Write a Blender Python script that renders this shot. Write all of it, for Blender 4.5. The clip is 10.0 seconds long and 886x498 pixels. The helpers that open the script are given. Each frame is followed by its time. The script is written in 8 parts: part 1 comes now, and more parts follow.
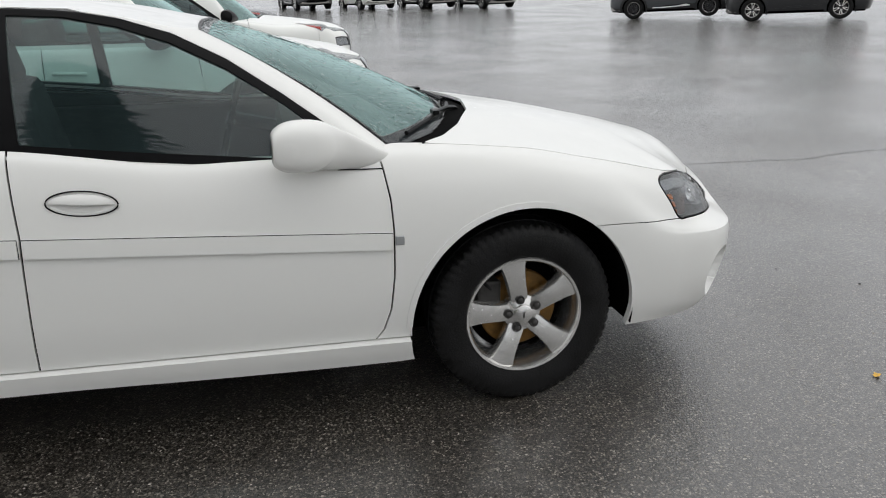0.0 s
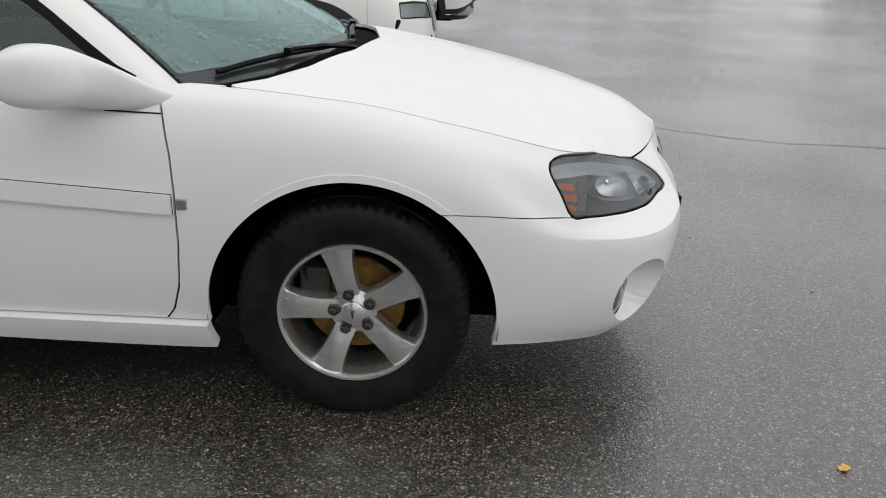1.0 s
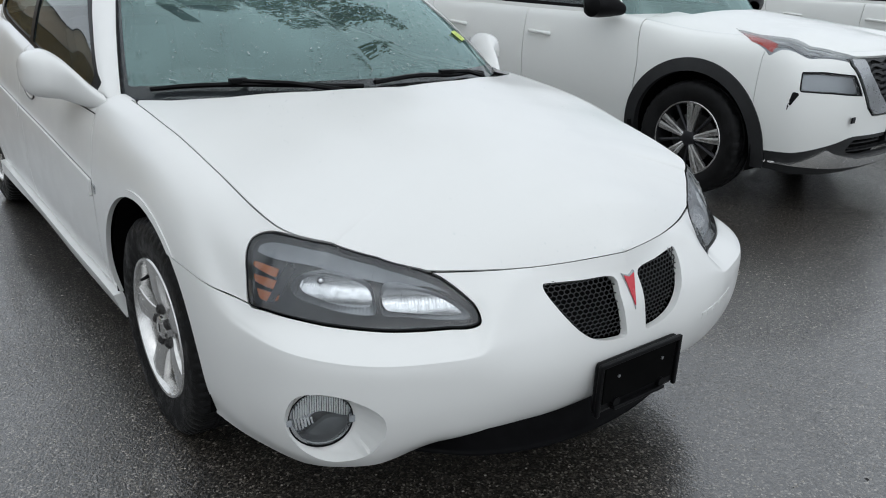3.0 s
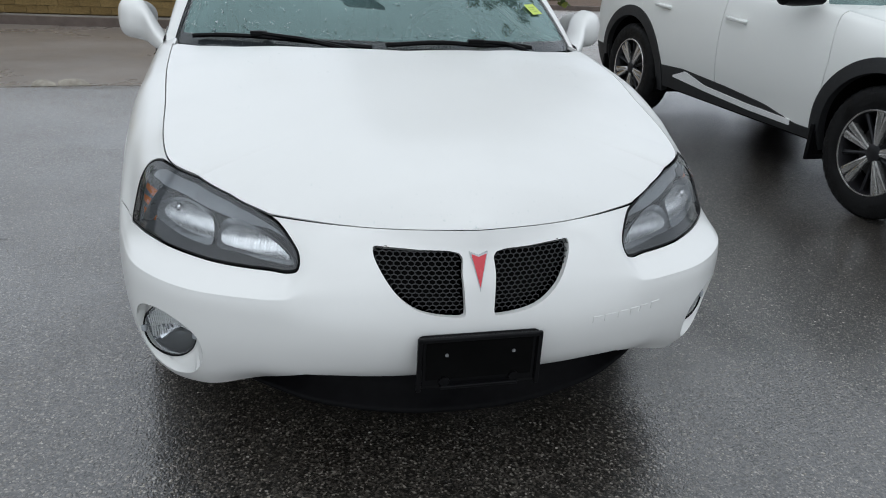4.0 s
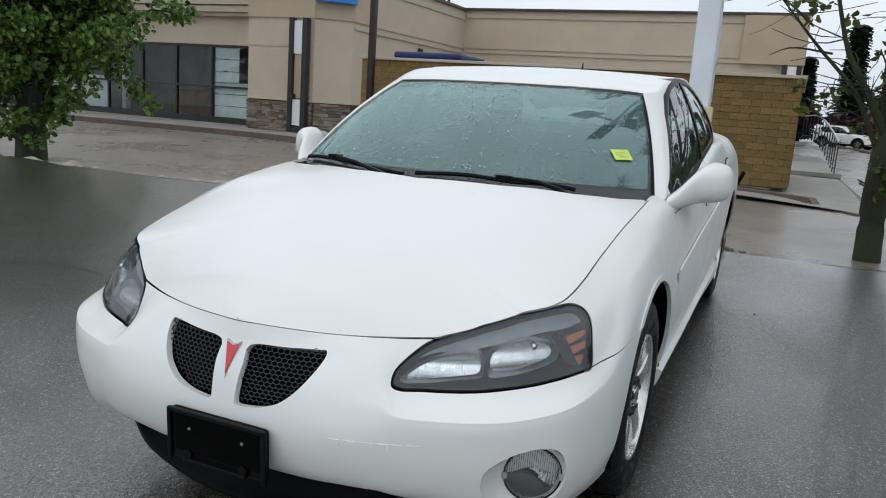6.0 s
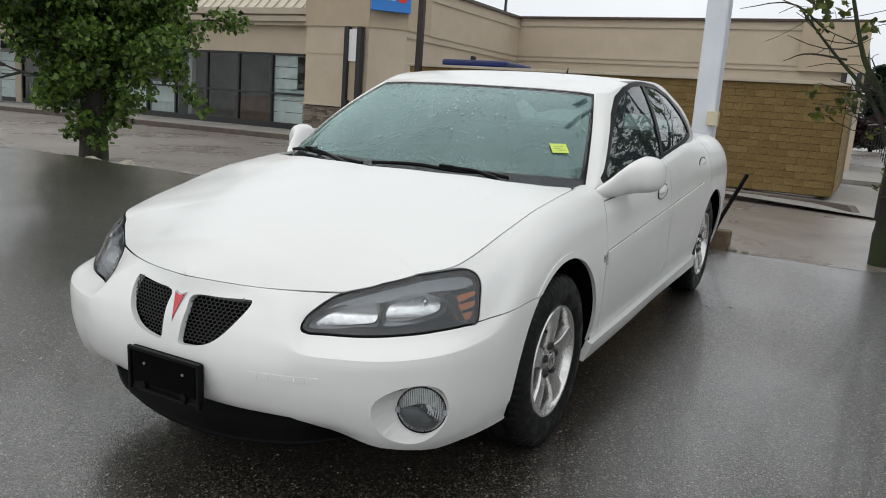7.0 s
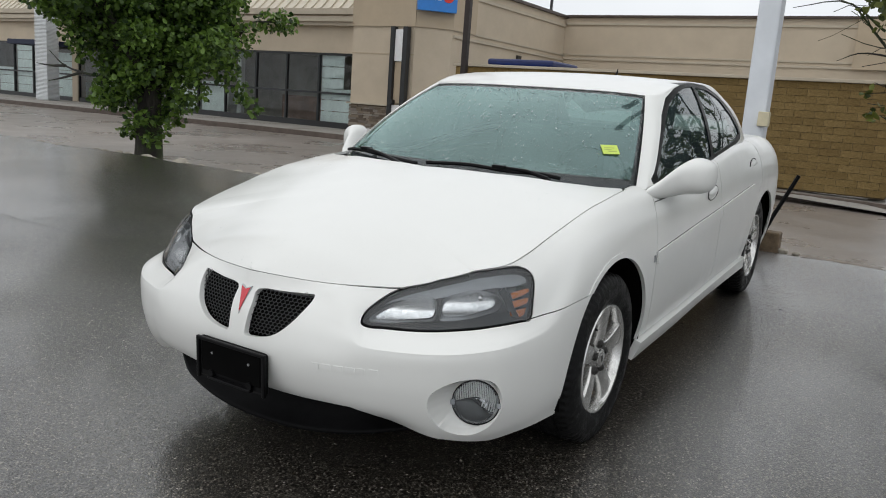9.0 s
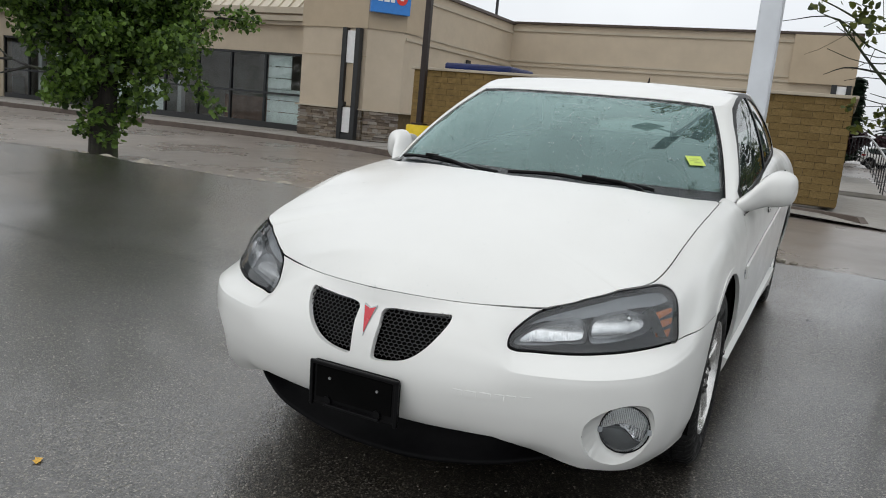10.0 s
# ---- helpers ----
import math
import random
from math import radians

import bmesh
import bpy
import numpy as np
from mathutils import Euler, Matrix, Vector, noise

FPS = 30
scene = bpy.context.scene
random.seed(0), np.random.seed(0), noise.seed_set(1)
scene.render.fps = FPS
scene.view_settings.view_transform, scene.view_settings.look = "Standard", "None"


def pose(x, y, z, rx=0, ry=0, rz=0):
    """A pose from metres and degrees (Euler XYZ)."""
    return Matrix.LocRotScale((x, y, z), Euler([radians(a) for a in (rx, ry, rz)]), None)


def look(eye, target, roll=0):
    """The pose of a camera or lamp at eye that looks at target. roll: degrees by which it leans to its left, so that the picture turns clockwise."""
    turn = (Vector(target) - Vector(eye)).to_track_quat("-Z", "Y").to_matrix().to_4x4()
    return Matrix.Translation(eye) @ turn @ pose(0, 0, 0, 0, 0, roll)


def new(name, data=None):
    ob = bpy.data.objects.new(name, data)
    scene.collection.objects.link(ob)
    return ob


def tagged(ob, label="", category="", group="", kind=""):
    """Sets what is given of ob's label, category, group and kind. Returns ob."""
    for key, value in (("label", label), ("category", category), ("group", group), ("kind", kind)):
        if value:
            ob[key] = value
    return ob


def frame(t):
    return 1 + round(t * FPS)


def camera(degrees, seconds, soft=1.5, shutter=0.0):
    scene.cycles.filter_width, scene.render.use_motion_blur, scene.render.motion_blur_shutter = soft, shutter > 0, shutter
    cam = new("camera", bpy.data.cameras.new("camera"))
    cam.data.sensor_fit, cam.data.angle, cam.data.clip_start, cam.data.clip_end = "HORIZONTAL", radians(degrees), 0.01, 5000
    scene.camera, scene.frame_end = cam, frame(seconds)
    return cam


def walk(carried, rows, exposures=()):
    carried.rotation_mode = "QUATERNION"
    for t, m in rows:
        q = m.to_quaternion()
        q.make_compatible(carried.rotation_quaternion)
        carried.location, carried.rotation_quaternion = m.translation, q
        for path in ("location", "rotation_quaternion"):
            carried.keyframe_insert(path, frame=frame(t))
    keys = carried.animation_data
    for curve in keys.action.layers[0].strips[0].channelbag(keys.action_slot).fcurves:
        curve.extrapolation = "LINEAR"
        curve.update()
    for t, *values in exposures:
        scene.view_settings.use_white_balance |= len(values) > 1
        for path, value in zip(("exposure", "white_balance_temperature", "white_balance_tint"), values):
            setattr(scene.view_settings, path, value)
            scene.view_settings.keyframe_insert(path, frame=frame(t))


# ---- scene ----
SLOPE_DEG = 2.47
SKY = 0.965
cam = camera(59.6, 10.0, soft=1.0)
PATH = [
    (0, (-0.84, -3.305, 1.435), (-0.413, -1.455, 0.807), -0.6),
    (0.5, (-0.235, -3.137, 1.419), (-0.047, -1.255, 0.771), -0.8),
    (1, (0.307, -2.843, 1.366), (0.272, -0.996, 0.599), 1.7),
    (1.5, (0.89, -2.577, 1.384), (0.5, -0.779, 0.599), 3.1),
    (2, (1.407, -2.29, 1.42), (0.568, -0.637, 0.67), 3.7),
    (2.5, (1.827, -1.878, 1.432), (0.667, -0.425, 0.695), 2.4),
    (2.7, (1.987, -1.73, 1.408), (0.67, -0.406, 0.691), 2.0),
    (3.8, (2.585, -0.716, 1.408), (0.852, -0.059, 0.656), 3.1),
    (4, (2.684, -0.515, 1.399), (0.896, -0.054, 0.631), 3.2),
    (4.5, (2.813, -0.014, 1.431), (0.962, 0.098, 0.681), 4.2),
    (5, (2.695, 0.492, 1.392), (0.818, 0.421, 0.705), 5.4),
    (5.5, (2.552, 0.925, 1.37), (0.681, 0.477, 0.825), 4.1),
    (5.7, (2.53, 1.066, 1.373), (0.692, 0.442, 0.893), 3.2),
    (6.8, (2.675, 1.696, 1.39), (0.955, 0.777, 0.948), 3.0),
    (7, (2.693, 1.831, 1.377), (0.978, 0.898, 0.943), 3.0),
    (7.5, (2.705, 1.973, 1.388), (1.035, 0.972, 0.932), 2.2),
    (8, (2.706, 1.976, 1.393), (1.058, 0.936, 0.945), 2.1),
    (8.5, (2.714, 1.968, 1.391), (1.082, 0.903, 0.942), 1.7),
    (9, (2.785, 1.835, 1.39), (1.126, 0.809, 0.948), 2.9),
    (9.5, (2.938, 1.526, 1.398), (1.224, 0.579, 0.99), 3.7),
    (9.8, (2.970, 1.318, 1.371), (1.222, 0.421, 0.961), 4.1),
    (10, (2.959, 1.188, 1.354), (1.209, 0.316, 0.931), 4.3),
]
# the film's camera shifts its brightness and white balance a little on the way
EXPOSURES = [(0.0, 0.17, 6480, 10), (1.2, 0.13, 6480, 10), (2.0, 0.03, 6250, 9), (2.5, 0.0, 6100, 8), (5.7, 0.01, 5950, 8), (6.9, 0.07, 6380, 9), (10.0, 0.06, 6380, 9)]
# the lot falls gently towards +x, so the path, written in the parked car's own frame, is tilted with it
walk(cam, [(t, pose(0, 0, 0, 0, SLOPE_DEG, 0) @ look(eye, target, roll)) for t, eye, target, roll in PATH], EXPOSURES)

# ---------- light ----------
world = bpy.data.worlds.new("overcast")
scene.world = world
world.use_nodes = True
wn, wl = world.node_tree.nodes, world.node_tree.links
wn.clear()
w_out = wn.new("ShaderNodeOutputWorld")
w_bg = wn.new("ShaderNodeBackground")
w_sky = wn.new("ShaderNodeTexSky")
w_sky.sky_type = "NISHITA"
w_sky.sun_disc = False
w_sky.sun_elevation, w_sky.sun_rotation = radians(51), radians(106)
w_sky.dust_density, w_sky.air_density = 4.0, 1.0
w_hs = wn.new("ShaderNodeHueSaturation")
w_hs.inputs["Saturation"].default_value = 0.15
w_hs.inputs["Value"].default_value = 0.16
# a closed cloud layer, thinner and a little brighter towards the horizon, over what the sky gives
w_co = wn.new("ShaderNodeTexCoord")
w_sep = wn.new("ShaderNodeSeparateXYZ")
w_rmp = wn.new("ShaderNodeValToRGB")
for el, (ps, c) in zip(w_rmp.color_ramp.elements, ((0.0, (0.86, 0.88, 0.91, 1)), (0.6, (1.05, 1.055, 1.06, 1)))):
    el.position, el.color = ps, c
w_nz = wn.new("ShaderNodeTexNoise")
w_nz.inputs["Scale"].default_value, w_nz.inputs["Detail"].default_value = 2.2, 5.0
w_nr = wn.new("ShaderNodeValToRGB")
for el, (ps, c) in zip(w_nr.color_ramp.elements, ((0.3, (0.86, 0.87, 0.89, 1)), (0.7, (1.08, 1.08, 1.07, 1)))):
    el.position, el.color = ps, c
w_mul = wn.new("ShaderNodeMix")
w_mul.data_type, w_mul.blend_type = "RGBA", "MULTIPLY"
w_mul.inputs[0].default_value = 1.0
w_mix = wn.new("ShaderNodeMix")
w_mix.data_type = "RGBA"
w_mix.inputs[0].default_value = 0.75
wl.new(w_co.outputs["Generated"], w_sep.inputs[0])
wl.new(w_co.outputs["Generated"], w_nz.inputs["Vector"])
wl.new(w_sep.outputs["Z"], w_rmp.inputs[0])
wl.new(w_nz.outputs[0], w_nr.inputs[0])
wl.new(w_rmp.outputs[0], w_mul.inputs[6])
wl.new(w_nr.outputs[0], w_mul.inputs[7])
w_dir = wn.new("ShaderNodeVectorMath")
w_dir.operation = "DOT_PRODUCT"
w_dir.inputs[1].default_value = (-0.9, 0.16, 0.0)
w_up = wn.new("ShaderNodeMath")
w_up.operation = "MULTIPLY"
w_side = wn.new("ShaderNodeMath")
w_side.operation = "MULTIPLY_ADD"
w_side.inputs[1].default_value, w_side.inputs[2].default_value = 0.62, 1.0
w_scale = wn.new("ShaderNodeVectorMath")
w_scale.operation = "SCALE"
wl.new(w_co.outputs["Generated"], w_dir.inputs[0])
wl.new(w_dir.outputs["Value"], w_up.inputs[0])
wl.new(w_sep.outputs["Z"], w_up.inputs[1])
wl.new(w_up.outputs[0], w_side.inputs[0])
w_bg.inputs["Strength"].default_value = SKY
wl.new(w_sky.outputs[0], w_hs.inputs["Color"])
wl.new(w_hs.outputs[0], w_mix.inputs[6])
wl.new(w_mul.outputs[2], w_mix.inputs[7])
wl.new(w_mix.outputs[2], w_scale.inputs[0])
wl.new(w_side.outputs[0], w_scale.inputs["Scale"])
wl.new(w_scale.outputs[0], w_bg.inputs["Color"])
wl.new(w_bg.outputs[0], w_out.inputs["Surface"])
sun = new("sun", bpy.data.lights.new("sun", "SUN"))
sun.data.energy, sun.data.angle, sun.data.color = 0.50, radians(105), (1.0, 0.98, 0.95)
sun.matrix_basis = look((14, -4, 18), (0, 0, 0))


# ---------- materials ----------
def material(name):
    m = bpy.data.materials.new(name)
    m.use_nodes = True
    nt = m.node_tree
    return m, nt, nt.nodes["Principled BSDF"]


def node(nt, kind, **values):
    n = nt.nodes.new(kind)
    for k, v in values.items():
        key = k.replace("_", " ")
        for i in n.inputs:
            if i.name == key:
                i.default_value = v
                break
    return n


def ramp(nt, source, stops):
    r = nt.nodes.new("ShaderNodeValToRGB")
    e = r.color_ramp.elements
    while len(e) < len(stops):
        e.new(0.5)
    for el, (p, c) in zip(e, stops):
        el.position = p
        el.color = (*c, 1) if len(c) == 3 else c
    nt.links.new(source, r.inputs[0])
    return r.outputs[0]


def grain(nt, scale, detail=6.0, rough=0.6, kind="object"):
    co = nt.nodes.new("ShaderNodeTexCoord")
    n = node(nt, "ShaderNodeTexNoise", Scale=scale, Detail=detail, Roughness=rough)
    nt.links.new(co.outputs["Object"], n.inputs["Vector"])
    return n.outputs[0]


def mixed(nt, fac, a, b, mode="MIX"):
    m = nt.nodes.new("ShaderNodeMix")
    m.data_type, m.blend_type = "RGBA", mode
    for socket, value in ((m.inputs[0], fac), (m.inputs[6], a), (m.inputs[7], b)):
        if isinstance(value, (int, float)):
            socket.default_value = value
        elif isinstance(value, tuple):
            socket.default_value = (*value, 1)
        else:
            nt.links.new(value, socket)
    return m.outputs[2]


def bump(nt, p, height, strength, distance):
    b = node(nt, "ShaderNodeBump", Strength=strength, Distance=distance)
    nt.links.new(height, b.inputs["Height"])
    nt.links.new(b.outputs[0], p.inputs["Normal"])


def plain(name, colour, rough=0.5, metal=0.0, vary=0.12, scale=8.0, relief=0.0, relief_scale=60.0, coat=0.0, spec=0.5):
    """A surface with a soft uneven tone, uneven gloss and, where asked, a fine relief."""
    m, nt, p = material(name)
    dark = tuple(c * (1 - vary) for c in colour)
    light = tuple(min(1, c * (1 + vary)) for c in colour)
    big = grain(nt, scale)
    nt.links.new(ramp(nt, big, [(0.3, dark), (0.7, light)]), p.inputs["Base Color"])
    r = ramp(nt, grain(nt, scale * 5), [(0.3, (max(0, rough - 0.06),) * 3), (0.7, (min(1, rough + 0.06),) * 3)])
    nt.links.new(r, p.inputs["Roughness"])
    p.inputs["Metallic"].default_value = metal
    p.inputs["Specular IOR Level"].default_value = spec
    if coat:
        p.inputs["Coat Weight"].default_value = coat
        p.inputs["Coat Roughness"].default_value = 0.03
    if relief:
        bump(nt, p, grain(nt, relief_scale, 8), relief, 0.01)
    return m


def paint(name, colour, dirt=(0.42, 0.41, 0.38), low=0.45):
    """Car paint with clear coat, a thin film of rain dirt and dust towards nothing in particular."""
    m, nt, p = material(name)
    film = ramp(nt, grain(nt, 3.0, 9, 0.65), [(0.5, (0, 0, 0)), (0.9, (0.05,) * 3)])
    nt.links.new(mixed(nt, film, colour, dirt), p.inputs["Base Color"])
    nt.links.new(ramp(nt, grain(nt, 3.0), [(0.35, (0.36,) * 3), (0.75, (0.44,) * 3)]), p.inputs["Roughness"])
    p.inputs["Coat Weight"].default_value = 0.8
    p.inputs["Coat IOR"].default_value = 1.4
    nt.links.new(ramp(nt, grain(nt, 5.0, 4), [(0.45, (0.17,) * 3), (0.8, (0.28,) * 3)]), p.inputs["Coat Roughness"])
    p.inputs["Specular IOR Level"].default_value = 0.4
    return m


def glass(name, tint, ior=1.65, haze=0.0, haze_colour=(0.6, 0.66, 0.66), rough=0.0, sheen=(1, 1, 1)):
    """A single pane: tinted see-through, gloss by Fresnel, and a little diffuse haze: rain film, mist, and light put in
    as colour.
    """
    m, nt, p = material(name)
    nt.nodes.remove(p)
    out = nt.nodes["Material Output"]
    see = node(nt, "ShaderNodeBsdfTransparent", Color=(*tint, 1))
    gloss = node(nt, "ShaderNodeBsdfGlossy", Color=(*sheen, 1), Roughness=rough)
    fr = node(nt, "ShaderNodeFresnel", IOR=ior)
    mix = nt.nodes.new("ShaderNodeMixShader")
    base = see.outputs[0]
    if haze:
        dif = node(nt, "ShaderNodeBsdfDiffuse", Color=(*haze_colour, 1))
        hm = nt.nodes.new("ShaderNodeMixShader")
        hf = ramp(nt, grain(nt, 2.5, 8), [(0.3, (haze * 0.6,) * 3), (0.7, (haze * 1.4,) * 3)])
        nt.links.new(hf, hm.inputs[0])
        nt.links.new(see.outputs[0], hm.inputs[1])
        nt.links.new(dif.outputs[0], hm.inputs[2])
        base = hm.outputs[0]
    nt.links.new(fr.outputs[0], mix.inputs[0])
    nt.links.new(base, mix.inputs[1])
    nt.links.new(gloss.outputs[0], mix.inputs[2])
    nt.links.new(mix.outputs[0], out.inputs["Surface"])
    return m


WHITE = paint("white_paint", (0.765, 0.768, 0.745))
PEARL = paint("pearl_white_paint", (0.82, 0.83, 0.80))
BLACKP = paint("black_paint", (0.012, 0.013, 0.015))
DARKP = paint("dark_grey_paint", (0.05, 0.055, 0.06))
CHINM = plain("dull_black_spoiler_plastic", (0.004, 0.004, 0.0045), 0.5, vary=0.3, scale=20, relief=0.06, relief_scale=300, spec=0.06)
MESHM = plain("grille_plastic", (0.007, 0.007, 0.008), 0.42, vary=0.2, scale=40)
UNDER = plain("underbody_black", (0.003, 0.003, 0.003), 0.9, vary=0.3, spec=0.05)
TRIM = plain("black_trim", (0.004, 0.004, 0.0045), 0.34, vary=0.3, scale=20, relief=0.06, relief_scale=300, spec=0.12)
GREYTRIM = plain("grey_plastic_cladding", (0.015, 0.0155, 0.0165), 0.55, vary=0.2, scale=14, relief=0.1, relief_scale=300)
def rubber():
    """Tyre rubber with wet, darker blotches among dull dry ones."""
    m, nt, p = material("tyre_rubber")
    wet = grain(nt, 16.0, 7, 0.7)
    nt.links.new(ramp(nt, wet, [(0.40, (0.011, 0.011, 0.0115)), (0.56, (0.004, 0.004, 0.004))]), p.inputs["Base Color"])
    nt.links.new(ramp(nt, wet, [(0.42, (0.75,) * 3), (0.58, (0.38,) * 3)]), p.inputs["Roughness"])
    p.inputs["Specular IOR Level"].default_value = 0.2
    bump(nt, p, grain(nt, 120.0, 8), 0.3, 0.01)
    return m


RUBBER = rubber()
ALLOY = plain("silver_alloy", (0.64, 0.635, 0.62), 0.22, metal=0.9, vary=0.12, scale=25)
DARKALLOY = plain("dark_alloy", (0.03, 0.03, 0.033), 0.35, metal=0.6, vary=0.2, scale=25)
CHROME = plain("chrome", (0.78, 0.78, 0.78), 0.12, metal=1.0, vary=0.04)
SATIN = plain("satin_silver_trim", (0.42, 0.43, 0.44), 0.3, metal=0.9, vary=0.05)
RUST = plain("rusty_brake_disc", (0.20, 0.105, 0.025), 0.55, metal=0.5, vary=0.45, scale=30)
IRON = plain("cast_iron_caliper", (0.05, 0.048, 0.046), 0.6, metal=0.4, vary=0.3, scale=30)
REDP = plain("red_emblem", (0.55, 0.015, 0.03), 0.25, vary=0.06, coat=0.6)
AMBER = plain("amber_reflector", (0.42, 0.11, 0.012), 0.25, vary=0.2, scale=60, coat=0.5)
REFLECT = plain("silver_reflector", (0.76, 0.77, 0.79), 0.10, metal=0.95, vary=0.06, scale=60)
LAMPMID = plain("dim_lamp_grey", (0.29, 0.305, 0.32), 0.30, metal=0.5, vary=0.15, scale=40)
LAMPDARK = plain("dark_lamp_housing", (0.048, 0.053, 0.058), 0.35, vary=0.2, scale=30)
LAMPGREY = plain("grey_lamp_bezel", (0.33, 0.35, 0.37), 0.3, vary=0.1, scale=30)
FLUTEM = plain("lit_lamp_mirror", (0.86, 0.87, 0.88), 0.24, metal=0.85, vary=0.2, scale=70)
SHIELDM = plain("dark_grey_fog_shield", (0.085, 0.092, 0.095), 0.22, vary=0.15, scale=40)
# plain white that stands in for bright reflections on metal parts
SIGNWHITE = plain("white_for_bright_metal", (0.85, 0.85, 0.84), 0.25, vary=0.05)
SEATM = plain("grey_seat_cloth", (0.055, 0.055, 0.058), 0.9, vary=0.25, scale=30, relief=0.2, relief_scale=200)
DASHM = plain("dark_dashboard_vinyl", (0.03, 0.032, 0.034), 0.7, vary=0.2, scale=20, relief=0.2, relief_scale=200)
STICKER = plain("yellow_green_sticker", (0.58, 0.72, 0.13), 0.6, vary=0.06)
INK = plain("faded_ink", (0.34, 0.42, 0.10), 0.6, vary=0.1)
WSGLASS = glass("misted_windscreen_glass", (0.30, 0.42, 0.40), ior=2.05, haze=0.20, haze_colour=(0.30, 0.46, 0.45), sheen=(0.74, 0.97, 0.94))
EDGEGLASS = glass("wet_clear_glass", (0.75, 0.82, 0.82), ior=1.5, haze=0.02)
# teal haze colour lightens the side panes, like a brighter cabin behind them
SIDEGLASS = glass("tinted_side_glass", (0.55, 0.70, 0.68), ior=1.6, haze=0.09, haze_colour=(0.20, 0.31, 0.32))
# grey haze: a dull lens, with reflected sky put into its colour
LENS = glass("clear_lens", (0.95, 0.97, 0.98), ior=1.55, haze=0.05, haze_colour=(0.5, 0.52, 0.54))
DROPM = glass("rain_drop_water", (0.92, 0.94, 0.94), ior=1.4)
FRIT = plain("black_frit_band", (0.020, 0.022, 0.028), 0.4, vary=0.2, scale=60)
REDLENS = plain("red_lens", (0.42, 0.025, 0.015), 0.2, vary=0.1, coat=0.6)


# ---------- mesh helpers ----------
def mesh_object(name, verts, faces, mat, parent=None, smooth=True, label=""):
    me = bpy.data.meshes.new(name)
    me.from_pydata([tuple(v) for v in verts], [], [tuple(int(i) for i in f) for f in faces])
    me.materials.append(mat)
    if smooth:
        me.polygons.foreach_set("use_smooth", [True] * len(me.polygons))
    me.update()
    ob = new(name, me)
    if parent is not None:
        ob.parent = parent
    if label:
        ob["label"] = label
    return ob


def part(name, bm, mat, parent=None, label="", smooth=False):
    me = bpy.data.meshes.new(name)
    bmesh.ops.recalc_face_normals(bm, faces=bm.faces)
    bm.to_mesh(me)
    bm.free()
    me.materials.append(mat)
    if smooth:
        me.polygons.foreach_set("use_smooth", [True] * len(me.polygons))
        me.set_sharp_from_angle(angle=radians(38))
    ob = new(name, me)
    if parent is not None:
        ob.parent = parent
    if label:
        ob["label"] = label
    return ob


def thing(name, label, category, m=None, group="", kind=""):
    e = new(name)
    e.empty_display_size = 0.1
    e.matrix_basis = m if m is not None else Matrix()
    return tagged(e, label, category, group, kind)


def box(bm, x0, x1, y0, y1, z0, z1, bevel=0.0, m=None):
    r = bmesh.ops.create_cube(bm, size=1.0)
    vs = r["verts"]
    bmesh.ops.scale(bm, vec=(x1 - x0, y1 - y0, z1 - z0), verts=vs)
    bmesh.ops.translate(bm, vec=((x0 + x1) / 2, (y0 + y1) / 2, (z0 + z1) / 2), verts=vs)
    if bevel:
        es = {e for v in vs for e in v.link_edges}
        r = bmesh.ops.bevel(bm, geom=list(es), offset=bevel, segments=2, affect="EDGES", profile=0.5)
        vs = list({v for f in r["faces"] for v in f.verts} | {v for v in vs if v.is_valid})
    if m is not None:
        bmesh.ops.transform(bm, matrix=m, verts=vs)
    return vs


def boxed(name, dims, mat, parent=None, bevel=0.0, m=None, label=""):
    bm = bmesh.new()
    box(bm, *dims, bevel=bevel, m=m)
    return part(name, bm, mat, parent, label)


def tube(bm, points, radii, n=8, cap=True):
    """A round bar through points, with a radius at each."""
    pts = [Vector(p) for p in points]
    rings = []
    up = Vector((0.13, 0.27, 0.95))
    for i, p in enumerate(pts):
        t = (pts[min(i + 1, len(pts) - 1)] - pts[max(i - 1, 0)]).normalized()
        a = t.cross(up if abs(t.dot(up)) < 0.95 else Vector((1, 0, 0))).normalized()
        b = t.cross(a)
        r = float(radii[i] if isinstance(radii, (list, tuple)) else radii)
        rings.append([bm.verts.new(p + r * (math.cos(2 * math.pi * k / n) * a + math.sin(2 * math.pi * k / n) * b)) for k in range(n)])
    for r0, r1 in zip(rings, rings[1:]):
        for k in range(n):
            bm.faces.new((r0[k], r0[(k + 1) % n], r1[(k + 1) % n], r1[k]))
    if cap:
        bm.faces.new(rings[0])
        bm.faces.new(list(reversed(rings[-1])))


def revolve(bm, profile, n=48, axis="y", close=False):
    """Turns (radius, height) pairs about an axis."""
    rings = []
    for r, h in profile:
        ring = []
        for k in range(n):
            a = 2 * math.pi * k / n
            c, s = r * math.cos(a), r * math.sin(a)
            ring.append(bm.verts.new((c, h, s) if axis == "y" else (c, s, h)))
        rings.append(ring)
    pairs = list(zip(rings, rings[1:])) + ([(rings[-1], rings[0])] if close else [])
    for r0, r1 in pairs:
        for k in range(n):
            bm.faces.new((r0[k], r0[(k + 1) % n], r1[(k + 1) % n], r1[k]))
    return rings


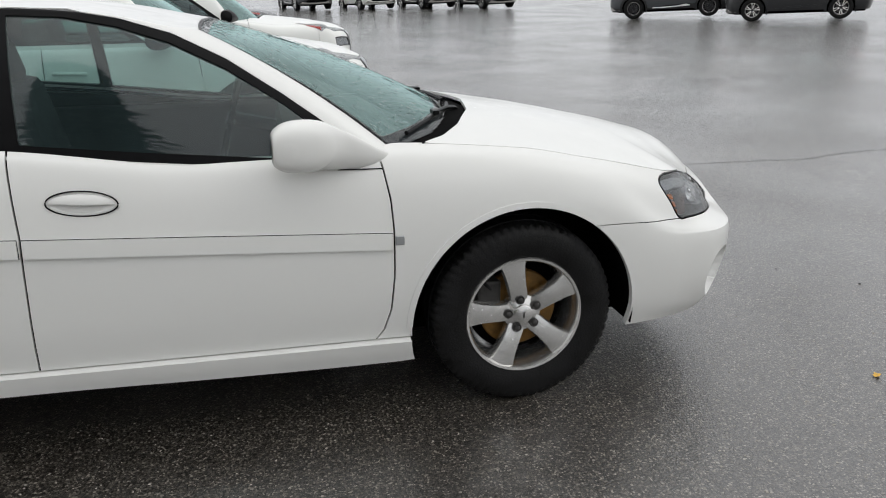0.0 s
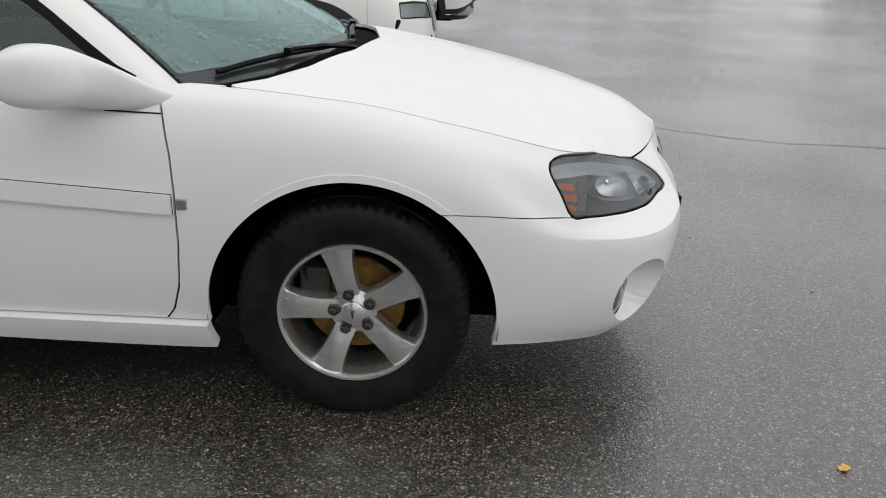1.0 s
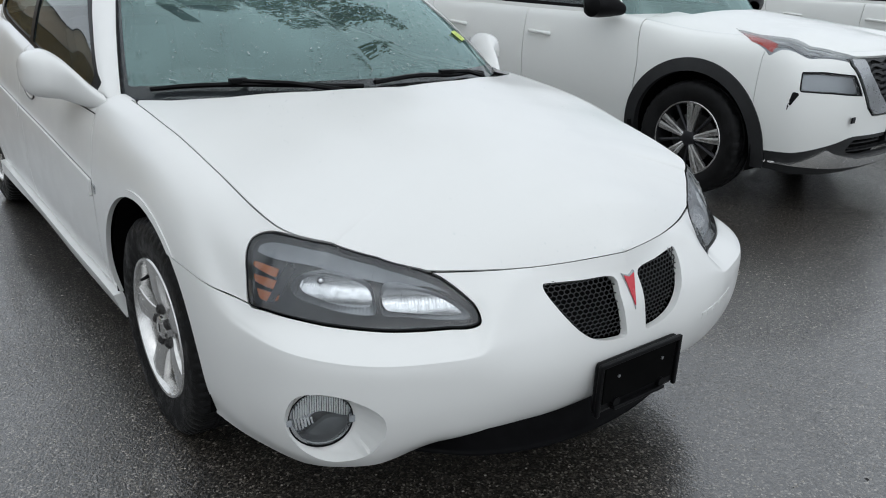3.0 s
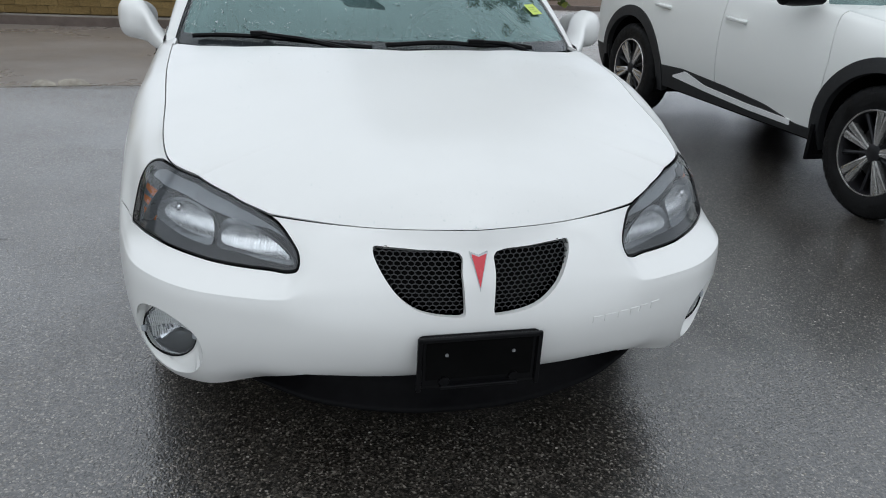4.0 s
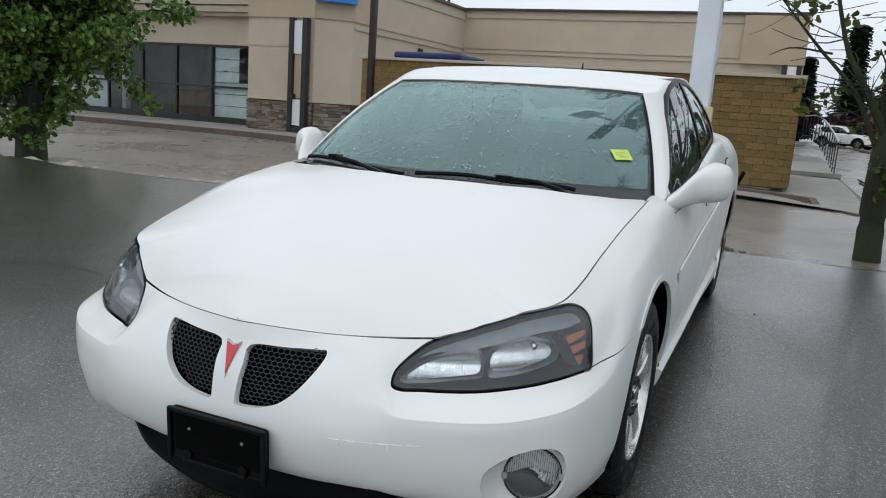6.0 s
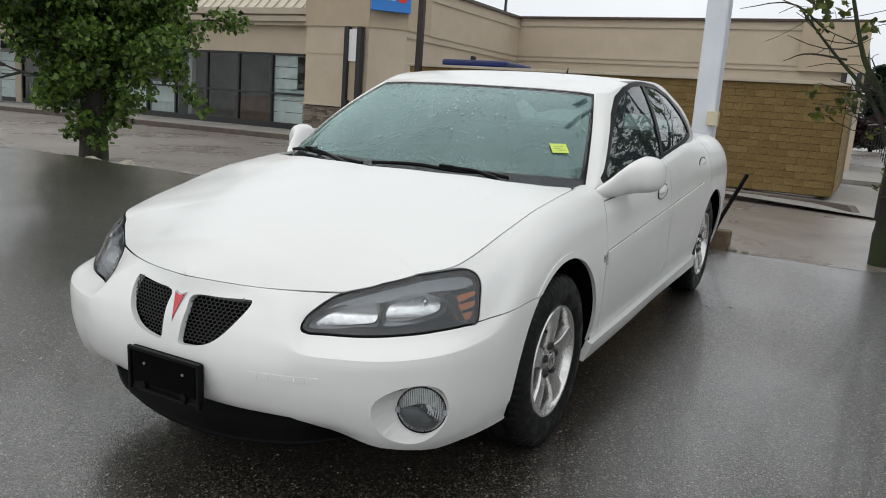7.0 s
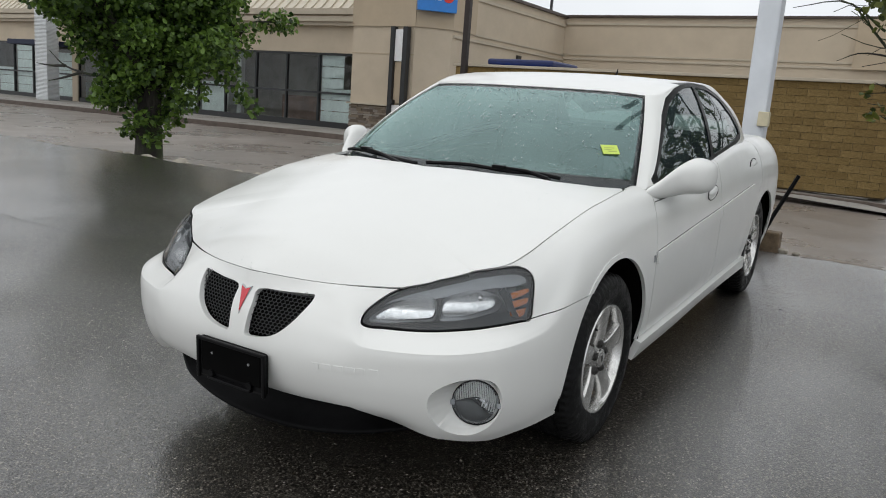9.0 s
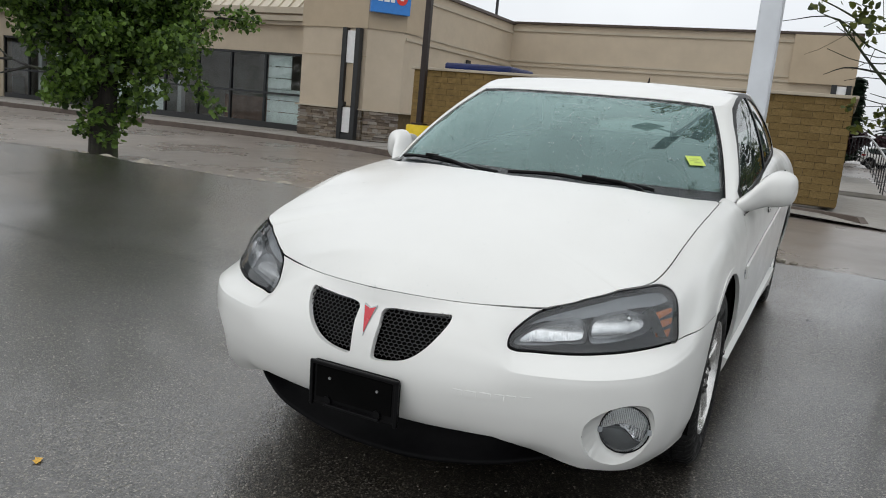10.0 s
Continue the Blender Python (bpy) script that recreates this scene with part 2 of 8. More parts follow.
# ---------- curves and shells for the car bodies ----------
def through_points(ts, vs, t, limited=False):
    """A smooth curve through vs at ts, read at t; limited: with no overshoot."""
    ts, vs, t = np.asarray(ts, float), np.asarray(vs, float), np.asarray(t, float)
    if vs.ndim == 1:
        return through_points(ts, vs[:, None], t, limited)[..., 0]
    h = np.diff(ts)[:, None]
    d = np.diff(vs, axis=0) / h
    m = np.empty_like(vs)
    m[0], m[-1] = d[0], d[-1]
    m[1:-1] = (d[:-1] * h[1:] + d[1:] * h[:-1]) / (h[1:] + h[:-1])
    if limited:
        prod = d[:-1] * d[1:]
        harm = np.where(prod > 0, 2 * prod / np.where(np.abs(d[:-1] + d[1:]) < 1e-12, 1, d[:-1] + d[1:]), 0)
        m[1:-1] = harm
    i = np.clip(np.searchsorted(ts, t, side="right") - 1, 0, len(ts) - 2)
    u = ((t - ts[i]) / h[i, 0])[..., None]
    a, b = vs[i], vs[i + 1]
    ma, mb = m[i] * h[i], m[i + 1] * h[i]
    u2, u3 = u * u, u * u * u
    return (2 * u3 - 3 * u2 + 1) * a + (u3 - 2 * u2 + u) * ma + (-2 * u3 + 3 * u2) * b + (u3 - u2) * mb


def grid_faces(nc, nr):
    i, j = np.meshgrid(np.arange(nc - 1), np.arange(nr - 1), indexing="ij")
    a = (i * nr + j).ravel()
    b, c, d = a + nr, a + nr + 1, a + 1
    return np.concatenate([np.stack([a, b, c], 1), np.stack([a, c, d], 1)])


def shell_normals(p, f):
    n = np.zeros_like(p)
    fn = np.cross(p[f[:, 1]] - p[f[:, 0]], p[f[:, 2]] - p[f[:, 0]])
    for k in range(3):
        np.add.at(n, f[:, k], fn)
    edge = p[:, 1] < 1e-6
    n[edge, 1] = 0
    return n / np.maximum(np.linalg.norm(n, axis=1, keepdims=True), 1e-12)


# A shell is (A, F): rows of x, y, z, s, v, nx, ny, nz, and triangles.
def cut(shell, g):
    """Keeps the side of a shell on which the field g is positive, with a clean edge."""
    A, F = shell
    ins = g >= 0
    n = ins[F].sum(1)
    N = len(A)
    out, keys = [F[n == 3]], []
    one, two = F[n == 1], F[n == 2]
    if len(one):
        k = ins[one].argmax(1)
        one = np.stack([one[np.arange(len(one)), (k + j) % 3] for j in range(3)], 1)
    if len(two):
        k = (~ins[two]).argmax(1)
        two = np.stack([two[np.arange(len(two)), (k + j) % 3] for j in range(3)], 1)
    edges = np.concatenate([one[:, [0, 1]], one[:, [0, 2]], two[:, [0, 1]], two[:, [0, 2]]]) if len(one) + len(two) else np.zeros((0, 2), int)
    if len(edges):
        e = np.sort(edges, 1)
        key = e[:, 0].astype(np.int64) * N + e[:, 1]
        _, first, inv = np.unique(key, return_index=True, return_inverse=True)
        ea, eb = e[first, 0], e[first, 1]
        w = (g[ea] / (g[ea] - g[eb]))[:, None]
        A = np.concatenate([A, A[ea] * (1 - w) + A[eb] * w])
        ids = N + inv.ravel()
        p, q = ids[: len(one)], ids[len(one) : 2 * len(one)]
        r, s = ids[2 * len(one) : 2 * len(one) + len(two)], ids[2 * len(one) + len(two) :]
        out.append(np.stack([one[:, 0], p, q], 1))
        out.append(np.stack([r, two[:, 1], two[:, 2]], 1))
        out.append(np.stack([r, two[:, 2], s], 1))
    F = np.concatenate(out)
    used, F = np.unique(F, return_inverse=True)
    return A[used], F.reshape(-1, 3)


def inside(pts, poly):
    """Signed distance to a closed polygon, positive inside."""
    pts, poly = np.asarray(pts, float), np.asarray(poly, float)
    best = np.full(len(pts), 1e9)
    odd = np.zeros(len(pts), bool)
    for a, b in zip(poly, np.roll(poly, -1, 0)):
        d = b - a
        t = np.clip(((pts - a) @ d) / max(d @ d, 1e-12), 0, 1)
        best = np.minimum(best, np.linalg.norm(pts - a - t[:, None] * d, axis=1))
        if a[1] != b[1]:
            cross = ((a[1] > pts[:, 1]) != (b[1] > pts[:, 1])) & (pts[:, 0] < (b[0] - a[0]) * (pts[:, 1] - a[1]) / (b[1] - a[1]) + a[0])
            odd ^= cross
    return np.where(odd, best, -best)


def rounded(poly, n=6, closed=True):
    """A smooth closed curve through a few points."""
    p = np.asarray(poly, float)
    q = np.concatenate([p[-2:], p, p[:2]])
    t = np.arange(len(q), dtype=float)
    return through_points(t, q, np.linspace(2, 2 + len(p), n * len(p), endpoint=False))


def panel(name, shell, mat, parent, both=False, mirror=False, depth=0.012, offset=0.0, label=""):
    """Makes a sheet of a shell, with its edges turned in. both: with its mirror image in one mesh; mirror: the mirror image alone."""
    A, F = shell
    P, Nn = A[:, :3] + offset * A[:, 5:8], A[:, 5:8]
    V, faces = P, F
    if depth:
        e = np.concatenate([F[:, [0, 1]], F[:, [1, 2]], F[:, [2, 0]]])
        es = np.sort(e, 1)
        _, inv, cnt = np.unique(es[:, 0].astype(np.int64) * (len(P) + 1) + es[:, 1], return_inverse=True, return_counts=True)
        rim = e[cnt[inv.ravel()] == 1]
        if both:
            rim = rim[~((np.abs(P[rim[:, 0], 1]) < 1e-5) & (np.abs(P[rim[:, 1], 1]) < 1e-5))]
        ring, back = np.unique(rim, return_inverse=True)
        back = back.reshape(-1, 2)
        o, k = len(P), len(ring)
        V = np.concatenate([P, P[ring], P[ring] - depth * Nn[ring]])
        a, b = o + back[:, 0], o + back[:, 1]
        faces = np.concatenate([F, np.stack([b, a, a + k], 1), np.stack([b, a + k, b + k], 1)])
    if mirror or both:
        M, MF = V * (1, -1, 1), faces[:, ::-1]
        if both:
            W = np.concatenate([V, M])
            faces = np.concatenate([faces, MF + len(V)])
            mid = np.abs(W[:, 1]) < 1e-5
            ids = np.arange(len(W))
            key = {}
            for i in np.nonzero(mid)[0]:
                ids[i] = key.setdefault((round(W[i, 0], 5), round(W[i, 2], 5)), i)
            faces = ids[faces]
            faces = faces[(faces[:, 0] != faces[:, 1]) & (faces[:, 1] != faces[:, 2]) & (faces[:, 0] != faces[:, 2])]
            V = W
        else:
            V, faces = M, MF
    used, faces = np.unique(faces, return_inverse=True)
    return mesh_object(name, V[used], faces.reshape(-1, 3), mat, parent, True, label)


class Outline:
    """The plan of a body's half, from the middle of its front to the middle of its rear."""

    def __init__(self, pts):
        p = np.asarray(pts, float)
        self.pts = p
        q = np.concatenate([p[1:2] * (1, -1), p, p[-2:-1] * (1, -1)])
        t = np.concatenate([[0], np.cumsum(np.linalg.norm(np.diff(q, axis=0), axis=1))])
        self.t0, self.q, self.t = t[1], q, t
        self.knots = t[1:-1] - t[1]
        self.length = self.knots[-1]
        self.fine = np.linspace(0, self.length, 1200)
        self.fp = self.at(self.fine)

    def at(self, s):
        return through_points(self.t, self.q, np.asarray(s) + self.t0)

    def normal(self, s):
        d = self.at(np.asarray(s) + 1e-3) - self.at(np.asarray(s) - 1e-3)
        n = np.stack([d[..., 1], -d[..., 0]], -1)
        return n / np.linalg.norm(n, axis=-1, keepdims=True)

    def s_of(self, x, y):
        return float(self.fine[np.argmin((self.fp[:, 0] - x) ** 2 + (self.fp[:, 1] - y) ** 2)])


def body_shell(outline, sections, spine, top, s_cols, rows=64, tops=36, power=2.2):
    """sections: at each knot of the outline, nine (z, d) pairs from the bottom to the edge of the top; spine: where the columns meet the middle."""
    s = np.asarray(s_cols)
    C, n = outline.at(s), outline.normal(s)
    n[0] = (1, 0) if C[0, 0] > 0 else n[0]
    sec = np.asarray(sections, float)
    k = sec.shape[1]
    zd = np.stack([through_points(outline.knots, sec[:, j], s, True) for j in range(k)], 1)
    u = np.linspace(0, k - 1, rows)
    prof = np.stack([through_points(np.arange(k), zd[i], u) for i in range(len(s))])
    P = np.zeros((len(s), rows + tops - 1, 3))
    P[:, :rows, 0] = C[:, None, 0] + n[:, None, 0] * prof[..., 1]
    P[:, :rows, 1] = np.maximum(C[:, None, 1] + n[:, None, 1] * prof[..., 1], 0)
    P[:, :rows, 2] = prof[..., 0]
    E = P[:, rows - 1]
    sx = through_points(outline.knots, spine, s, True)
    tau = np.linspace(0, 1, tops)[1:]
    xy = E[:, None, :2] * (1 - tau[None, :, None])
    xy[..., 0] += sx[:, None] * tau
    z0 = top(E[:, 0], E[:, 1])
    P[:, rows:, :2] = xy
    P[:, rows:, 2] = top(xy[..., 0], xy[..., 1]) + (E[:, 2] - z0)[:, None] * (1 - tau) ** power
    V = P.reshape(-1, 3)
    V[np.abs(V[:, 1]) < 1e-6, 1] = 0
    F = grid_faces(len(s), rows + tops - 1)
    F = F[np.linalg.norm(np.cross(V[F[:, 1]] - V[F[:, 0]], V[F[:, 2]] - V[F[:, 0]]), axis=1) > 1e-10]
    S = np.repeat(s, rows + tops - 1)
    Vv = np.tile(np.concatenate([np.linspace(0, 1, rows), 1 + tau]), len(s))
    return np.concatenate([V, S[:, None], Vv[:, None], shell_normals(V, F)], 1), F


def cabin_shell(base, rail, bulge, spine, top, cols=200, rows=50, tops=30, power=3.0):
    """The upper body: from base to rail with some bulge, then inwards over the roof. Columns carry the station number as s."""
    base, rail = np.asarray(base, float), np.asarray(rail, float)
    k = np.arange(len(base), dtype=float)
    u = np.linspace(0, len(base) - 1, cols)
    B, R = through_points(k, base, u), through_points(k, rail, u)
    B[[0, -1], 1], R[[0, -1], 1] = 0, 0
    b = through_points(k, bulge, u)
    d = np.gradient(B[:, :2] + R[:, :2], axis=0)
    n = np.stack([d[:, 1], -d[:, 0]], 1)
    n /= np.maximum(np.linalg.norm(n, axis=1, keepdims=True), 1e-9)
    n[0], n[-1] = (1, 0), (-1, 0)
    v = np.linspace(0, 1, rows)
    P = np.zeros((cols, rows + tops - 1, 3))
    P[:, :rows] = B[:, None] * (1 - v[None, :, None]) + R[:, None] * v[None, :, None]
    arc = (4 * v * (1 - v))[None, :, None] * b[:, None, None]
    P[:, :rows, :2] += arc * n[:, None] * 0.7
    P[:, :rows, 2] += arc[..., 0] * 0.7
    sx = through_points(k, spine, u)
    tau = np.linspace(0, 1, tops)[1:]
    E = P[:, rows - 1]
    xy = E[:, None, :2] * (1 - tau[None, :, None])
    xy[..., 0] += sx[:, None] * tau
    P[:, rows:, :2] = xy
    P[:, rows:, 2] = top(xy[..., 0], xy[..., 1]) + (E[:, 2] - top(E[:, 0], E[:, 1]))[:, None] * (1 - tau) ** power
    V = P.reshape(-1, 3)
    V[np.abs(V[:, 1]) < 1e-6, 1] = 0
    F = grid_faces(cols, rows + tops - 1)
    F = F[np.linalg.norm(np.cross(V[F[:, 1]] - V[F[:, 0]], V[F[:, 2]] - V[F[:, 0]]), axis=1) > 1e-10]
    return np.concatenate([V, np.repeat(u, rows + tops - 1)[:, None], np.tile(np.concatenate([v, 1 + tau]), cols)[:, None], shell_normals(V, F)], 1), F

# ---------- wheels ----------
def tyre_mesh(r, w, rim_r, lugs=64):
    bm = bmesh.new()
    n = lugs * 4
    prof = [(rim_r - 0.012, -0.42), (rim_r + 0.006, -0.46), (rim_r + 0.3 * (r - rim_r), -0.5), (rim_r + 0.68 * (r - rim_r), -0.49), (r - 0.018, -0.455), (r - 0.004, -0.39), (r, -0.22), (r, -0.2), (r - 0.006, -0.19), (r - 0.006, -0.15), (r, -0.14), (r, 0.14), (r - 0.006, 0.15), (r - 0.006, 0.19), (r, 0.2), (r, 0.22), (r - 0.004, 0.39), (r - 0.018, 0.455), (rim_r + 0.68 * (r - rim_r), 0.49), (rim_r + 0.3 * (r - rim_r), 0.5), (rim_r + 0.006, 0.46), (rim_r - 0.012, 0.42)]
    rings = []
    for i, (pr, ph) in enumerate(prof):
        ring = []
        for k in range(n):
            side = 4 if ph < 0 else 0
            rr = pr
            if abs(ph) > 0.2 and pr > r - 0.03 and (k + side // 2) % 4 == 0:
                rr = pr - 0.006
            a = 2 * math.pi * (k + 1.2 * ph) / n
            ring.append(bm.verts.new((rr * math.cos(a), ph * w, rr * math.sin(a))))
        rings.append(ring)
    for r0, r1 in zip(rings, rings[1:]):
        for k in range(n):
            bm.faces.new((r0[k], r0[(k + 1) % n], r1[(k + 1) % n], r1[k]))
    return bm


def spoke(bm, angle, stations, thick):
    """A spoke with a crowned face: stations of (radius, half width, face height)."""
    rows = []
    for r, hw, h in stations:
        sect = [(-hw * 0.92, h - thick), (-hw, h - 0.012), (-hw * 0.86, h - 0.002), (0, h + 0.003), (hw * 0.86, h - 0.002), (hw, h - 0.012), (hw * 0.92, h - thick)]
        c, s = math.cos(angle), math.sin(angle)
        rows.append([bm.verts.new((r * c - q * s, y, r * s + q * c)) for q, y in sect])
    for a, b in zip(rows, rows[1:]):
        for k in range(6):
            bm.faces.new((a[k], b[k], b[k + 1], a[k + 1]))
    bm.faces.new(rows[0])
    bm.faces.new(list(reversed(rows[-1])))


def valve_stem(r, a):
    bm = bmesh.new()
    c, s = math.cos(a), math.sin(a)
    tube(bm, [(r * c, 0.062, r * s), ((r - 0.012) * c, 0.088, (r - 0.012) * s), ((r - 0.016) * c, 0.100, (r - 0.016) * s)], [0.007, 0.0055, 0.004], 8)
    return bm


def five_spoke_wheel(parent, tyre_r=0.338, rim_r=0.2185, width=0.222, turn=0.0):
    """Outward is +y; the tyre's middle lies at y = 0."""
    bm = bmesh.new()
    revolve(bm, [(rim_r, 0.098), (rim_r - 0.004, 0.104), (rim_r - 0.012, 0.103), (rim_r - 0.018, 0.092), (rim_r - 0.024, 0.06), (rim_r - 0.03, 0.0), (rim_r - 0.032, -0.1)], 72)
    wheel = part("wheel", bm, ALLOY, parent, "silver five-spoke alloy wheel", True)
    for i in range(5):
        bm = bmesh.new()
        spoke(bm, turn + 2 * math.pi * i / 5, [(0.03, 0.030, 0.074), (0.062, 0.036, 0.080), (0.09, 0.0355, 0.087), (0.12, 0.037, 0.091), (0.155, 0.041, 0.093), (0.185, 0.048, 0.094), (rim_r - 0.012, 0.057, 0.094)], 0.045)
        part("spoke", bm, ALLOY, wheel, smooth=True)
        a = turn + 2 * math.pi * i / 5
        bm = bmesh.new()
        revolve(bm, [(0.0165, 0.062), (0.0165, 0.089), (0.0135, 0.0895), (0.0130, 0.078), (0.011, 0.078), (0.0105, 0.093), (0.006, 0.096), (0.0005, 0.0965)], 12)
        bmesh.ops.translate(bm, vec=(0.056 * math.cos(a), 0, 0.056 * math.sin(a)), verts=bm.verts)
        part("lug_nut", bm, IRON, wheel, "dark steel lug nut", True)
    bm = bmesh.new()
    revolve(bm, [(0.07, 0.03), (0.068, 0.072), (0.036, 0.084), (0.035, 0.091), (0.031, 0.094), (0.0005, 0.095)], 40)
    part("hub_cap", bm, ALLOY, wheel, "round silver hub cap", True)
    bm = bmesh.new()
    for a, b in (((-0.004, 0.012), (0.0, -0.013)), ((0.004, 0.012), (0.0, -0.013))):
        tube(bm, [(a[0], 0.0955, a[1]), (b[0], 0.0955, b[1])], 0.0018, 5)
    part("valve_stem", valve_stem(rim_r - 0.034, turn + 0.62), RUBBER, wheel, "short black valve stem", True)
    part("cap_emblem", bm, IRON, wheel, "small dark arrow emblem")
    part("tyre", tyre_mesh(tyre_r, width, rim_r), RUBBER, wheel, "worn black rubber tyre with shoulder lugs", True)
    bm = bmesh.new()
    revolve(bm, [(0.03, 0.02), (0.142, 0.02), (0.146, 0.016), (0.146, 0.0), (0.03, 0.0)], 48)
    part("brake_disc", bm, RUST, wheel, "rust-gold brake disc", True)
    bm = bmesh.new()
    revolve(bm, [(0.03, -0.02), (0.18, -0.025)], 40)
    part("brake_shield", bm, UNDER, wheel)
    bm = bmesh.new()
    box(bm, 0.07, 0.16, -0.03, 0.045, 0.02, 0.12, 0.012)
    part("brake_caliper", bm, IRON, wheel)
    return wheel


# ---------- the white sedan ----------
def build_sedan(m):
    car = thing("sedan", "white four-door sedan with rain-wet paint parked on asphalt", "car", m)
    out = Outline([(1.088, 0), (1.066, 0.306), (1.0415, 0.418), (1.0250, 0.472), (1.005, 0.527), (0.925, 0.70), (0.80, 0.822), (0.62, 0.880), (0.28, 0.907), (0, 0.912), (-0.45, 0.912), (-1.0, 0.915), (-1.56, 0.918), (-2.3, 0.925), (-2.85, 0.93), (-3.4, 0.90), (-3.76, 0.77), (-3.90, 0.48), (-3.935, 0)])
    sec = [
        [(0.31, -0.10), (0.36, -0.045), (0.43, -0.008), (0.50, 0), (0.592, -0.018), (0.64, -0.038), (0.675, -0.056), (0.70, -0.064), (0.728, -0.073)],
        [(0.292, -0.12), (0.35, -0.045), (0.42, -0.010), (0.50, 0), (0.575, -0.020), (0.63, -0.052), (0.675, -0.088), (0.70, -0.108), (0.718, -0.130)],
        [(0.289, -0.115), (0.35, -0.040), (0.425, -0.008), (0.505, 0), (0.570, -0.014), (0.606, -0.035), (0.648, -0.070), (0.684, -0.106), (0.720, -0.147)],
        [(0.287, -0.112), (0.35, -0.037), (0.428, -0.007), (0.512, 0), (0.562, -0.006), (0.578, -0.018), (0.616, -0.070), (0.674, -0.112), (0.721, -0.155)],
        [(0.285, -0.11), (0.35, -0.035), (0.43, -0.006), (0.515, 0), (0.560, -0.005), (0.573, -0.016), (0.612, -0.078), (0.67, -0.118), (0.722, -0.162)],
        [(0.245, -0.085), (0.32, -0.035), (0.42, -0.006), (0.52, 0), (0.563, -0.004), (0.576, -0.015), (0.616, -0.083), (0.69, -0.128), (0.748, -0.19)],
        [(0.235, -0.08), (0.30, -0.035), (0.40, -0.006), (0.52, 0), (0.572, -0.004), (0.586, -0.014), (0.624, -0.072), (0.705, -0.118), (0.775, -0.185)],
        [(0.24, -0.06), (0.31, -0.025), (0.40, -0.006), (0.51, 0), (0.58, -0.005), (0.604, -0.014), (0.64, -0.036), (0.73, -0.074), (0.803, -0.138)],
        [(0.25, -0.03), (0.36, -0.008), (0.48, 0), (0.58, 0), (0.66, -0.003), (0.74, -0.014), (0.81, -0.043), (0.85, -0.083), (0.874, -0.137)],
        [(0.25, -0.05), (0.36, -0.012), (0.48, 0), (0.60, 0), (0.70, -0.003), (0.79, -0.014), (0.86, -0.038), (0.905, -0.076), (0.928, -0.127)],
        [(0.215, -0.065), (0.285, -0.038), (0.42, -0.010), (0.56, 0), (0.68, -0.001), (0.78, -0.011), (0.86, -0.029), (0.93, -0.064), (0.962, -0.120)],
        [(0.230, -0.055), (0.290, -0.034), (0.42, -0.010), (0.56, 0), (0.68, -0.001), (0.78, -0.010), (0.86, -0.026), (0.92, -0.05), (0.95, -0.085)],
        [(0.250, -0.05), (0.305, -0.032), (0.43, -0.008), (0.58, 0), (0.72, 0), (0.82, -0.010), (0.90, -0.025), (0.98, -0.052), (1.01, -0.085)],
        [(0.262, -0.035), (0.325, -0.03), (0.44, -0.010), (0.58, 0), (0.72, 0), (0.84, -0.010), (0.93, -0.032), (1.03, -0.075), (1.065, -0.12)],
        [(0.24, -0.05), (0.34, -0.03), (0.45, -0.01), (0.60, 0), (0.74, 0), (0.85, -0.01), (0.95, -0.042), (1.03, -0.10), (1.065, -0.17)],
        [(0.26, -0.06), (0.36, -0.03), (0.48, -0.01), (0.60, 0), (0.72, 0), (0.84, -0.01), (0.94, -0.04), (1.02, -0.10), (1.05, -0.17)],
    ]
    sec += [[(0.28, -0.05), (0.36, -0.02), (0.48, 0), (0.60, 0), (0.72, -0.006), (0.84, -0.02), (0.94, -0.05), (1.01, -0.09), (1.04, -0.15)]] * 3
    spine = [1.015, 0.86, 0.782, 0.741, 0.70, 0.58, 0.46, 0.34, 0.12, -0.1, -0.4, -0.9, -1.5, -2.2, -2.8, -3.3, -3.6, -3.75, -3.785]

    def top(x, y):
        z = through_points([-4.2, -3.8, -3.0, -2.0, -0.5, 0.0, 0.25, 0.5, 0.75, 0.9, 1.02, 1.2], [1.03, 1.05, 1.08, 1.09, 1.04, 0.992, 0.955, 0.906, 0.850, 0.800, 0.729, 0.62], x)
        ridge = 0.50 - 0.22 * np.clip((x - 0.0) / 0.95, 0, 1)
        return z - 0.028 * (np.abs(y) / 0.76) ** 2 + 0.006 / (1 + np.exp((np.abs(y) - ridge) / 0.035)) * (x > -0.5) * np.clip((0.98 - x) / 0.1, 0, 1)

    s_door = out.s_of(-0.6, 0.912)
    s_c = out.s_of(-2.5, 0.927)
    cols = np.concatenate([np.linspace(0, 0.44, 56, endpoint=False), np.linspace(0.44, 1.16, 250, endpoint=False), np.linspace(1.16, s_door, 84, endpoint=False), np.linspace(s_door, s_c, 120, endpoint=False), np.linspace(s_c, out.length, 90)])
    full = body_shell(out, sec, spine, top, cols, 84, 44)

    def fld(sh, fn):
        return fn(*[sh[0][:, k] for k in range(5)])

    def keep(sh, *fns):
        for fn in fns:
            sh = cut(sh, fld(sh, fn))
        return sh

    arch = lambda cx, r: (lambda x, y, z, s, v: np.hypot(x - cx, z - 0.33) - r + 0 * s)
    gap = 0.003
    ARCH_X, ARCH_R = 0.017, 0.411
    # outline of the headlamp in (s, z)
    S = out.s_of
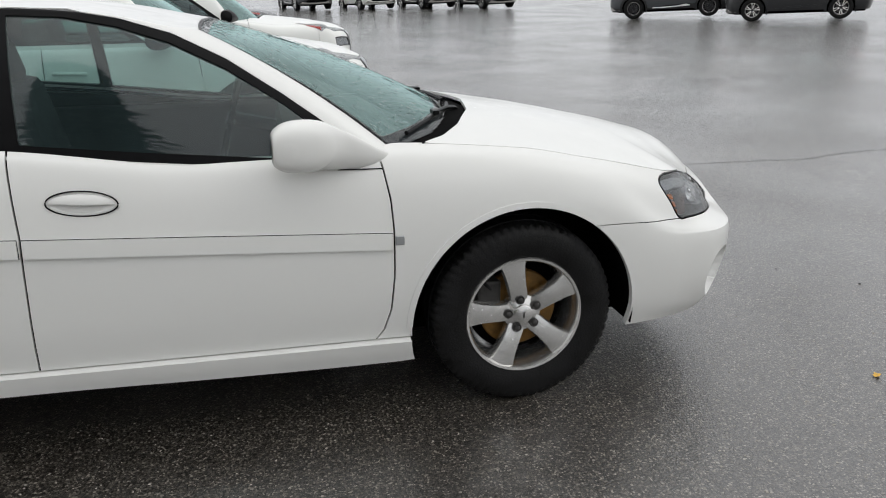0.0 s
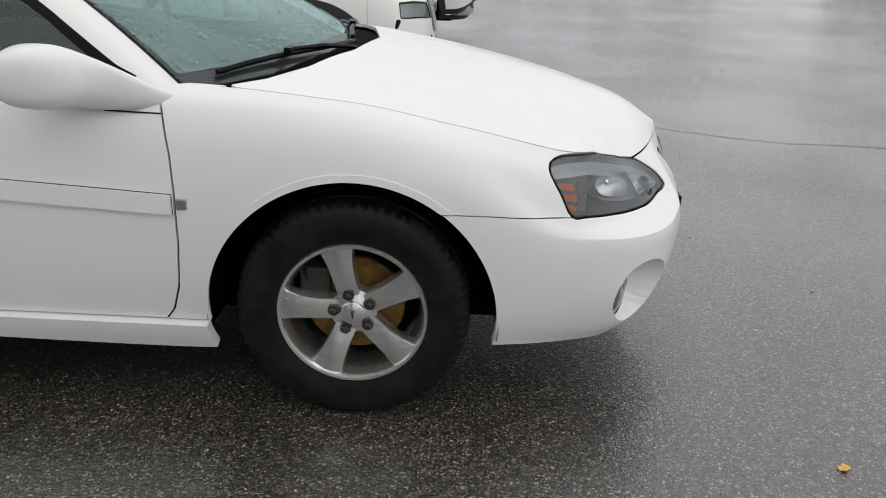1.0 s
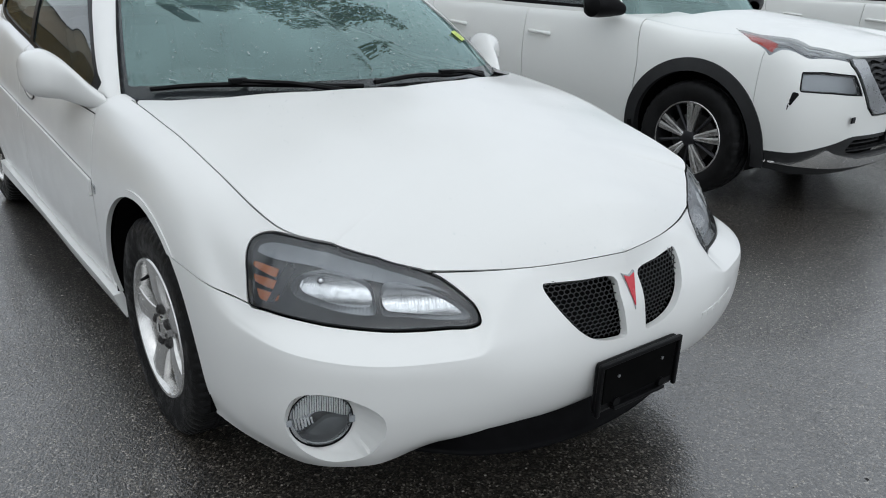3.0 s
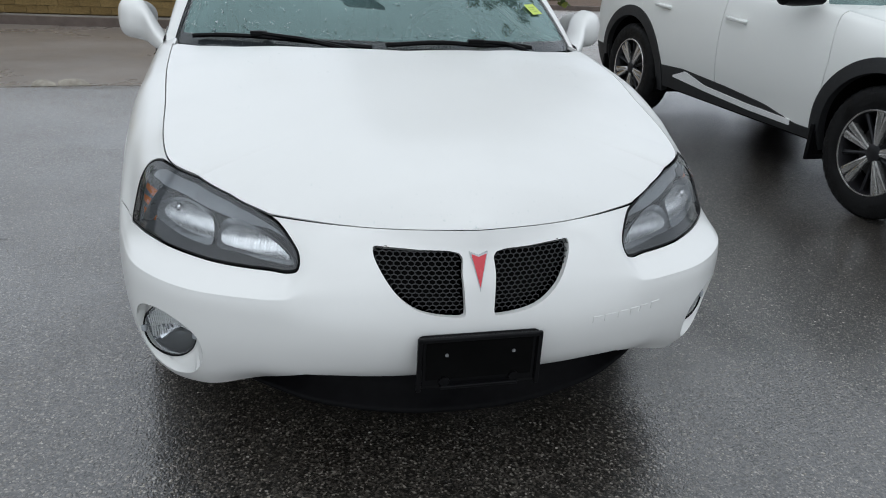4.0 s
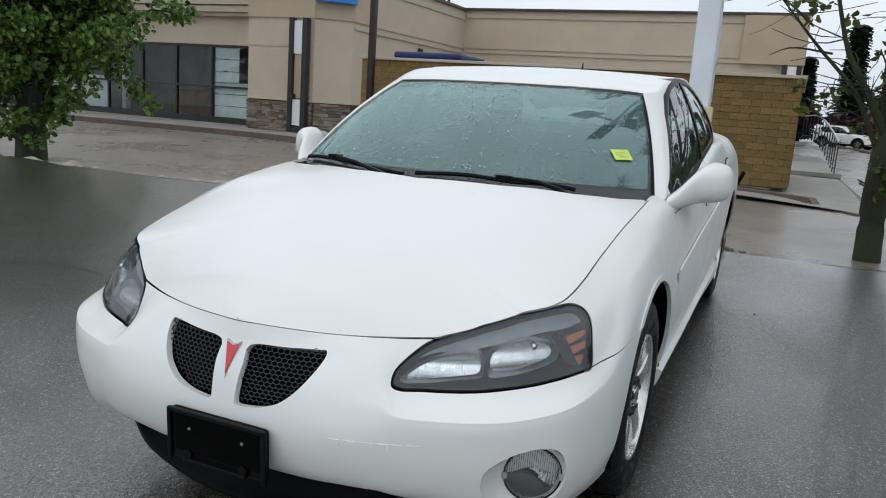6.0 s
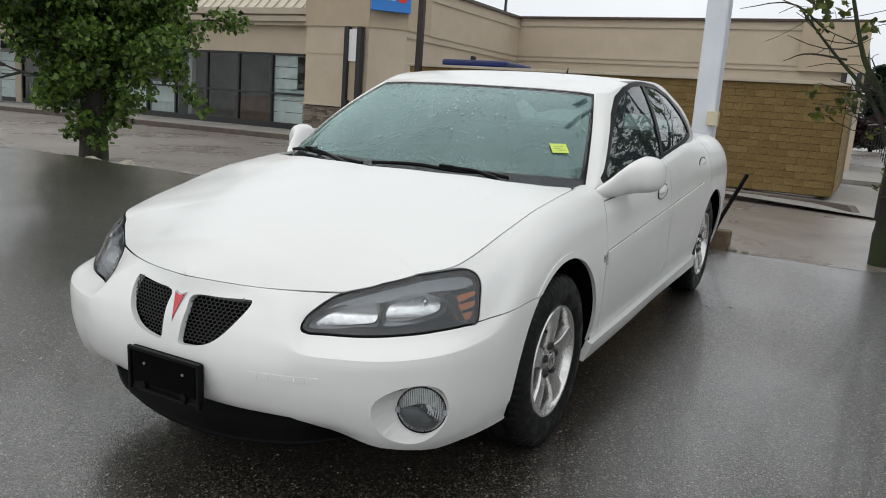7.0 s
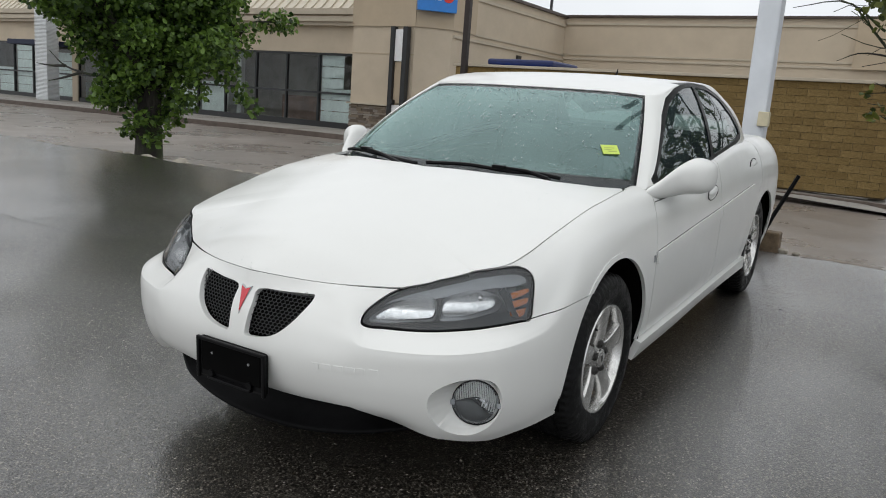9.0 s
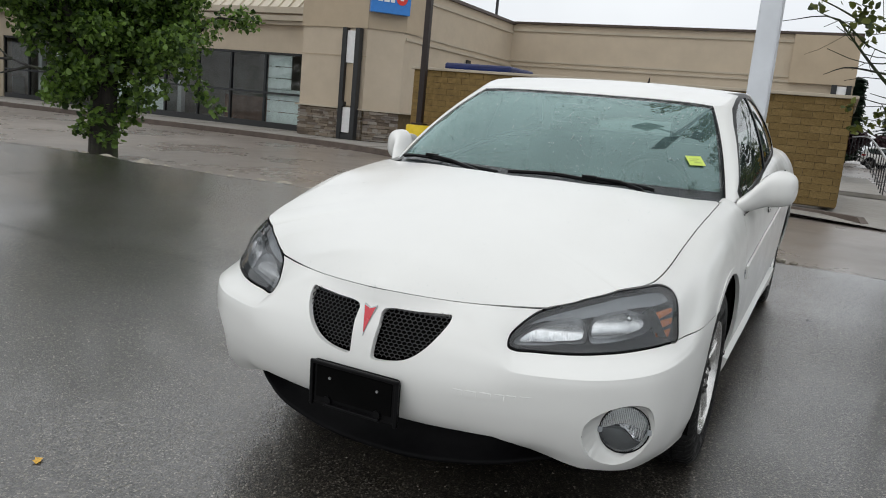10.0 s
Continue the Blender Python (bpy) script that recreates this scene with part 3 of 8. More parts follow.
    lamp_edge = rounded([(0.452, 0.630), (0.462, 0.660), (0.512, 0.6970), (0.562, 0.7205), (0.664, 0.7485), (0.792, 0.7680), (0.95, 0.7830), (1.058, 0.7925), (1.122, 0.787), (1.146, 0.763), (1.112, 0.70), (1.08, 0.643), (1.03, 0.6385), (0.90, 0.629), (0.75, 0.6195), (0.60, 0.6135), (0.505, 0.6135), (0.468, 0.6170)], 4)

    def in_lamp(x, y, z, s, v):
        return np.where((s > 0.35) & (s < 1.25) & (z > 0.5), np.minimum(inside(np.stack([s, z], 1), lamp_edge), (1.012 - v) * 0.8), -0.3)

    def in_hood(x, y, z, s, v):
        rear = x - np.interp(np.abs(y), [0, 0.3, 0.55, 0.70, 0.79], [0.0, -0.05, -0.15, -0.24, -0.34])
        return np.minimum((v - 1) * 1.5, rear)

    def seam_fb(x, y, z, s, v):
        """Positive on the bumper: in front of and below the joint with the fender."""
        line = np.interp(x, [0.25, 0.40, 0.62, 0.70], [0.657, 0.654, 0.640, 0.70])
        return np.where(x > 0.75, 0.1, np.minimum(line - z, x - 0.1))

    grille = rounded([(0.047, 0.6745), (0.14, 0.679), (0.225, 0.683), (0.250, 0.681), (0.245, 0.650), (0.210, 0.595), (0.165, 0.556), (0.115, 0.537), (0.06, 0.5295), (0.038, 0.532), (0.037, 0.56), (0.042, 0.63)], 3)
    in_grille = lambda x, y, z, s, v: np.where(x > 0.8, inside(np.stack([y, z], 1), grille), -0.5)
    fog = rounded([(0.690, 0.423), (0.716, 0.459), (0.778, 0.487), (0.845, 0.492), (0.902, 0.470), (0.934, 0.412), (0.933, 0.355), (0.892, 0.309), (0.826, 0.288), (0.743, 0.314), (0.698, 0.368)], 6)
    in_fog = lambda x, y, z, s, v: inside(np.stack([s, z], 1), fog)
    x_door = lambda z: np.interp(z, [0.29, 0.34, 0.42, 0.55, 0.70, 0.80, 0.90, 1.0], [-0.53, -0.492, -0.466, -0.452, -0.450, -0.456, -0.474, -0.50])
    x_mid = lambda z: np.interp(z, [0.3, 0.76, 1.0, 1.4], [-1.583, -1.563, -1.576, -1.62])
    x_back = lambda z: np.interp(z, [0.30, 0.45, 0.60, 0.72, 0.80, 1.0, 1.1], [-2.27, -2.31, -2.40, -2.54, -2.62, -2.66, -2.62])
    z_sill = lambda x: np.interp(x, [-2.4, -0.4], [0.335, 0.30])
    cabin = [(-0.24, -0.1), (-0.24, 0.59), (-0.41, 0.775), (-0.53, 0.822), (-0.9, 0.825), (-1.6, 0.82), (-2.3, 0.795), (-2.7, 0.72), (-3.0, 0.5), (-3.06, -0.1)]
    out_cabin = lambda x, y, z, s, v: -inside(np.stack([x, y], 1), cabin)

    front = lambda x, y, z, s, v: x + 0.1
    z_low = lambda s: np.interp(s, [0, 0.15, 0.30, 0.43, 0.50, 0.58, 0.66, 0.72, 0.83, 0.95, 1.3, 9], [0.335, 0.341, 0.349, 0.354, 0.335, 0.302, 0.280, 0.269, 0.256, 0.243, 0.249, 0.2])
    bumper = keep(full, front, lambda x, y, z, s, v: z - z_low(s), seam_fb, lambda *a: 1 - a[4] - 0.009, lambda *a: -in_lamp(*a) - gap, lambda *a: -in_grille(*a), lambda *a: -in_fog(*a), arch(ARCH_X, ARCH_R))
    panel("front_bumper", bumper, WHITE, car, both=True, depth=0.022, label="smooth white front bumper cover")
    hood = keep(full, lambda *a: in_hood(*a) - 0.0055, lambda *a: -in_lamp(*a) - gap, lambda x, *a: x + 0.5)
    panel("hood", hood, WHITE, car, both=True, depth=0.012, label="white hood with rain beads")
    # added black strip below the hood joint, so that its gap shades dark
    seal = keep(full, lambda x, *a: x + 0.30, lambda *a: a[4] - 0.975, lambda *a: 1.014 - a[4], lambda *a: -in_lamp(*a) - 0.006, lambda *a: -in_grille(*a) - 0.01)
    panel("hood_gap_dark", seal, UNDER, car, both=True, depth=0, offset=-0.006, label="black strip added to darken the gap at the hood edge")
    fender = keep(full, lambda *a: -seam_fb(*a) - gap, lambda *a: -in_lamp(*a) - gap, arch(ARCH_X, ARCH_R), lambda *a: -in_hood(*a) - gap, lambda x, y, z, s, v: x - x_door(z) - gap, out_cabin, lambda x, y, z, s, v: 0.66 - x, lambda x, y, z, s, v: z - z_sill(x) * (x < -0.3) - 0.003, lambda x, y, z, s, v: np.where(x > -0.15, 1.0 - v - 0.001, 0.1), lambda x, y, z, s, v: np.where(x < -0.02, y - 0.781, 0.1))
    flare = keep(full, arch(ARCH_X, ARCH_R - 0.001), lambda x, y, z, s, v: ARCH_R + 0.020 - np.hypot(x - ARCH_X, z - 0.33), lambda x, y, z, s, v: z - 0.34, lambda *a: -seam_fb(*a) - gap, lambda x, y, z, s, v: x - x_door(z) - gap)
    doorf = keep(full, lambda x, y, z, s, v: x_door(z) - x - gap, lambda x, y, z, s, v: x - x_mid(z) - gap, lambda x, y, z, s, v: z - z_sill(x) - gap, out_cabin, lambda x, y, z, s, v: y - 0.6)
    doorr = keep(full, lambda x, y, z, s, v: x_mid(z) - x - gap, lambda x, y, z, s, v: x - x_back(z) - gap, arch(-2.807, 0.415), lambda x, y, z, s, v: z - z_sill(x) - gap, out_cabin, lambda x, y, z, s, v: y - 0.6)
    quarter = keep(full, lambda x, y, z, s, v: x_back(z) - x - gap, arch(-2.807, 0.394), lambda x, y, z, s, v: x + 3.45, out_cabin, lambda x, y, z, s, v: y - 0.52)
    sill = keep(full, lambda x, y, z, s, v: z_sill(x) - gap - z, lambda x, *a: -0.35 - x, lambda x, *a: x + 2.5, arch(ARCH_X, ARCH_R + 0.006), arch(-2.807, 0.394))
    rear = keep(full, lambda x, y, z, s, v: -3.454 - x, lambda x, y, z, s, v: 1 - v)
    trunk = keep(full, lambda x, y, z, s, v: -2.85 - x, lambda x, y, z, s, v: np.where(x < -3.45, v - 1.0, 0.516 - y), out_cabin)
    for flip, side in ((False, "left"), (True, "right")):
        fen = panel("front_fender", fender, WHITE, car, mirror=flip)
        panel("arch_lip", flare, WHITE, fen, mirror=flip, depth=0.007, offset=0.0035, label="rolled lip of the wheel arch")
        fd = panel("front_door", doorf, WHITE, car, mirror=flip)
        rd = panel("rear_door", doorr, WHITE, car, mirror=flip)
        panel("quarter_panel", quarter, WHITE, car, mirror=flip)
        panel("rocker_panel", sill, WHITE, car, mirror=flip, offset=0.024, depth=0.032)
        sgn = -1 if flip else 1
        # body-side moulding on both doors
        for door, x0, x1 in ((fd, -0.458, -1.557), (rd, -1.573, -2.36)):
            zl = lambda x: np.interp(x, [-2.4, -1.564, -0.455], [0.757, 0.703, 0.636])
            mould = keep(full, lambda x, y, z, s, v: x0 - x, lambda x, y, z, s, v: x - x1, lambda x, y, z, s, v: z - zl(x), lambda x, y, z, s, v: zl(x) + 0.054 - z)
            # black sheet 2 mm wider than the moulding draws its edge shadow
            seam = keep(full, lambda x, y, z, s, v: x0 + 0.002 - x, lambda x, y, z, s, v: x - x1 + 0.002, lambda x, y, z, s, v: z - zl(x) + 0.0022, lambda x, y, z, s, v: zl(x) + 0.0562 - z)
            mo = panel("side_moulding", mould, WHITE, door, mirror=flip, offset=0.011, depth=0.013)
            panel("moulding_shade_line", seam, UNDER, mo, mirror=flip, offset=0.0012, depth=0, label="black strip drawn as the shadow line along the moulding's edges")
        for door, hx, hz, hy in ((fd, -1.381, 0.853, 0.897), (rd, -2.42, 0.925, 0.888)):
            base, ring = bmesh.new(), bmesh.new()
            tilt = 0.06
            for bmx, a, b, w in ((ring, 0.100, 0.037, 0.0025),):
                pts = [(hx + a * math.cos(t), 0, hz + b * math.sin(t) - tilt * a * math.cos(t)) for t in np.linspace(0, 2 * math.pi, 40)]
                tube(bmx, [(p[0], sgn * (hy + 0.008 - 0.25 * abs(p[2] - hz) * (p[2] > hz)), p[2]) for p in pts], w, 6, False)
            part("handle_seal", ring, TRIM, door, "thin dark seal round the handle", True)
            grid = [[(hx + 0.092 * c * math.cos(t), sgn * (hy + 0.009 + 0.012 * (1 - c * c) * (1 if 0.030 * c * math.sin(t) > -0.002 else -1.2)), hz + 0.030 * c * math.sin(t) - tilt * 0.092 * c * math.cos(t)) for t in np.linspace(0, 2 * math.pi, 41)] for c in np.linspace(0.02, 1, 10)]
            vs = [p for row in grid for p in row]
            fs_ = [(i * 41 + j, (i + 1) * 41 + j, (i + 1) * 41 + j + 1, i * 41 + j + 1) for i in range(9) for j in range(40)]
            mesh_object("door_handle", vs, fs_ if sgn < 0 else [f[::-1] for f in fs_], WHITE, door)
        # small square marker badge on the fender
        bm = bmesh.new()
        box(bm, -0.447, -0.417, sgn * 0.9115 - 0.004, sgn * 0.9115 + 0.004, 0.649, 0.680, 0.003)
        part("fender_badge", bm, SATIN, car, "small square grey badge")
    panel("rear_bumper", rear, WHITE, car, both=True)
    panel("trunk_lid", trunk, WHITE, car, both=True)

    # black inner body so that gaps stay dark
    inner = keep(full, lambda x, y, z, s, v: np.where(v > 1, out_cabin(x, y, z, s, v), 0.1), lambda x, y, z, s, v: -np.maximum(in_lamp(x, y, z, s, v) + 0.03, in_grille(x, y, z, s, v) + 0.02), lambda *a: -in_fog(*a) - 0.02, arch(ARCH_X, ARCH_R + 0.016), arch(-2.807, 0.41), lambda x, y, z, s, v: 0.99 * (1.2 - v) * (x > 0.0) + 1.0 * (x <= 0.0))
    panel("inner_body", inner, UNDER, car, both=True, depth=0, offset=-0.024)

    # wheel wells and floor
    for cx, well in ((ARCH_X, ARCH_R + 0.008), (-2.807, 0.402)):
        for sgn in (1, -1):
            bm = bmesh.new()
            prof = [(well, sgn * 0.885), (well, sgn * 0.62), (0.05, sgn * 0.60)]
            rings = []
            for r, y in prof:
                rings.append([bm.verts.new((cx + r * math.cos(a), y, 0.33 + r * math.sin(a))) for a in np.linspace(-0.16, math.pi + 0.06, 40)])
            for r0, r1 in zip(rings, rings[1:]):
                for k in range(39):
                    bm.faces.new((r0[k], r0[k + 1], r1[k + 1], r1[k]))
            part("wheel_liner", bm, UNDER, car, "black wheel arch liner", True)
    boxed("floor_pan", (-3.6, 0.75, -0.58, 0.58, 0.19, 0.25), UNDER, car, 0.02)
    boxed("floor_side", (-2.36, -0.43, 0.58, 0.815, 0.225, 0.245), UNDER, car, 0.0)
    boxed("floor_side", (-2.36, -0.43, -0.815, -0.58, 0.225, 0.245), UNDER, car, 0.0)
    boxed("floor_front", (0.42, 0.74, -0.56, 0.56, 0.262, 0.28), UNDER, car, 0.0)
    boxed("firewall", (-0.16, -0.13, -0.7, 0.7, 0.25, 0.86), UNDER, car)
    boxed("radiator", (0.80, 0.84, -0.5, 0.5, 0.25, 0.66), UNDER, car)

    # wheels
    for cx, y, turn in ((0.016, -1, 0.10), (0.016, 1, 0.37), (-2.807, 1, 0.3), (-2.807, -1, 0.2)):
        w = five_spoke_wheel(car, turn=turn)
        w.matrix_basis = pose(cx, y * 0.782, 0.337, 0, 0, 0 if y > 0 else 180)

    # ----- upper body -----
    base = [(-0.06, 0, 0.975), (-0.13, 0.35, 0.972), (-0.27, 0.62, 0.962), (-0.44, 0.795, 0.95), (-0.53, 0.835, 0.945), (-0.84, 0.848, 0.915), (-1.2, 0.848, 0.95), (-1.585, 0.845, 0.985), (-2.05, 0.835, 1.02), (-2.5, 0.80, 1.05), (-2.95, 0.68, 1.075), (-3.10, 0.42, 1.07), (-3.16, 0, 1.07)]
    rail = [(-1.06, 0, 1.350), (-1.048, 0.32, 1.348), (-1.038, 0.505, 1.343), (-1.03, 0.600, 1.337), (-1.09, 0.655, 1.342), (-1.25, 0.670, 1.378), (-1.45, 0.672, 1.402), (-1.70, 0.67, 1.410), (-2.02, 0.66, 1.398), (-2.32, 0.635, 1.365), (-2.50, 0.57, 1.35), (-2.58, 0.35, 1.362), (-2.60, 0, 1.366)]
    bul = [0.045, 0.045, 0.04, 0.028, 0.026, 0.026, 0.026, 0.026, 0.028, 0.03, 0.03, 0.03, 0.03]
    spn = [-1.06, -1.11, -1.18, -1.26, -1.34, -1.44, -1.58, -1.74, -1.95, -2.2, -2.4, -2.52, -2.60]

    def roof(x, y):
        return through_points([-3.2, -2.6, -2.2, -1.8, -1.4, -1.06, -0.6], [1.27, 1.366, 1.415, 1.432, 1.418, 1.350, 1.19], x) - 0.022 * (np.abs(y) / 0.65) ** 2

    up = cabin_shell(base, rail, bul, spn, roof, 260, 60, 34, 2.5)
    ws = lambda x, y, z, s, v: np.minimum(2.98 - s, np.minimum((0.985 - v) * 0.5, (v + 0.05) * 0.5)) * 0.35
    trim_poly = [(-0.545, 0.985), (-0.60, 1.012), (-0.771, 1.138), (-0.935, 1.247), (-1.094, 1.326), (-1.25, 1.374), (-1.40, 1.402), (-1.555, 1.409), (-1.85, 1.395), (-2.1, 1.345), (-2.28, 1.265), (-2.42, 1.165), (-2.45, 1.11), (-2.38, 1.085), (-2.2, 1.06), (-1.59, 0.995), (-0.842, 0.92), (-0.60, 0.90)]
    gl_f = [(-0.63, 1.003), (-0.67, 1.030), (-0.775, 1.112), (-0.94, 1.220), (-1.1, 1.300), (-1.25, 1.350), (-1.4, 1.380), (-1.558, 1.388), (-1.543, 1.024), (-1.2, 0.985), (-0.84, 0.949), (-0.66, 0.935)]
    gl_r = [(-1.606, 1.386), (-1.85, 1.372), (-2.08, 1.322), (-2.23, 1.235), (-2.34, 1.155), (-2.36, 1.115), (-2.2, 1.086), (-1.598, 1.031)]
    side = lambda poly: (lambda x, y, z, s, v: np.where((s > 3.2) & (s < 9.9) & (v < 1.4), inside(np.stack([x, z], 1), poly), -0.3))
    rw = lambda x, y, z, s, v: np.minimum(s - 10.25, np.minimum(0.96 - v, v - 0.04)) * 0.3
    shell = keep(up, lambda *a: -ws(*a), lambda *a: -side(trim_poly)(*a), lambda *a: -rw(*a))
    panel("roof", shell, WHITE, car, both=True, depth=0.02, label="white roof with pillars")
    w0 = keep(up, ws)
    in_clear = lambda x, y, z, s, v: np.minimum(np.minimum((2.83 - s) * 0.3, (v - 0.075) * 0.9), (0.945 - v) * 0.9)
    wsg = panel("windscreen", keep(w0, in_clear), WSGLASS, car, both=True, depth=0, offset=-0.004, label="wet greenish windscreen")
    wsg.visible_shadow = False
    frit = keep(w0, lambda *a: -in_clear(*a))
    panel("windscreen_edge", frit, EDGEGLASS, wsg, both=True, depth=0, offset=-0.004).visible_shadow = False
    panel("windscreen_border", frit, FRIT, car, both=True, depth=0, offset=-0.009, label="black dotted border of the windscreen")
    gasket = keep(w0, lambda x, y, z, s, v: np.maximum((s - 2.925) * 0.3, v - 0.974))
    panel("windscreen_gasket", gasket, TRIM, wsg, both=True, depth=0, offset=0.0015, label="thin black rubber gasket")
    rwg = panel("rear_window", keep(up, rw), SIDEGLASS, car, both=True, depth=0, offset=-0.004)
    rwg.visible_shadow = False
    trim = keep(up, side(trim_poly), lambda *a: -side(gl_f)(*a), lambda *a: -side(gl_r)(*a))
    gf, gr = keep(up, side(gl_f)), keep(up, side(gl_r))
    for flip in (False, True):
        panel("window_trim", trim, TRIM, car, mirror=flip, depth=0.015, offset=-0.003, label="black rubber window trim")
        for nm, g in (("front_side_window", gf), ("rear_side_window", gr)):
            o = panel(nm, g, SIDEGLASS, car, mirror=flip, depth=0, offset=-0.008, label="tinted side window")
            o.visible_shadow = False
    lining = keep(up, lambda x, y, z, s, v: v - 1.02)
    panel("headliner", lining, SEATM, car, both=True, depth=0, offset=-0.03, label="grey headliner")
    return car, out, full, up, keep, in_lamp, in_grille, in_fog, fog, grille, ws


SLOPE = pose(0, 0, 0, 0, SLOPE_DEG, 0)
(sedan, outline, sedan_shell, sedan_up, keep_of, in_lamp, in_grille, in_fog, fog_edge, grille_edge, in_ws) = build_sedan(SLOPE)

# ---------- details of the sedan ----------
def shell_at(shell, s, v):
    """The place and the normal of a shell near s, v."""
    A = shell[0]
    i = np.argmin(((A[:, 3] - s) * 1.0) ** 2 + (A[:, 4] - v) ** 2)
    return Vector(A[i, :3]), Vector(A[i, 5:8])


def shell_sz(s, z, depth=0.0):
    """A point of the sedan's front at s along its plan and height z, pushed in by depth."""
    A = sedan_shell[0]
    m = A[:, 4] <= 1.06
    B = A[m]
    i = np.argmin((B[:, 3] - s) ** 2 + (B[:, 2] - z) ** 2)
    return Vector(B[i, :3]) - depth * Vector(B[i, 5:8])


def flip_y(bm):
    bmesh.ops.scale(bm, vec=(1, -1, 1), verts=bm.verts)
    bmesh.ops.reverse_faces(bm, faces=bm.faces)
    return bm


def patch(name, shell, mat, parent, mirror, depth_fn, label=""):
    """A sheet of a shell pushed in by a depth that may vary over it."""
    A, F = shell
    P = A[:, :3] - depth_fn(A)[:, None] * A[:, 5:8]
    if mirror:
        P, F = P * (1, -1, 1), F[:, ::-1]
    return mesh_object(name, P, F, mat, parent, True, label)


def bowl(A, edge):
    """Depth of a fluted reflector: rising from a shallow lower edge to a deep top, closed steeply above."""
    rim = np.clip(inside(A[:, 3:1:-1], edge) / 0.008, 0, 1)
    z0, z1 = edge[:, 1].min(), edge[:, 1].max()
    h = np.clip((A[:, 2] - z0 - 0.06 * (A[:, 3] - edge[:, 0].min())) / (z1 - z0), 0, 1)
    mid = (A[:, 3] - edge[:, 0].mean()) / (edge[:, 0].max() - edge[:, 0].min())
    deep = 0.010 + 0.044 * np.sin(np.clip(h / 0.75, 0, 1) * math.pi / 2) * (1 - 1.6 * mid * mid)
    return 0.010 + rim * (deep + 0.0007 * np.sin(A[:, 3] * 2 * math.pi / 0.0105) * np.clip((0.62 - h) * 6, 0, 1))


lamp_sheet = keep_of(sedan_shell, lambda x, *a: x - 0.3, lambda *a: in_lamp(*a) - 0.001)
field = lambda sh, fn: fn(*[sh[0][:, k] for k in range(5)])
for flip in (False, True):
    lens = panel("headlamp", lamp_sheet, LENS, sedan, mirror=flip, depth=0, offset=-0.001, label="clear headlamp lens with rain drops")
    lens.visible_shadow = False
    rim = keep_of(lamp_sheet, lambda *a: 0.0036 - in_lamp(*a))
    panel("lamp_seal", rim, TRIM, lens, mirror=flip, depth=0.02, offset=0.0005, label="black seal round the lens")
    patch("lamp_housing", lamp_sheet, LAMPDARK, lens, flip, lambda A: 0.012 + 0.05 * np.clip(field((A, 0), in_lamp) / 0.035, 0, 1))
    bez = keep_of(lamp_sheet, lambda *a: in_lamp(*a) - 0.006, lambda x, y, z, s, v: z - np.interp(s, [0.45, 0.56, 0.70, 0.85, 1.0, 1.15], [0.664, 0.702, 0.722, 0.737, 0.752, 0.755]))
    patch("lamp_bezel", bez, LAMPGREY, lens, flip, lambda A: 0.020 + 0.02 * np.clip(field((A, 0), in_lamp) / 0.03, 0, 1), "grey upper bezel")
    # each reflector's mirrored light is painted: a bright band inside a greyer bowl
    for nm, poly, band in (
        ("outer_reflector", [(0.722, 0.648), (0.722, 0.684), (0.745, 0.712), (0.80, 0.725), (0.88, 0.734), (0.945, 0.732), (0.985, 0.718), (0.985, 0.690), (0.955, 0.672), (0.89, 0.662), (0.80, 0.650)],
         [(0.738, 0.664), (0.733, 0.688), (0.750, 0.706), (0.80, 0.722), (0.87, 0.731), (0.925, 0.731), (0.962, 0.720), (0.968, 0.702), (0.945, 0.686), (0.88, 0.674), (0.80, 0.663)]),
        ("inner_reflector", [(0.474, 0.632), (0.485, 0.652), (0.54, 0.682), (0.615, 0.705), (0.668, 0.711), (0.697, 0.700), (0.702, 0.664), (0.688, 0.645), (0.62, 0.640), (0.54, 0.630)],
         [(0.492, 0.641), (0.50, 0.653), (0.55, 0.680), (0.61, 0.700), (0.66, 0.706), (0.688, 0.697), (0.692, 0.672), (0.675, 0.656), (0.62, 0.649), (0.54, 0.640)]),
    ):
        edge, lit = rounded(poly, 4), rounded(band, 4)
        r1 = keep_of(lamp_sheet, lambda x, y, z, s, v: inside(np.stack([s, z], 1), edge), lambda x, y, z, s, v: -inside(np.stack([s, z], 1), lit))
        rim_ob = patch(nm, r1, LAMPMID, lens, flip, lambda A: bowl(A, edge), "reflector bowl, coloured grey where it mirrors no sky")
        r2 = keep_of(lamp_sheet, lambda x, y, z, s, v: inside(np.stack([s, z], 1), lit))
        patch("lit_mirror_band", r2, FLUTEM, rim_ob, flip, lambda A: 0.014 + 0.0006 * np.sin(A[:, 3] * 2 * math.pi / 0.0085) + 0.25 * (A[:, 3] - lit[:, 0].mean()) ** 2 + 12.0 * (A[:, 2] + 0.004 - lit[:, 1].mean()) ** 2, "fluted mirror band, coloured bright where it mirrors the sky")
    bm = bmesh.new()
    c = shell_sz(0.90, 0.712, 0.014)
    bmesh.ops.create_uvsphere(bm, u_segments=14, v_segments=10, radius=0.011, matrix=Matrix.Translation(c))
    part("lamp_bulb_cover", flip_y(bm) if flip else bm, CHROME, lens, "small chrome bulb cap", True)
    fin = [shell_sz(1.028 - 0.02 * (i / 6 - 0.5), 0.652 + 0.090 * i / 6, d) for d in (0.007, 0.055) for i in range(7)]
    fin = [(p[0], -p[1] if flip else p[1], p[2]) for p in fin]
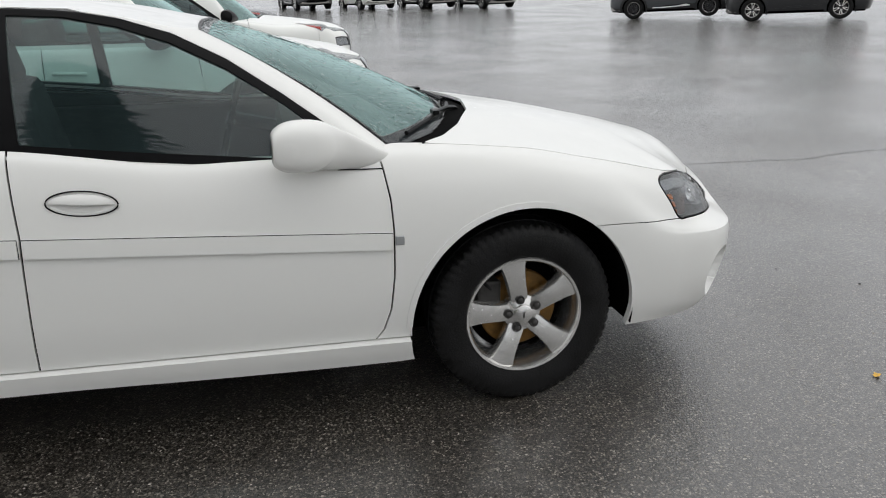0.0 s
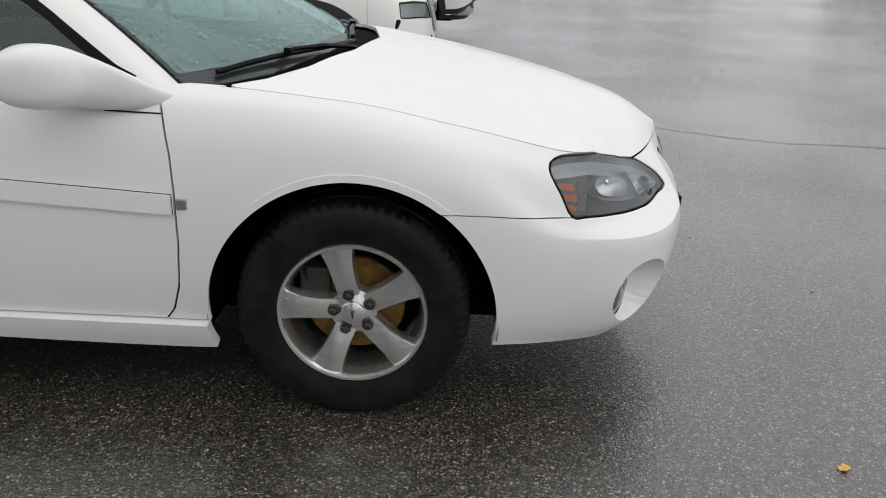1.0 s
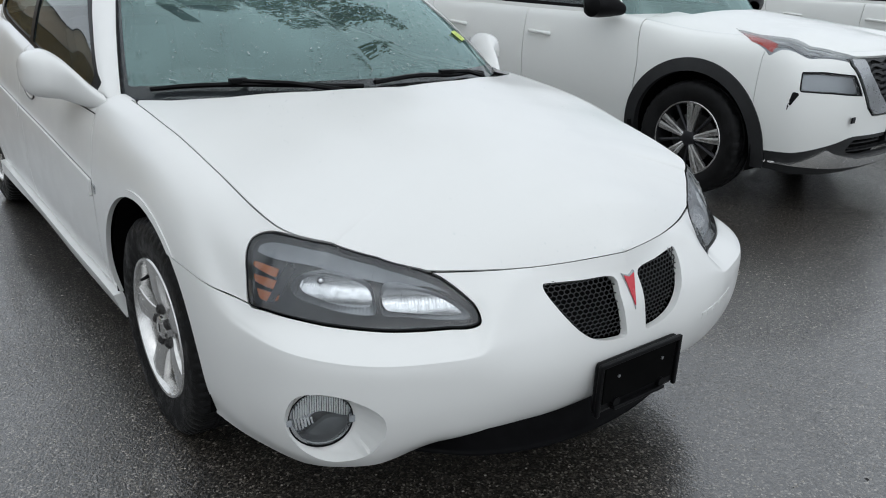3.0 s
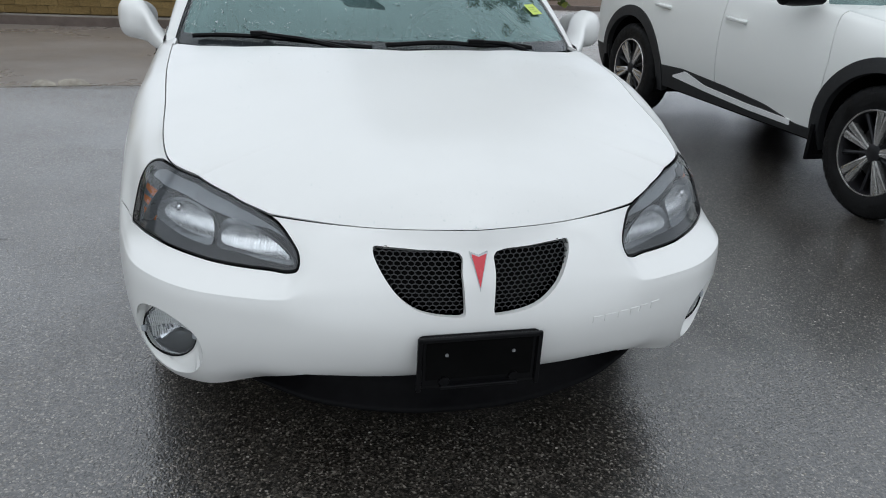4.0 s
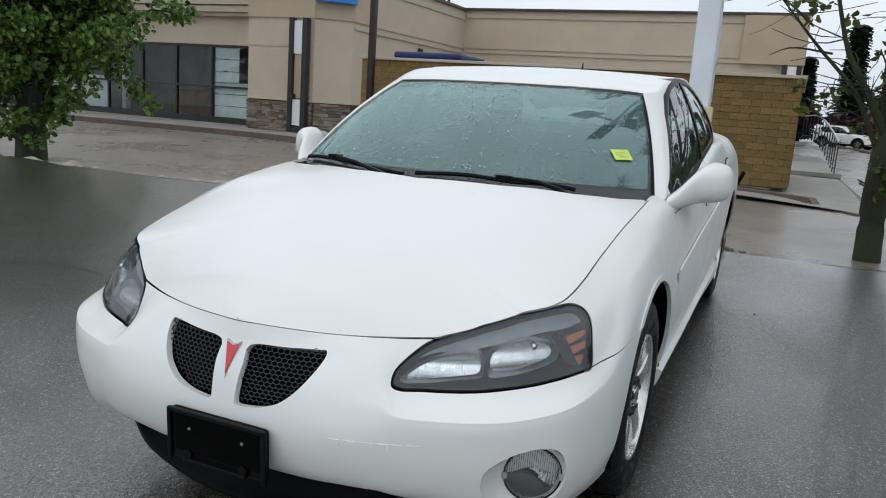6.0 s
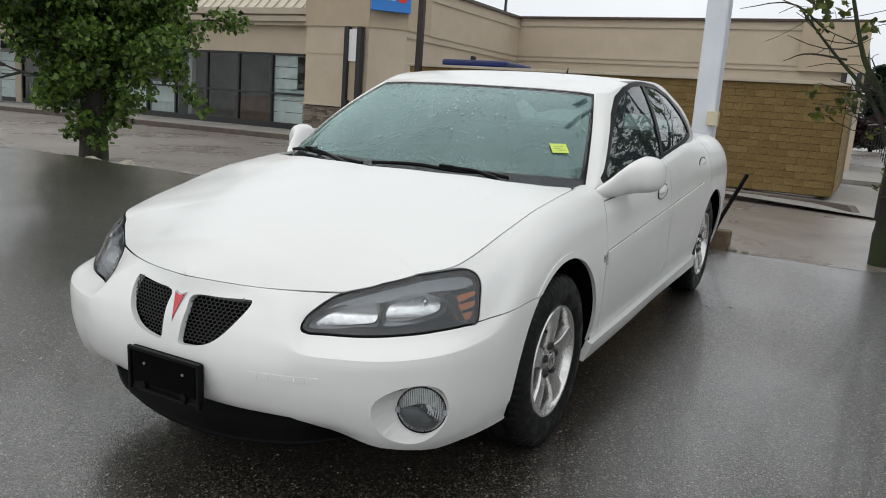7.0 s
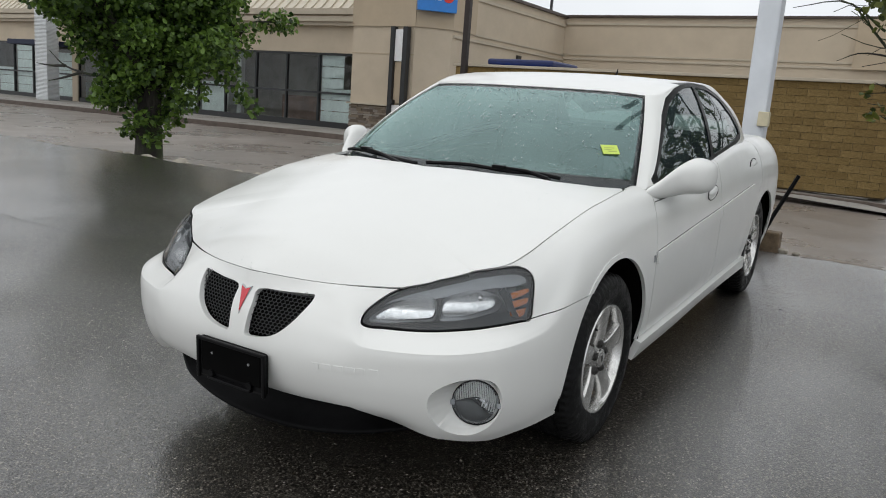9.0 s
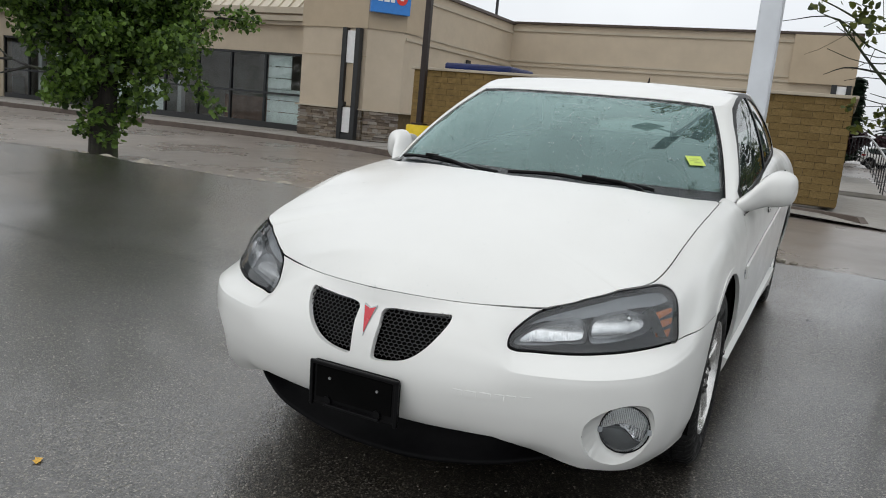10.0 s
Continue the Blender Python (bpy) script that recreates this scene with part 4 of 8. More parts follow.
    mesh_object("lamp_divider", fin, [(i, i + 1, i + 8, i + 7) for i in range(6)], LAMPMID, lens, True, "grey divider before the side reflector")
    for k, z0 in enumerate((0.722, 0.693, 0.663)):
        bar = keep_of(lamp_sheet, lambda x, y, z, s, v: 0.0108 - np.abs(z - (z0 + 0.10 * (s - 1.06))) - 0.006 * np.clip((s - 1.05) / 0.07, 0, 1) ** 2, lambda x, y, z, s, v: s - (1.050 - 0.010 * k), lambda x, y, z, s, v: 1.120 - 0.012 * k - s)
        patch("amber_reflector", bar, AMBER, lens, flip, lambda A: 0.018 + 0.026 * np.clip((1.11 - A[:, 3]) / 0.09, 0, 1), "amber side reflector")

    # fog lamp in its scooped recess
    sgn = -1 if flip else 1
    mirror_m = Matrix.Diagonal((1, sgn, 1, 1))
    cen = Vector((0.792, 0.752, 0.388))
    out_dir = Vector((0.90, 0.43, 0.0)).normalized()
    a1 = Vector((-out_dir.y, out_dir.x, 0))
    a2 = Vector((0, 0, 1))
    n = len(fog_edge)
    ring0 = [shell_sz(s, z) for s, z in fog_edge]
    rows = []
    for w in np.linspace(0, 1, 12):
        row = []
        for k in range(n):
            p0 = ring0[k]
            ang = math.atan2(p0.z - cen.z, (p0 - cen).dot(a1))
            p1 = cen + 0.076 * (math.cos(ang) * a1 + math.sin(ang) * a2)
            h = w * w * (3 - 2 * w)
            row.append(p0.lerp(p1, 0.5 * w + 0.5 * h) - out_dir * 0.012 * math.sin(math.pi * w))
        rows.append(row)
    bm = bmesh.new()
    vr = [[bm.verts.new(mirror_m @ p) for p in r] for r in rows]
    for r0, r1_ in zip(vr, vr[1:]):
        for k in range(n):
            bm.faces.new((r0[k], r0[(k + 1) % n], r1_[(k + 1) % n], r1_[k]))
    part("fog_lamp_recess", bm, WHITE, sedan, "white scooped recess", True)
    turn = Matrix.Translation(cen) @ out_dir.to_track_quat("Y", "Z").to_matrix().to_4x4()
    bm = bmesh.new()
    revolve(bm, [(0.076, -0.012), (0.076, 0.002), (0.0745, 0.004), (0.073, 0.002), (0.073, -0.004)], 40)
    bmesh.ops.transform(bm, matrix=mirror_m @ turn, verts=bm.verts)
    fog_ob = part("fog_lamp", bm, TRIM, sedan, "round fog lamp with a dark rim", True)
    bm = bmesh.new()
    revolve(bm, [(0.073, 0.001), (0.055, 0.007), (0.03, 0.011), (0.0006, 0.013)], 40)
    bmesh.ops.transform(bm, matrix=mirror_m @ turn, verts=bm.verts)
    o = part("fog_lens", bm, LENS, fog_ob, "clear lens", True)
    o.visible_shadow = False
    bm = bmesh.new()
    revolve(bm, [(0.073, -0.004), (0.06, -0.02), (0.035, -0.032), (0.0006, -0.036)], 40)
    bmesh.ops.transform(bm, matrix=mirror_m @ turn, verts=bm.verts)
    part("fog_bowl", bm, REFLECT, fog_ob, "silver lamp bowl", True)
    bm = bmesh.new()
    for k in range(-11, 12):
        xk = k * 0.0056
        top_z = math.sqrt(max(0.0, 0.067 ** 2 - xk ** 2))
        low_z = 0.004 + 0.01 * math.cos(xk * 40)
        if top_z > low_z:
            tube(bm, [(xk, -0.014, low_z), (xk, -0.006, top_z)], 0.0024, 6)
    bmesh.ops.transform(bm, matrix=mirror_m @ turn, verts=bm.verts)
    part("fog_reflector", bm, SIGNWHITE, fog_ob, "ribbed upper reflector", True)
    bm = bmesh.new()
    rim_arc = [(0.069 * math.cos(a), 0.069 * math.sin(a)) for a in np.linspace(2 * math.pi - 0.03, math.pi + 0.62, 22)]
    edge_ = [(-0.036, -0.039), (-0.012, -0.016), (0.012, 0.001), (0.036, 0.004)]
    mid_ = np.mean(rim_arc + edge_, axis=0)
    levels = []
    for k_, d_ in ((1.0, -0.016), (0.9, -0.007), (0.6, -0.0015), (0.25, 0.0005)):
        levels.append([bm.verts.new((mid_[0] + (x_ - mid_[0]) * k_, d_, mid_[1] + (z_ - mid_[1]) * k_)) for x_, z_ in rim_arc + edge_])
    for r0, r1_ in zip(levels, levels[1:]):
        for k in range(len(r0)):
            bm.faces.new((r0[k], r0[(k + 1) % len(r0)], r1_[(k + 1) % len(r0)], r1_[k]))
    bm.faces.new(levels[-1])
    bmesh.ops.transform(bm, matrix=mirror_m @ turn, verts=bm.verts)
    part("fog_bulb_shield", bm, SHIELDM, fog_ob, "dark grey domed lower shield", True)
    bm = bmesh.new()
    for k in range(6):
        xk = -0.060 + k * 0.0075
        tube(bm, [(xk, -0.015, -0.002), (xk + 0.004, -0.012, max(-0.036 + 0.004 * k, -math.sqrt(0.068 ** 2 - xk ** 2)))], 0.0026, 6)
    bmesh.ops.transform(bm, matrix=mirror_m @ turn, verts=bm.verts)
    part("fog_side_reflector", bm, SIGNWHITE, fog_ob, "fluted silver wedge", True)
    for side in (-1, 1):
        bm = bmesh.new()
        box(bm, side * 0.073 - 0.007, side * 0.073 + 0.007, -0.006, 0.007, -0.012, 0.006, 0.003, None)
        bmesh.ops.transform(bm, matrix=mirror_m @ turn, verts=bm.verts)
        part("rim_tab", bm, LAMPGREY, fog_ob)

    # door mirror
    bm = bmesh.new()
    stations = [(0.835, -0.545, 0.930, 0.10, 0.030), (0.862, -0.590, 0.946, 0.105, 0.044), (0.888, -0.64, 0.968, 0.105, 0.059), (0.915, -0.695, 0.989, 0.105, 0.072), (0.945, -0.725, 1.000, 0.103, 0.080), (0.975, -0.738, 1.001, 0.095, 0.077), (1.0, -0.752, 1.0, 0.078, 0.066), (1.014, -0.765, 0.999, 0.052, 0.046), (1.02, -0.772, 0.998, 0.015, 0.015)]
    fine = np.linspace(0, len(stations) - 1, 36)
    st = through_points(np.arange(len(stations)), np.array(stations), fine)
    rings = []
    for y, cx, cz_, rx, rz in st:
        ring = []
        for k in range(40):
            a = 2 * math.pi * k / 40
            ca, sa = math.cos(a), math.sin(a)
            px = cx + max(rx, 0.004) * math.copysign(abs(ca) ** 0.8, ca)
            pz = cz_ + max(rz, 0.004) * math.copysign(abs(sa) ** 0.8, sa)
            ring.append(bm.verts.new((max(px, -0.822 + 0.15 * max(0, y - 0.98)), sgn * (0.835 + (y - 0.835) * (1.04 if flip else 1.14)), pz)))
        rings.append(ring)
    for r0, r1_ in zip(rings, rings[1:]):
        for k in range(40):
            bm.faces.new((r0[k], r0[(k + 1) % 40], r1_[(k + 1) % 40], r1_[k]))
    bm.faces.new(rings[-1])
    mir = part("door_mirror", bm, WHITE, sedan, "white door mirror housing", True)
    bm = bmesh.new()
    ring = [bm.verts.new((-0.8235, sgn * (0.945 + 0.062 * math.cos(a)), 1.0 + 0.058 * math.sin(a))) for a in np.linspace(0, 2 * math.pi, 28, endpoint=False)]
    bm.faces.new(ring)
    part("mirror_glass", bm, CHROME, mir, "mirror glass")
    bm = bmesh.new()
    tube(bm, [(-0.62, sgn * 0.878, 0.905), (-0.49, sgn * 0.868, 0.899), (-0.475, sgn * 0.872, 0.90)], 0.0022, 6)
    part("mirror_joint", bm, TRIM, mir, "dark joint under the mirror base")

    # windscreen wiper
    bm = bmesh.new()
    pts = [(2.50, 0.040), (2.0, 0.052), (1.4, 0.050), (0.8, 0.034), (0.30, 0.018)] if flip else [(-0.12, 0.042), (0.4, 0.046), (0.9, 0.040), (1.35, 0.030), (1.65, 0.022)]
    line = []
    for s, v in pts:
        p, nn = shell_at(sedan_up, abs(s), v)
        side = -1 if (flip or s < 0) else 1
        line.append((p.x + 0.012, side * p.y, p.z + 0.012))
    dense = through_points(np.arange(len(line)), np.array(line), np.linspace(0, len(line) - 1, 16))
    tube(bm, dense, 0.0085, 6)
    wip = part("wiper", bm, TRIM, sedan, "black windscreen wiper blade", True)
    bm = bmesh.new()
    k = 7
    tube(bm, [dense[k] + (0.0, 0, 0.012), dense[k + 3] + (0.012, 0, 0.008), dense[min(15, k + 6)] + (0.03, 0, -0.008), dense[-1] + (0.05, 0, -0.035)], [0.007, 0.008, 0.009, 0.011], 6)
    box(bm, *sum(([c - d, c + d] for c, d in zip(dense[k] + (0, 0, 0.012), (0.012, 0.03, 0.008))), []), 0.003)
    part("wiper_arm", bm, TRIM, wip, "black wiper arm")

# cowl below the windscreen
cowl_rows = []
for w in np.linspace(0, 1, 8):
    row = []
    for y in np.linspace(-0.80, 0.80, 41):
        xa = np.interp(abs(y), [0, 0.3, 0.55, 0.70, 0.80], [0.03, -0.02, -0.12, -0.21, -0.33])
        xb = np.interp(abs(y), [0, 0.35, 0.62, 0.795, 0.82], [-0.12, -0.19, -0.33, -0.50, -0.52])
        za = np.interp(abs(y), [0, 0.5, 0.80], [0.965, 0.945, 0.918])
        row.append((xa + (xb - xa) * w, y, za - 0.02 * math.sin(math.pi * w) + 0.0 * w))
    cowl_rows.append(row)
mesh_object("cowl_panel", [p for r in cowl_rows for p in r], [(i * 41 + j, i * 41 + j + 1, (i + 1) * 41 + j + 1, (i + 1) * 41 + j) for i in range(7) for j in range(40)], TRIM, sedan, True, "black plastic cowl panel")

# twin grille: hexagonal mesh set back in each opening
for sgn in (1, -1):
    bm = bmesh.new()
    pitch_y, pitch_z, w = 0.0165, 0.0102, 0.0023

    def grille_x(y, z):
        return float(np.interp(z, [0.50, 0.59, 0.64, 0.675, 0.70], [1.086, 1.068, 1.048, 1.030, 1.020]) - 0.24 * y * y * 2.2) - 0.016

    cells = []
    for r in range(-1, 22):
        for c in range(-1, 20):
            cells.append((0.03 + c * pitch_y + (r % 2) * pitch_y / 2, 0.525 + r * pitch_z))
    pts = np.array(cells)
    ok = inside(pts + (0, 0.004), grille_edge) > 0.0005
    for (cy, cz) in pts[ok]:
        for a, b in (((-0.5, 0.28), (0, 0.62)), ((0, 0.62), (0.5, 0.28)), ((0.5, 0.28), (0.5, -0.28))):
            q = [(grille_x(cy + p[0] * pitch_y, cz + p[1] * pitch_z), sgn * (cy + p[0] * pitch_y), cz + p[1] * pitch_z) for p in (a, b)]
            tube(bm, q, w * 0.72, 4, False)
    gm = part("grille_mesh", bm, MESHM, sedan, "black honeycomb grille mesh")
    back = [(grille_x(y, z) - 0.035, sgn * y, z) for y, z in grille_edge * (1.03, 1.0)]
    mesh_object("grille_back", back, [list(range(len(back)))], UNDER, gm, False)

# red arrowhead emblem with a silver edge
for nm, k, d, mat, lb in (("emblem", 1.0, 0.004, SATIN, "silver-edged red arrowhead emblem"), ("emblem_face", 0.84, 0.0062, REDP, "red face")):
    pts = [(-0.0225, 0.679), (0.0, 0.671), (0.0225, 0.679), (0.0, 0.590)]
    cz = 0.652
    bm = bmesh.new()
    lo, hi = [], []
    for y, z in pts:
        y, z = y * k, cz + (z - cz) * k
        x = float(np.interp(z, [0.58, 0.592, 0.64, 0.675, 0.70], [1.0705, 1.0695, 1.0485, 1.0315, 1.024]))
        lo.append(bm.verts.new((x - 0.004, y, z)))
        hi.append(bm.verts.new((x + d, y, z)))
    bm.faces.new(hi)
    for a in range(4):
        bm.faces.new((lo[a], lo[(a + 1) % 4], hi[(a + 1) % 4], hi[a]))
    emb = part(nm, bm, mat, sedan if nm == "emblem" else emb, lb)

# raised plain bars where the maker's name is pressed into the bumper
for i, (w0, w1) in enumerate(((0.0, 0.12), (0.16, 0.30), (0.35, 0.49), (0.53, 0.66), (0.68, 0.80), (0.86, 0.99))):
    sheet = keep_of(sedan_shell, lambda x, y, z, s, v: s - (0.311 + 0.226 * w0), lambda x, y, z, s, v: (0.311 + 0.226 * w1) - s, lambda x, y, z, s, v: z - (0.4785 + 0.008 * w0), lambda x, y, z, s, v: 0.4965 + 0.008 * w0 - z)
    panel("name_relief", sheet, WHITE, sedan, depth=0.005, offset=0.0018, label="white raised bar")

# number plate holder, empty
plate = boxed("plate_holder", (1.085, 1.108, -0.155, 0.155, 0.345, 0.492), TRIM, sedan, 0.013, pose(0, 0, 0), "empty black number plate holder")
boxed("plate_field", (1.106, 1.1105, -0.135, 0.135, 0.375, 0.478), UNDER, plate, 0.001)
boxed("plate_lip", (1.10, 1.122, -0.10, 0.10, 0.352, 0.362), TRIM, plate, 0.003)
for y in (-0.152, 0.152):
    boxed("plate_edge", (1.104, 1.116, y - 0.006, y + 0.006, 0.345, 0.492), TRIM, plate, 0.003)
boxed("plate_edge", (1.104, 1.116, -0.155, 0.155, 0.480, 0.492), TRIM, plate, 0.003)
for y in (-0.085, 0.085):
    bm = bmesh.new()
    tube(bm, [(1.110, y, 0.4435), (1.1135, y, 0.4435)], 0.0045, 12)
    part("plate_screw", bm, SATIN, plate, "small steel screw")
    bm = bmesh.new()
    tube(bm, [(1.106, y * 1.05, 0.372), (1.118, y * 1.05, 0.372)], 0.013, 12)
    part("plate_boss", bm, TRIM, plate)

# black lower grille void and chin spoiler
lip_rows = []
for off, z in ((-0.15, 0.345), (-0.142, 0.275), (-0.124, 0.236), (-0.094, 0.214), (-0.085, 0.206), (-0.091, 0.197), (-0.13, 0.191), (-0.22, 0.191)):
    row = []
    for s in np.linspace(0, 0.70, 40):
        c, nn = outline.at(s), outline.normal(s)
        if s == 0:
            nn = np.array([1.0, 0.0])
        end = np.clip((s - 0.42) / 0.24, 0, 1) ** 1.6
        k = off - 0.030 * (s / 0.8) ** 1.2 - 0.035 * end
        row.append((c[0] + nn[0] * k, c[1] + nn[1] * k, z + (0.078 - 0.25 * (z - 0.19)) * np.clip((s - 0.10) / 0.6, 0, 1) ** 1.5))
    lip_rows.append([(p[0], -p[1], p[2]) for p in row[:0:-1]] + row)
nc = len(lip_rows[0])
mesh_object("chin_spoiler", [p for r in lip_rows for p in r], [(i * nc + j, (i + 1) * nc + j, (i + 1) * nc + j + 1, i * nc + j + 1) for i in range(len(lip_rows) - 1) for j in range(nc - 1)], CHINM, sedan, True, "black plastic chin spoiler")

# sticker behind the windscreen
p, nn = shell_at(sedan_up, 2.22, 0.255)
bm = bmesh.new()
box(bm, -0.038, 0.038, -0.0006, 0.0006, -0.030, 0.030)
spot = Vector((-0.51, 0.632, 1.092))
near_ = sedan_up[0][np.argmin(((sedan_up[0][:, :3] - np.array(spot)) ** 2).sum(1))]
spot, nn = Vector(near_[:3]), Vector(near_[5:8]).normalized()
across = Vector((0, 0, 1)).cross(nn).normalized()
up_ = nn.cross(across)
rot = Matrix((across, -nn, up_)).transposed().to_4x4()
bmesh.ops.transform(bm, matrix=Matrix.Translation(spot + 0.002 * nn) @ rot, verts=bm.verts)
sticker = part("windscreen_sticker", bm, STICKER, sedan, "yellow-green paper sticker")
bm = bmesh.new()
for z_, a_, b_ in ((0.010, -0.026, 0.020), (-0.002, -0.028, 0.006), (-0.013, -0.010, 0.026)):
    box(bm, a_, b_, -0.0012, -0.0007, z_ - 0.002, z_ + 0.002)
bmesh.ops.transform(bm, matrix=Matrix.Translation(spot + 0.002 * nn) @ rot, verts=bm.verts)
part("sticker_print", bm, INK, sticker, "faint printed bars")
bm = bmesh.new()
tube(bm, [(-2.23, 0.0, 1.425), (-2.25, 0, 1.45), (-2.262, 0, 1.475)], [0.012, 0.006, 0.003], 8)
part("roof_antenna", bm, TRIM, sedan, "short black antenna")

# cabin: dashboard, wheel, seats
boxed("dashboard", (-0.78, -0.30, -0.72, 0.72, 0.70, 0.945), DASHM, sedan, 0.07)
bm = bmesh.new()
tube(bm, [(-0.98 + 0.05 * math.sin(a), 0.38 + 0.18 * math.cos(a), 0.90 + 0.17 * math.sin(a)) for a in np.linspace(0, 2 * math.pi, 30)], 0.016, 8, False)
tube(bm, [(-0.98, 0.22, 0.90), (-0.98, 0.54, 0.90)], 0.02, 6)
tube(bm, [(-0.98, 0.38, 0.90), (-0.76, 0.38, 0.85)], 0.035, 8)
part("steering_wheel", bm, TRIM, sedan, smooth=True)
for y in (-0.38, 0.38):
    seat = boxed("front_seat", (-1.75, -1.22, y - 0.26, y + 0.26, 0.35, 0.56), SEATM, sedan, 0.06, None, "grey cloth front seat")
    boxed("backrest", (-0.09, 0.07, y - 0.25, y + 0.25, 0.0, 0.62), SEATM, seat, 0.06, Matrix.Translation((-1.72, 0, 0.5)) @ pose(0, 0, 0, 0, -14, 0))
    boxed("head_restraint", (-0.06, 0.05, y - 0.13, y + 0.13, 0.60, 0.80), SEATM, seat, 0.045, Matrix.Translation((-1.72, 0, 0.5)) @ pose(0, 0, 0, 0, -14, 0))
seat = boxed("rear_seat", (-2.75, -2.2, -0.66, 0.66, 0.35, 0.6), SEATM, sedan, 0.06, None, "grey cloth rear seat")
boxed("backrest", (-2.95, -2.72, -0.66, 0.66, 0.5, 1.08), SEATM, seat, 0.07)
boxed("parcel_shelf", (-3.1, -2.85, -0.62, 0.62, 1.02, 1.06), SEATM, sedan, 0.01)
boxed("cabin_mirror", (-0.80, -0.77, -0.12, 0.12, 1.20, 1.27), TRIM, sedan, 0.015, None, "black rear-view mirror")
for sgn in (1, -1):
    boxed("door_lining", (-2.4, -0.6, sgn * 0.78 - 0.03, sgn * 0.78 + 0.03, 0.35, 0.93), DASHM, sedan, 0.02)

# rain drops
rng = np.random.default_rng(5)


def drops(name, shell, count, size, keepfn, mat, label):
    A, F = shell
    mid = A[F].mean(1)
    w = keepfn(mid)
    area = np.linalg.norm(np.cross(A[F[:, 1], :3] - A[F[:, 0], :3], A[F[:, 2], :3] - A[F[:, 0], :3]), axis=1) * w
    pick = rng.choice(len(F), count, p=area / area.sum())
    V, FF = [], []
    for n_, i in enumerate(pick):
        b = rng.dirichlet((1, 1, 1))
        q = (A[F[i]] * b[:, None]).sum(0)
        p, nn = Vector(q[:3]), Vector(q[5:8]).normalized()
        if rng.random() < 0.5:
            p.y, nn.y = -p.y, -nn.y
        t = nn.cross(Vector((0, 1, 0.1))).normalized()
        u = nn.cross(t)
        r = size * (0.5 + 1.3 * rng.random() ** 3)
        st_ = 1 + 0.8 * rng.random()
        o = len(V)
        for ring_r, h in ((1.0, 0.0), (0.68, 0.42)):
            for k in range(6):
                a = 2 * math.pi * (k + 0.5 * (h > 0)) / 6
                V.append(p + r * ring_r * (math.cos(a) * st_ * t + math.sin(a) * u) + nn * (h * r + 0.0004))
        V.append(p + nn * 0.58 * r)
        for k in range(6):
            j = (k + 1) % 6
            FF += [(o + k, o + j, o + 6 + k), (o + j, o + 6 + j, o + 6 + k), (o + 6 + k, o + 6 + j, o + 12)]
    ob = mesh_object(name, [(SLOPE @ v) for v in V], FF, mat)
    return tagged(ob, label, "rain drops", kind="stuff")


hood_sheet = keep_of(sedan_shell, lambda x, y, z, s, v: v - 1.02, lambda x, *a: x + 0.02)
drops("rain_drops", hood_sheet, 420, 0.0017, lambda m_: 0.05 + np.clip((m_[:, 0] - 0.78) * 4, 0, 1.2) + np.clip((0.30 - m_[:, 0]) * 2.2, 0, 1) * (m_[:, 1] < 0.6), DROPM, "clear rain drops beaded on the white hood")
glass_sheet = keep_of(sedan_up, in_ws)
drops("rain_drops", glass_sheet, 3600, 0.0027, lambda m_: 0.35 + 1.2 * (m_[:, 3] > 2.5) + 1.0 * (m_[:, 4] < 0.16) + 1.0 * (m_[:, 4] > 0.86), DROPM, "rain drops scattered over the windscreen")
lamp_top = keep_of(lamp_sheet, lambda *a: in_lamp(*a) - 0.01)
drops("rain_drops", lamp_top, 260, 0.0022, lambda m_: 0.15 + 1.5 * (m_[:, 2] > 0.72), DROPM, "rain drops on the headlamp lenses")

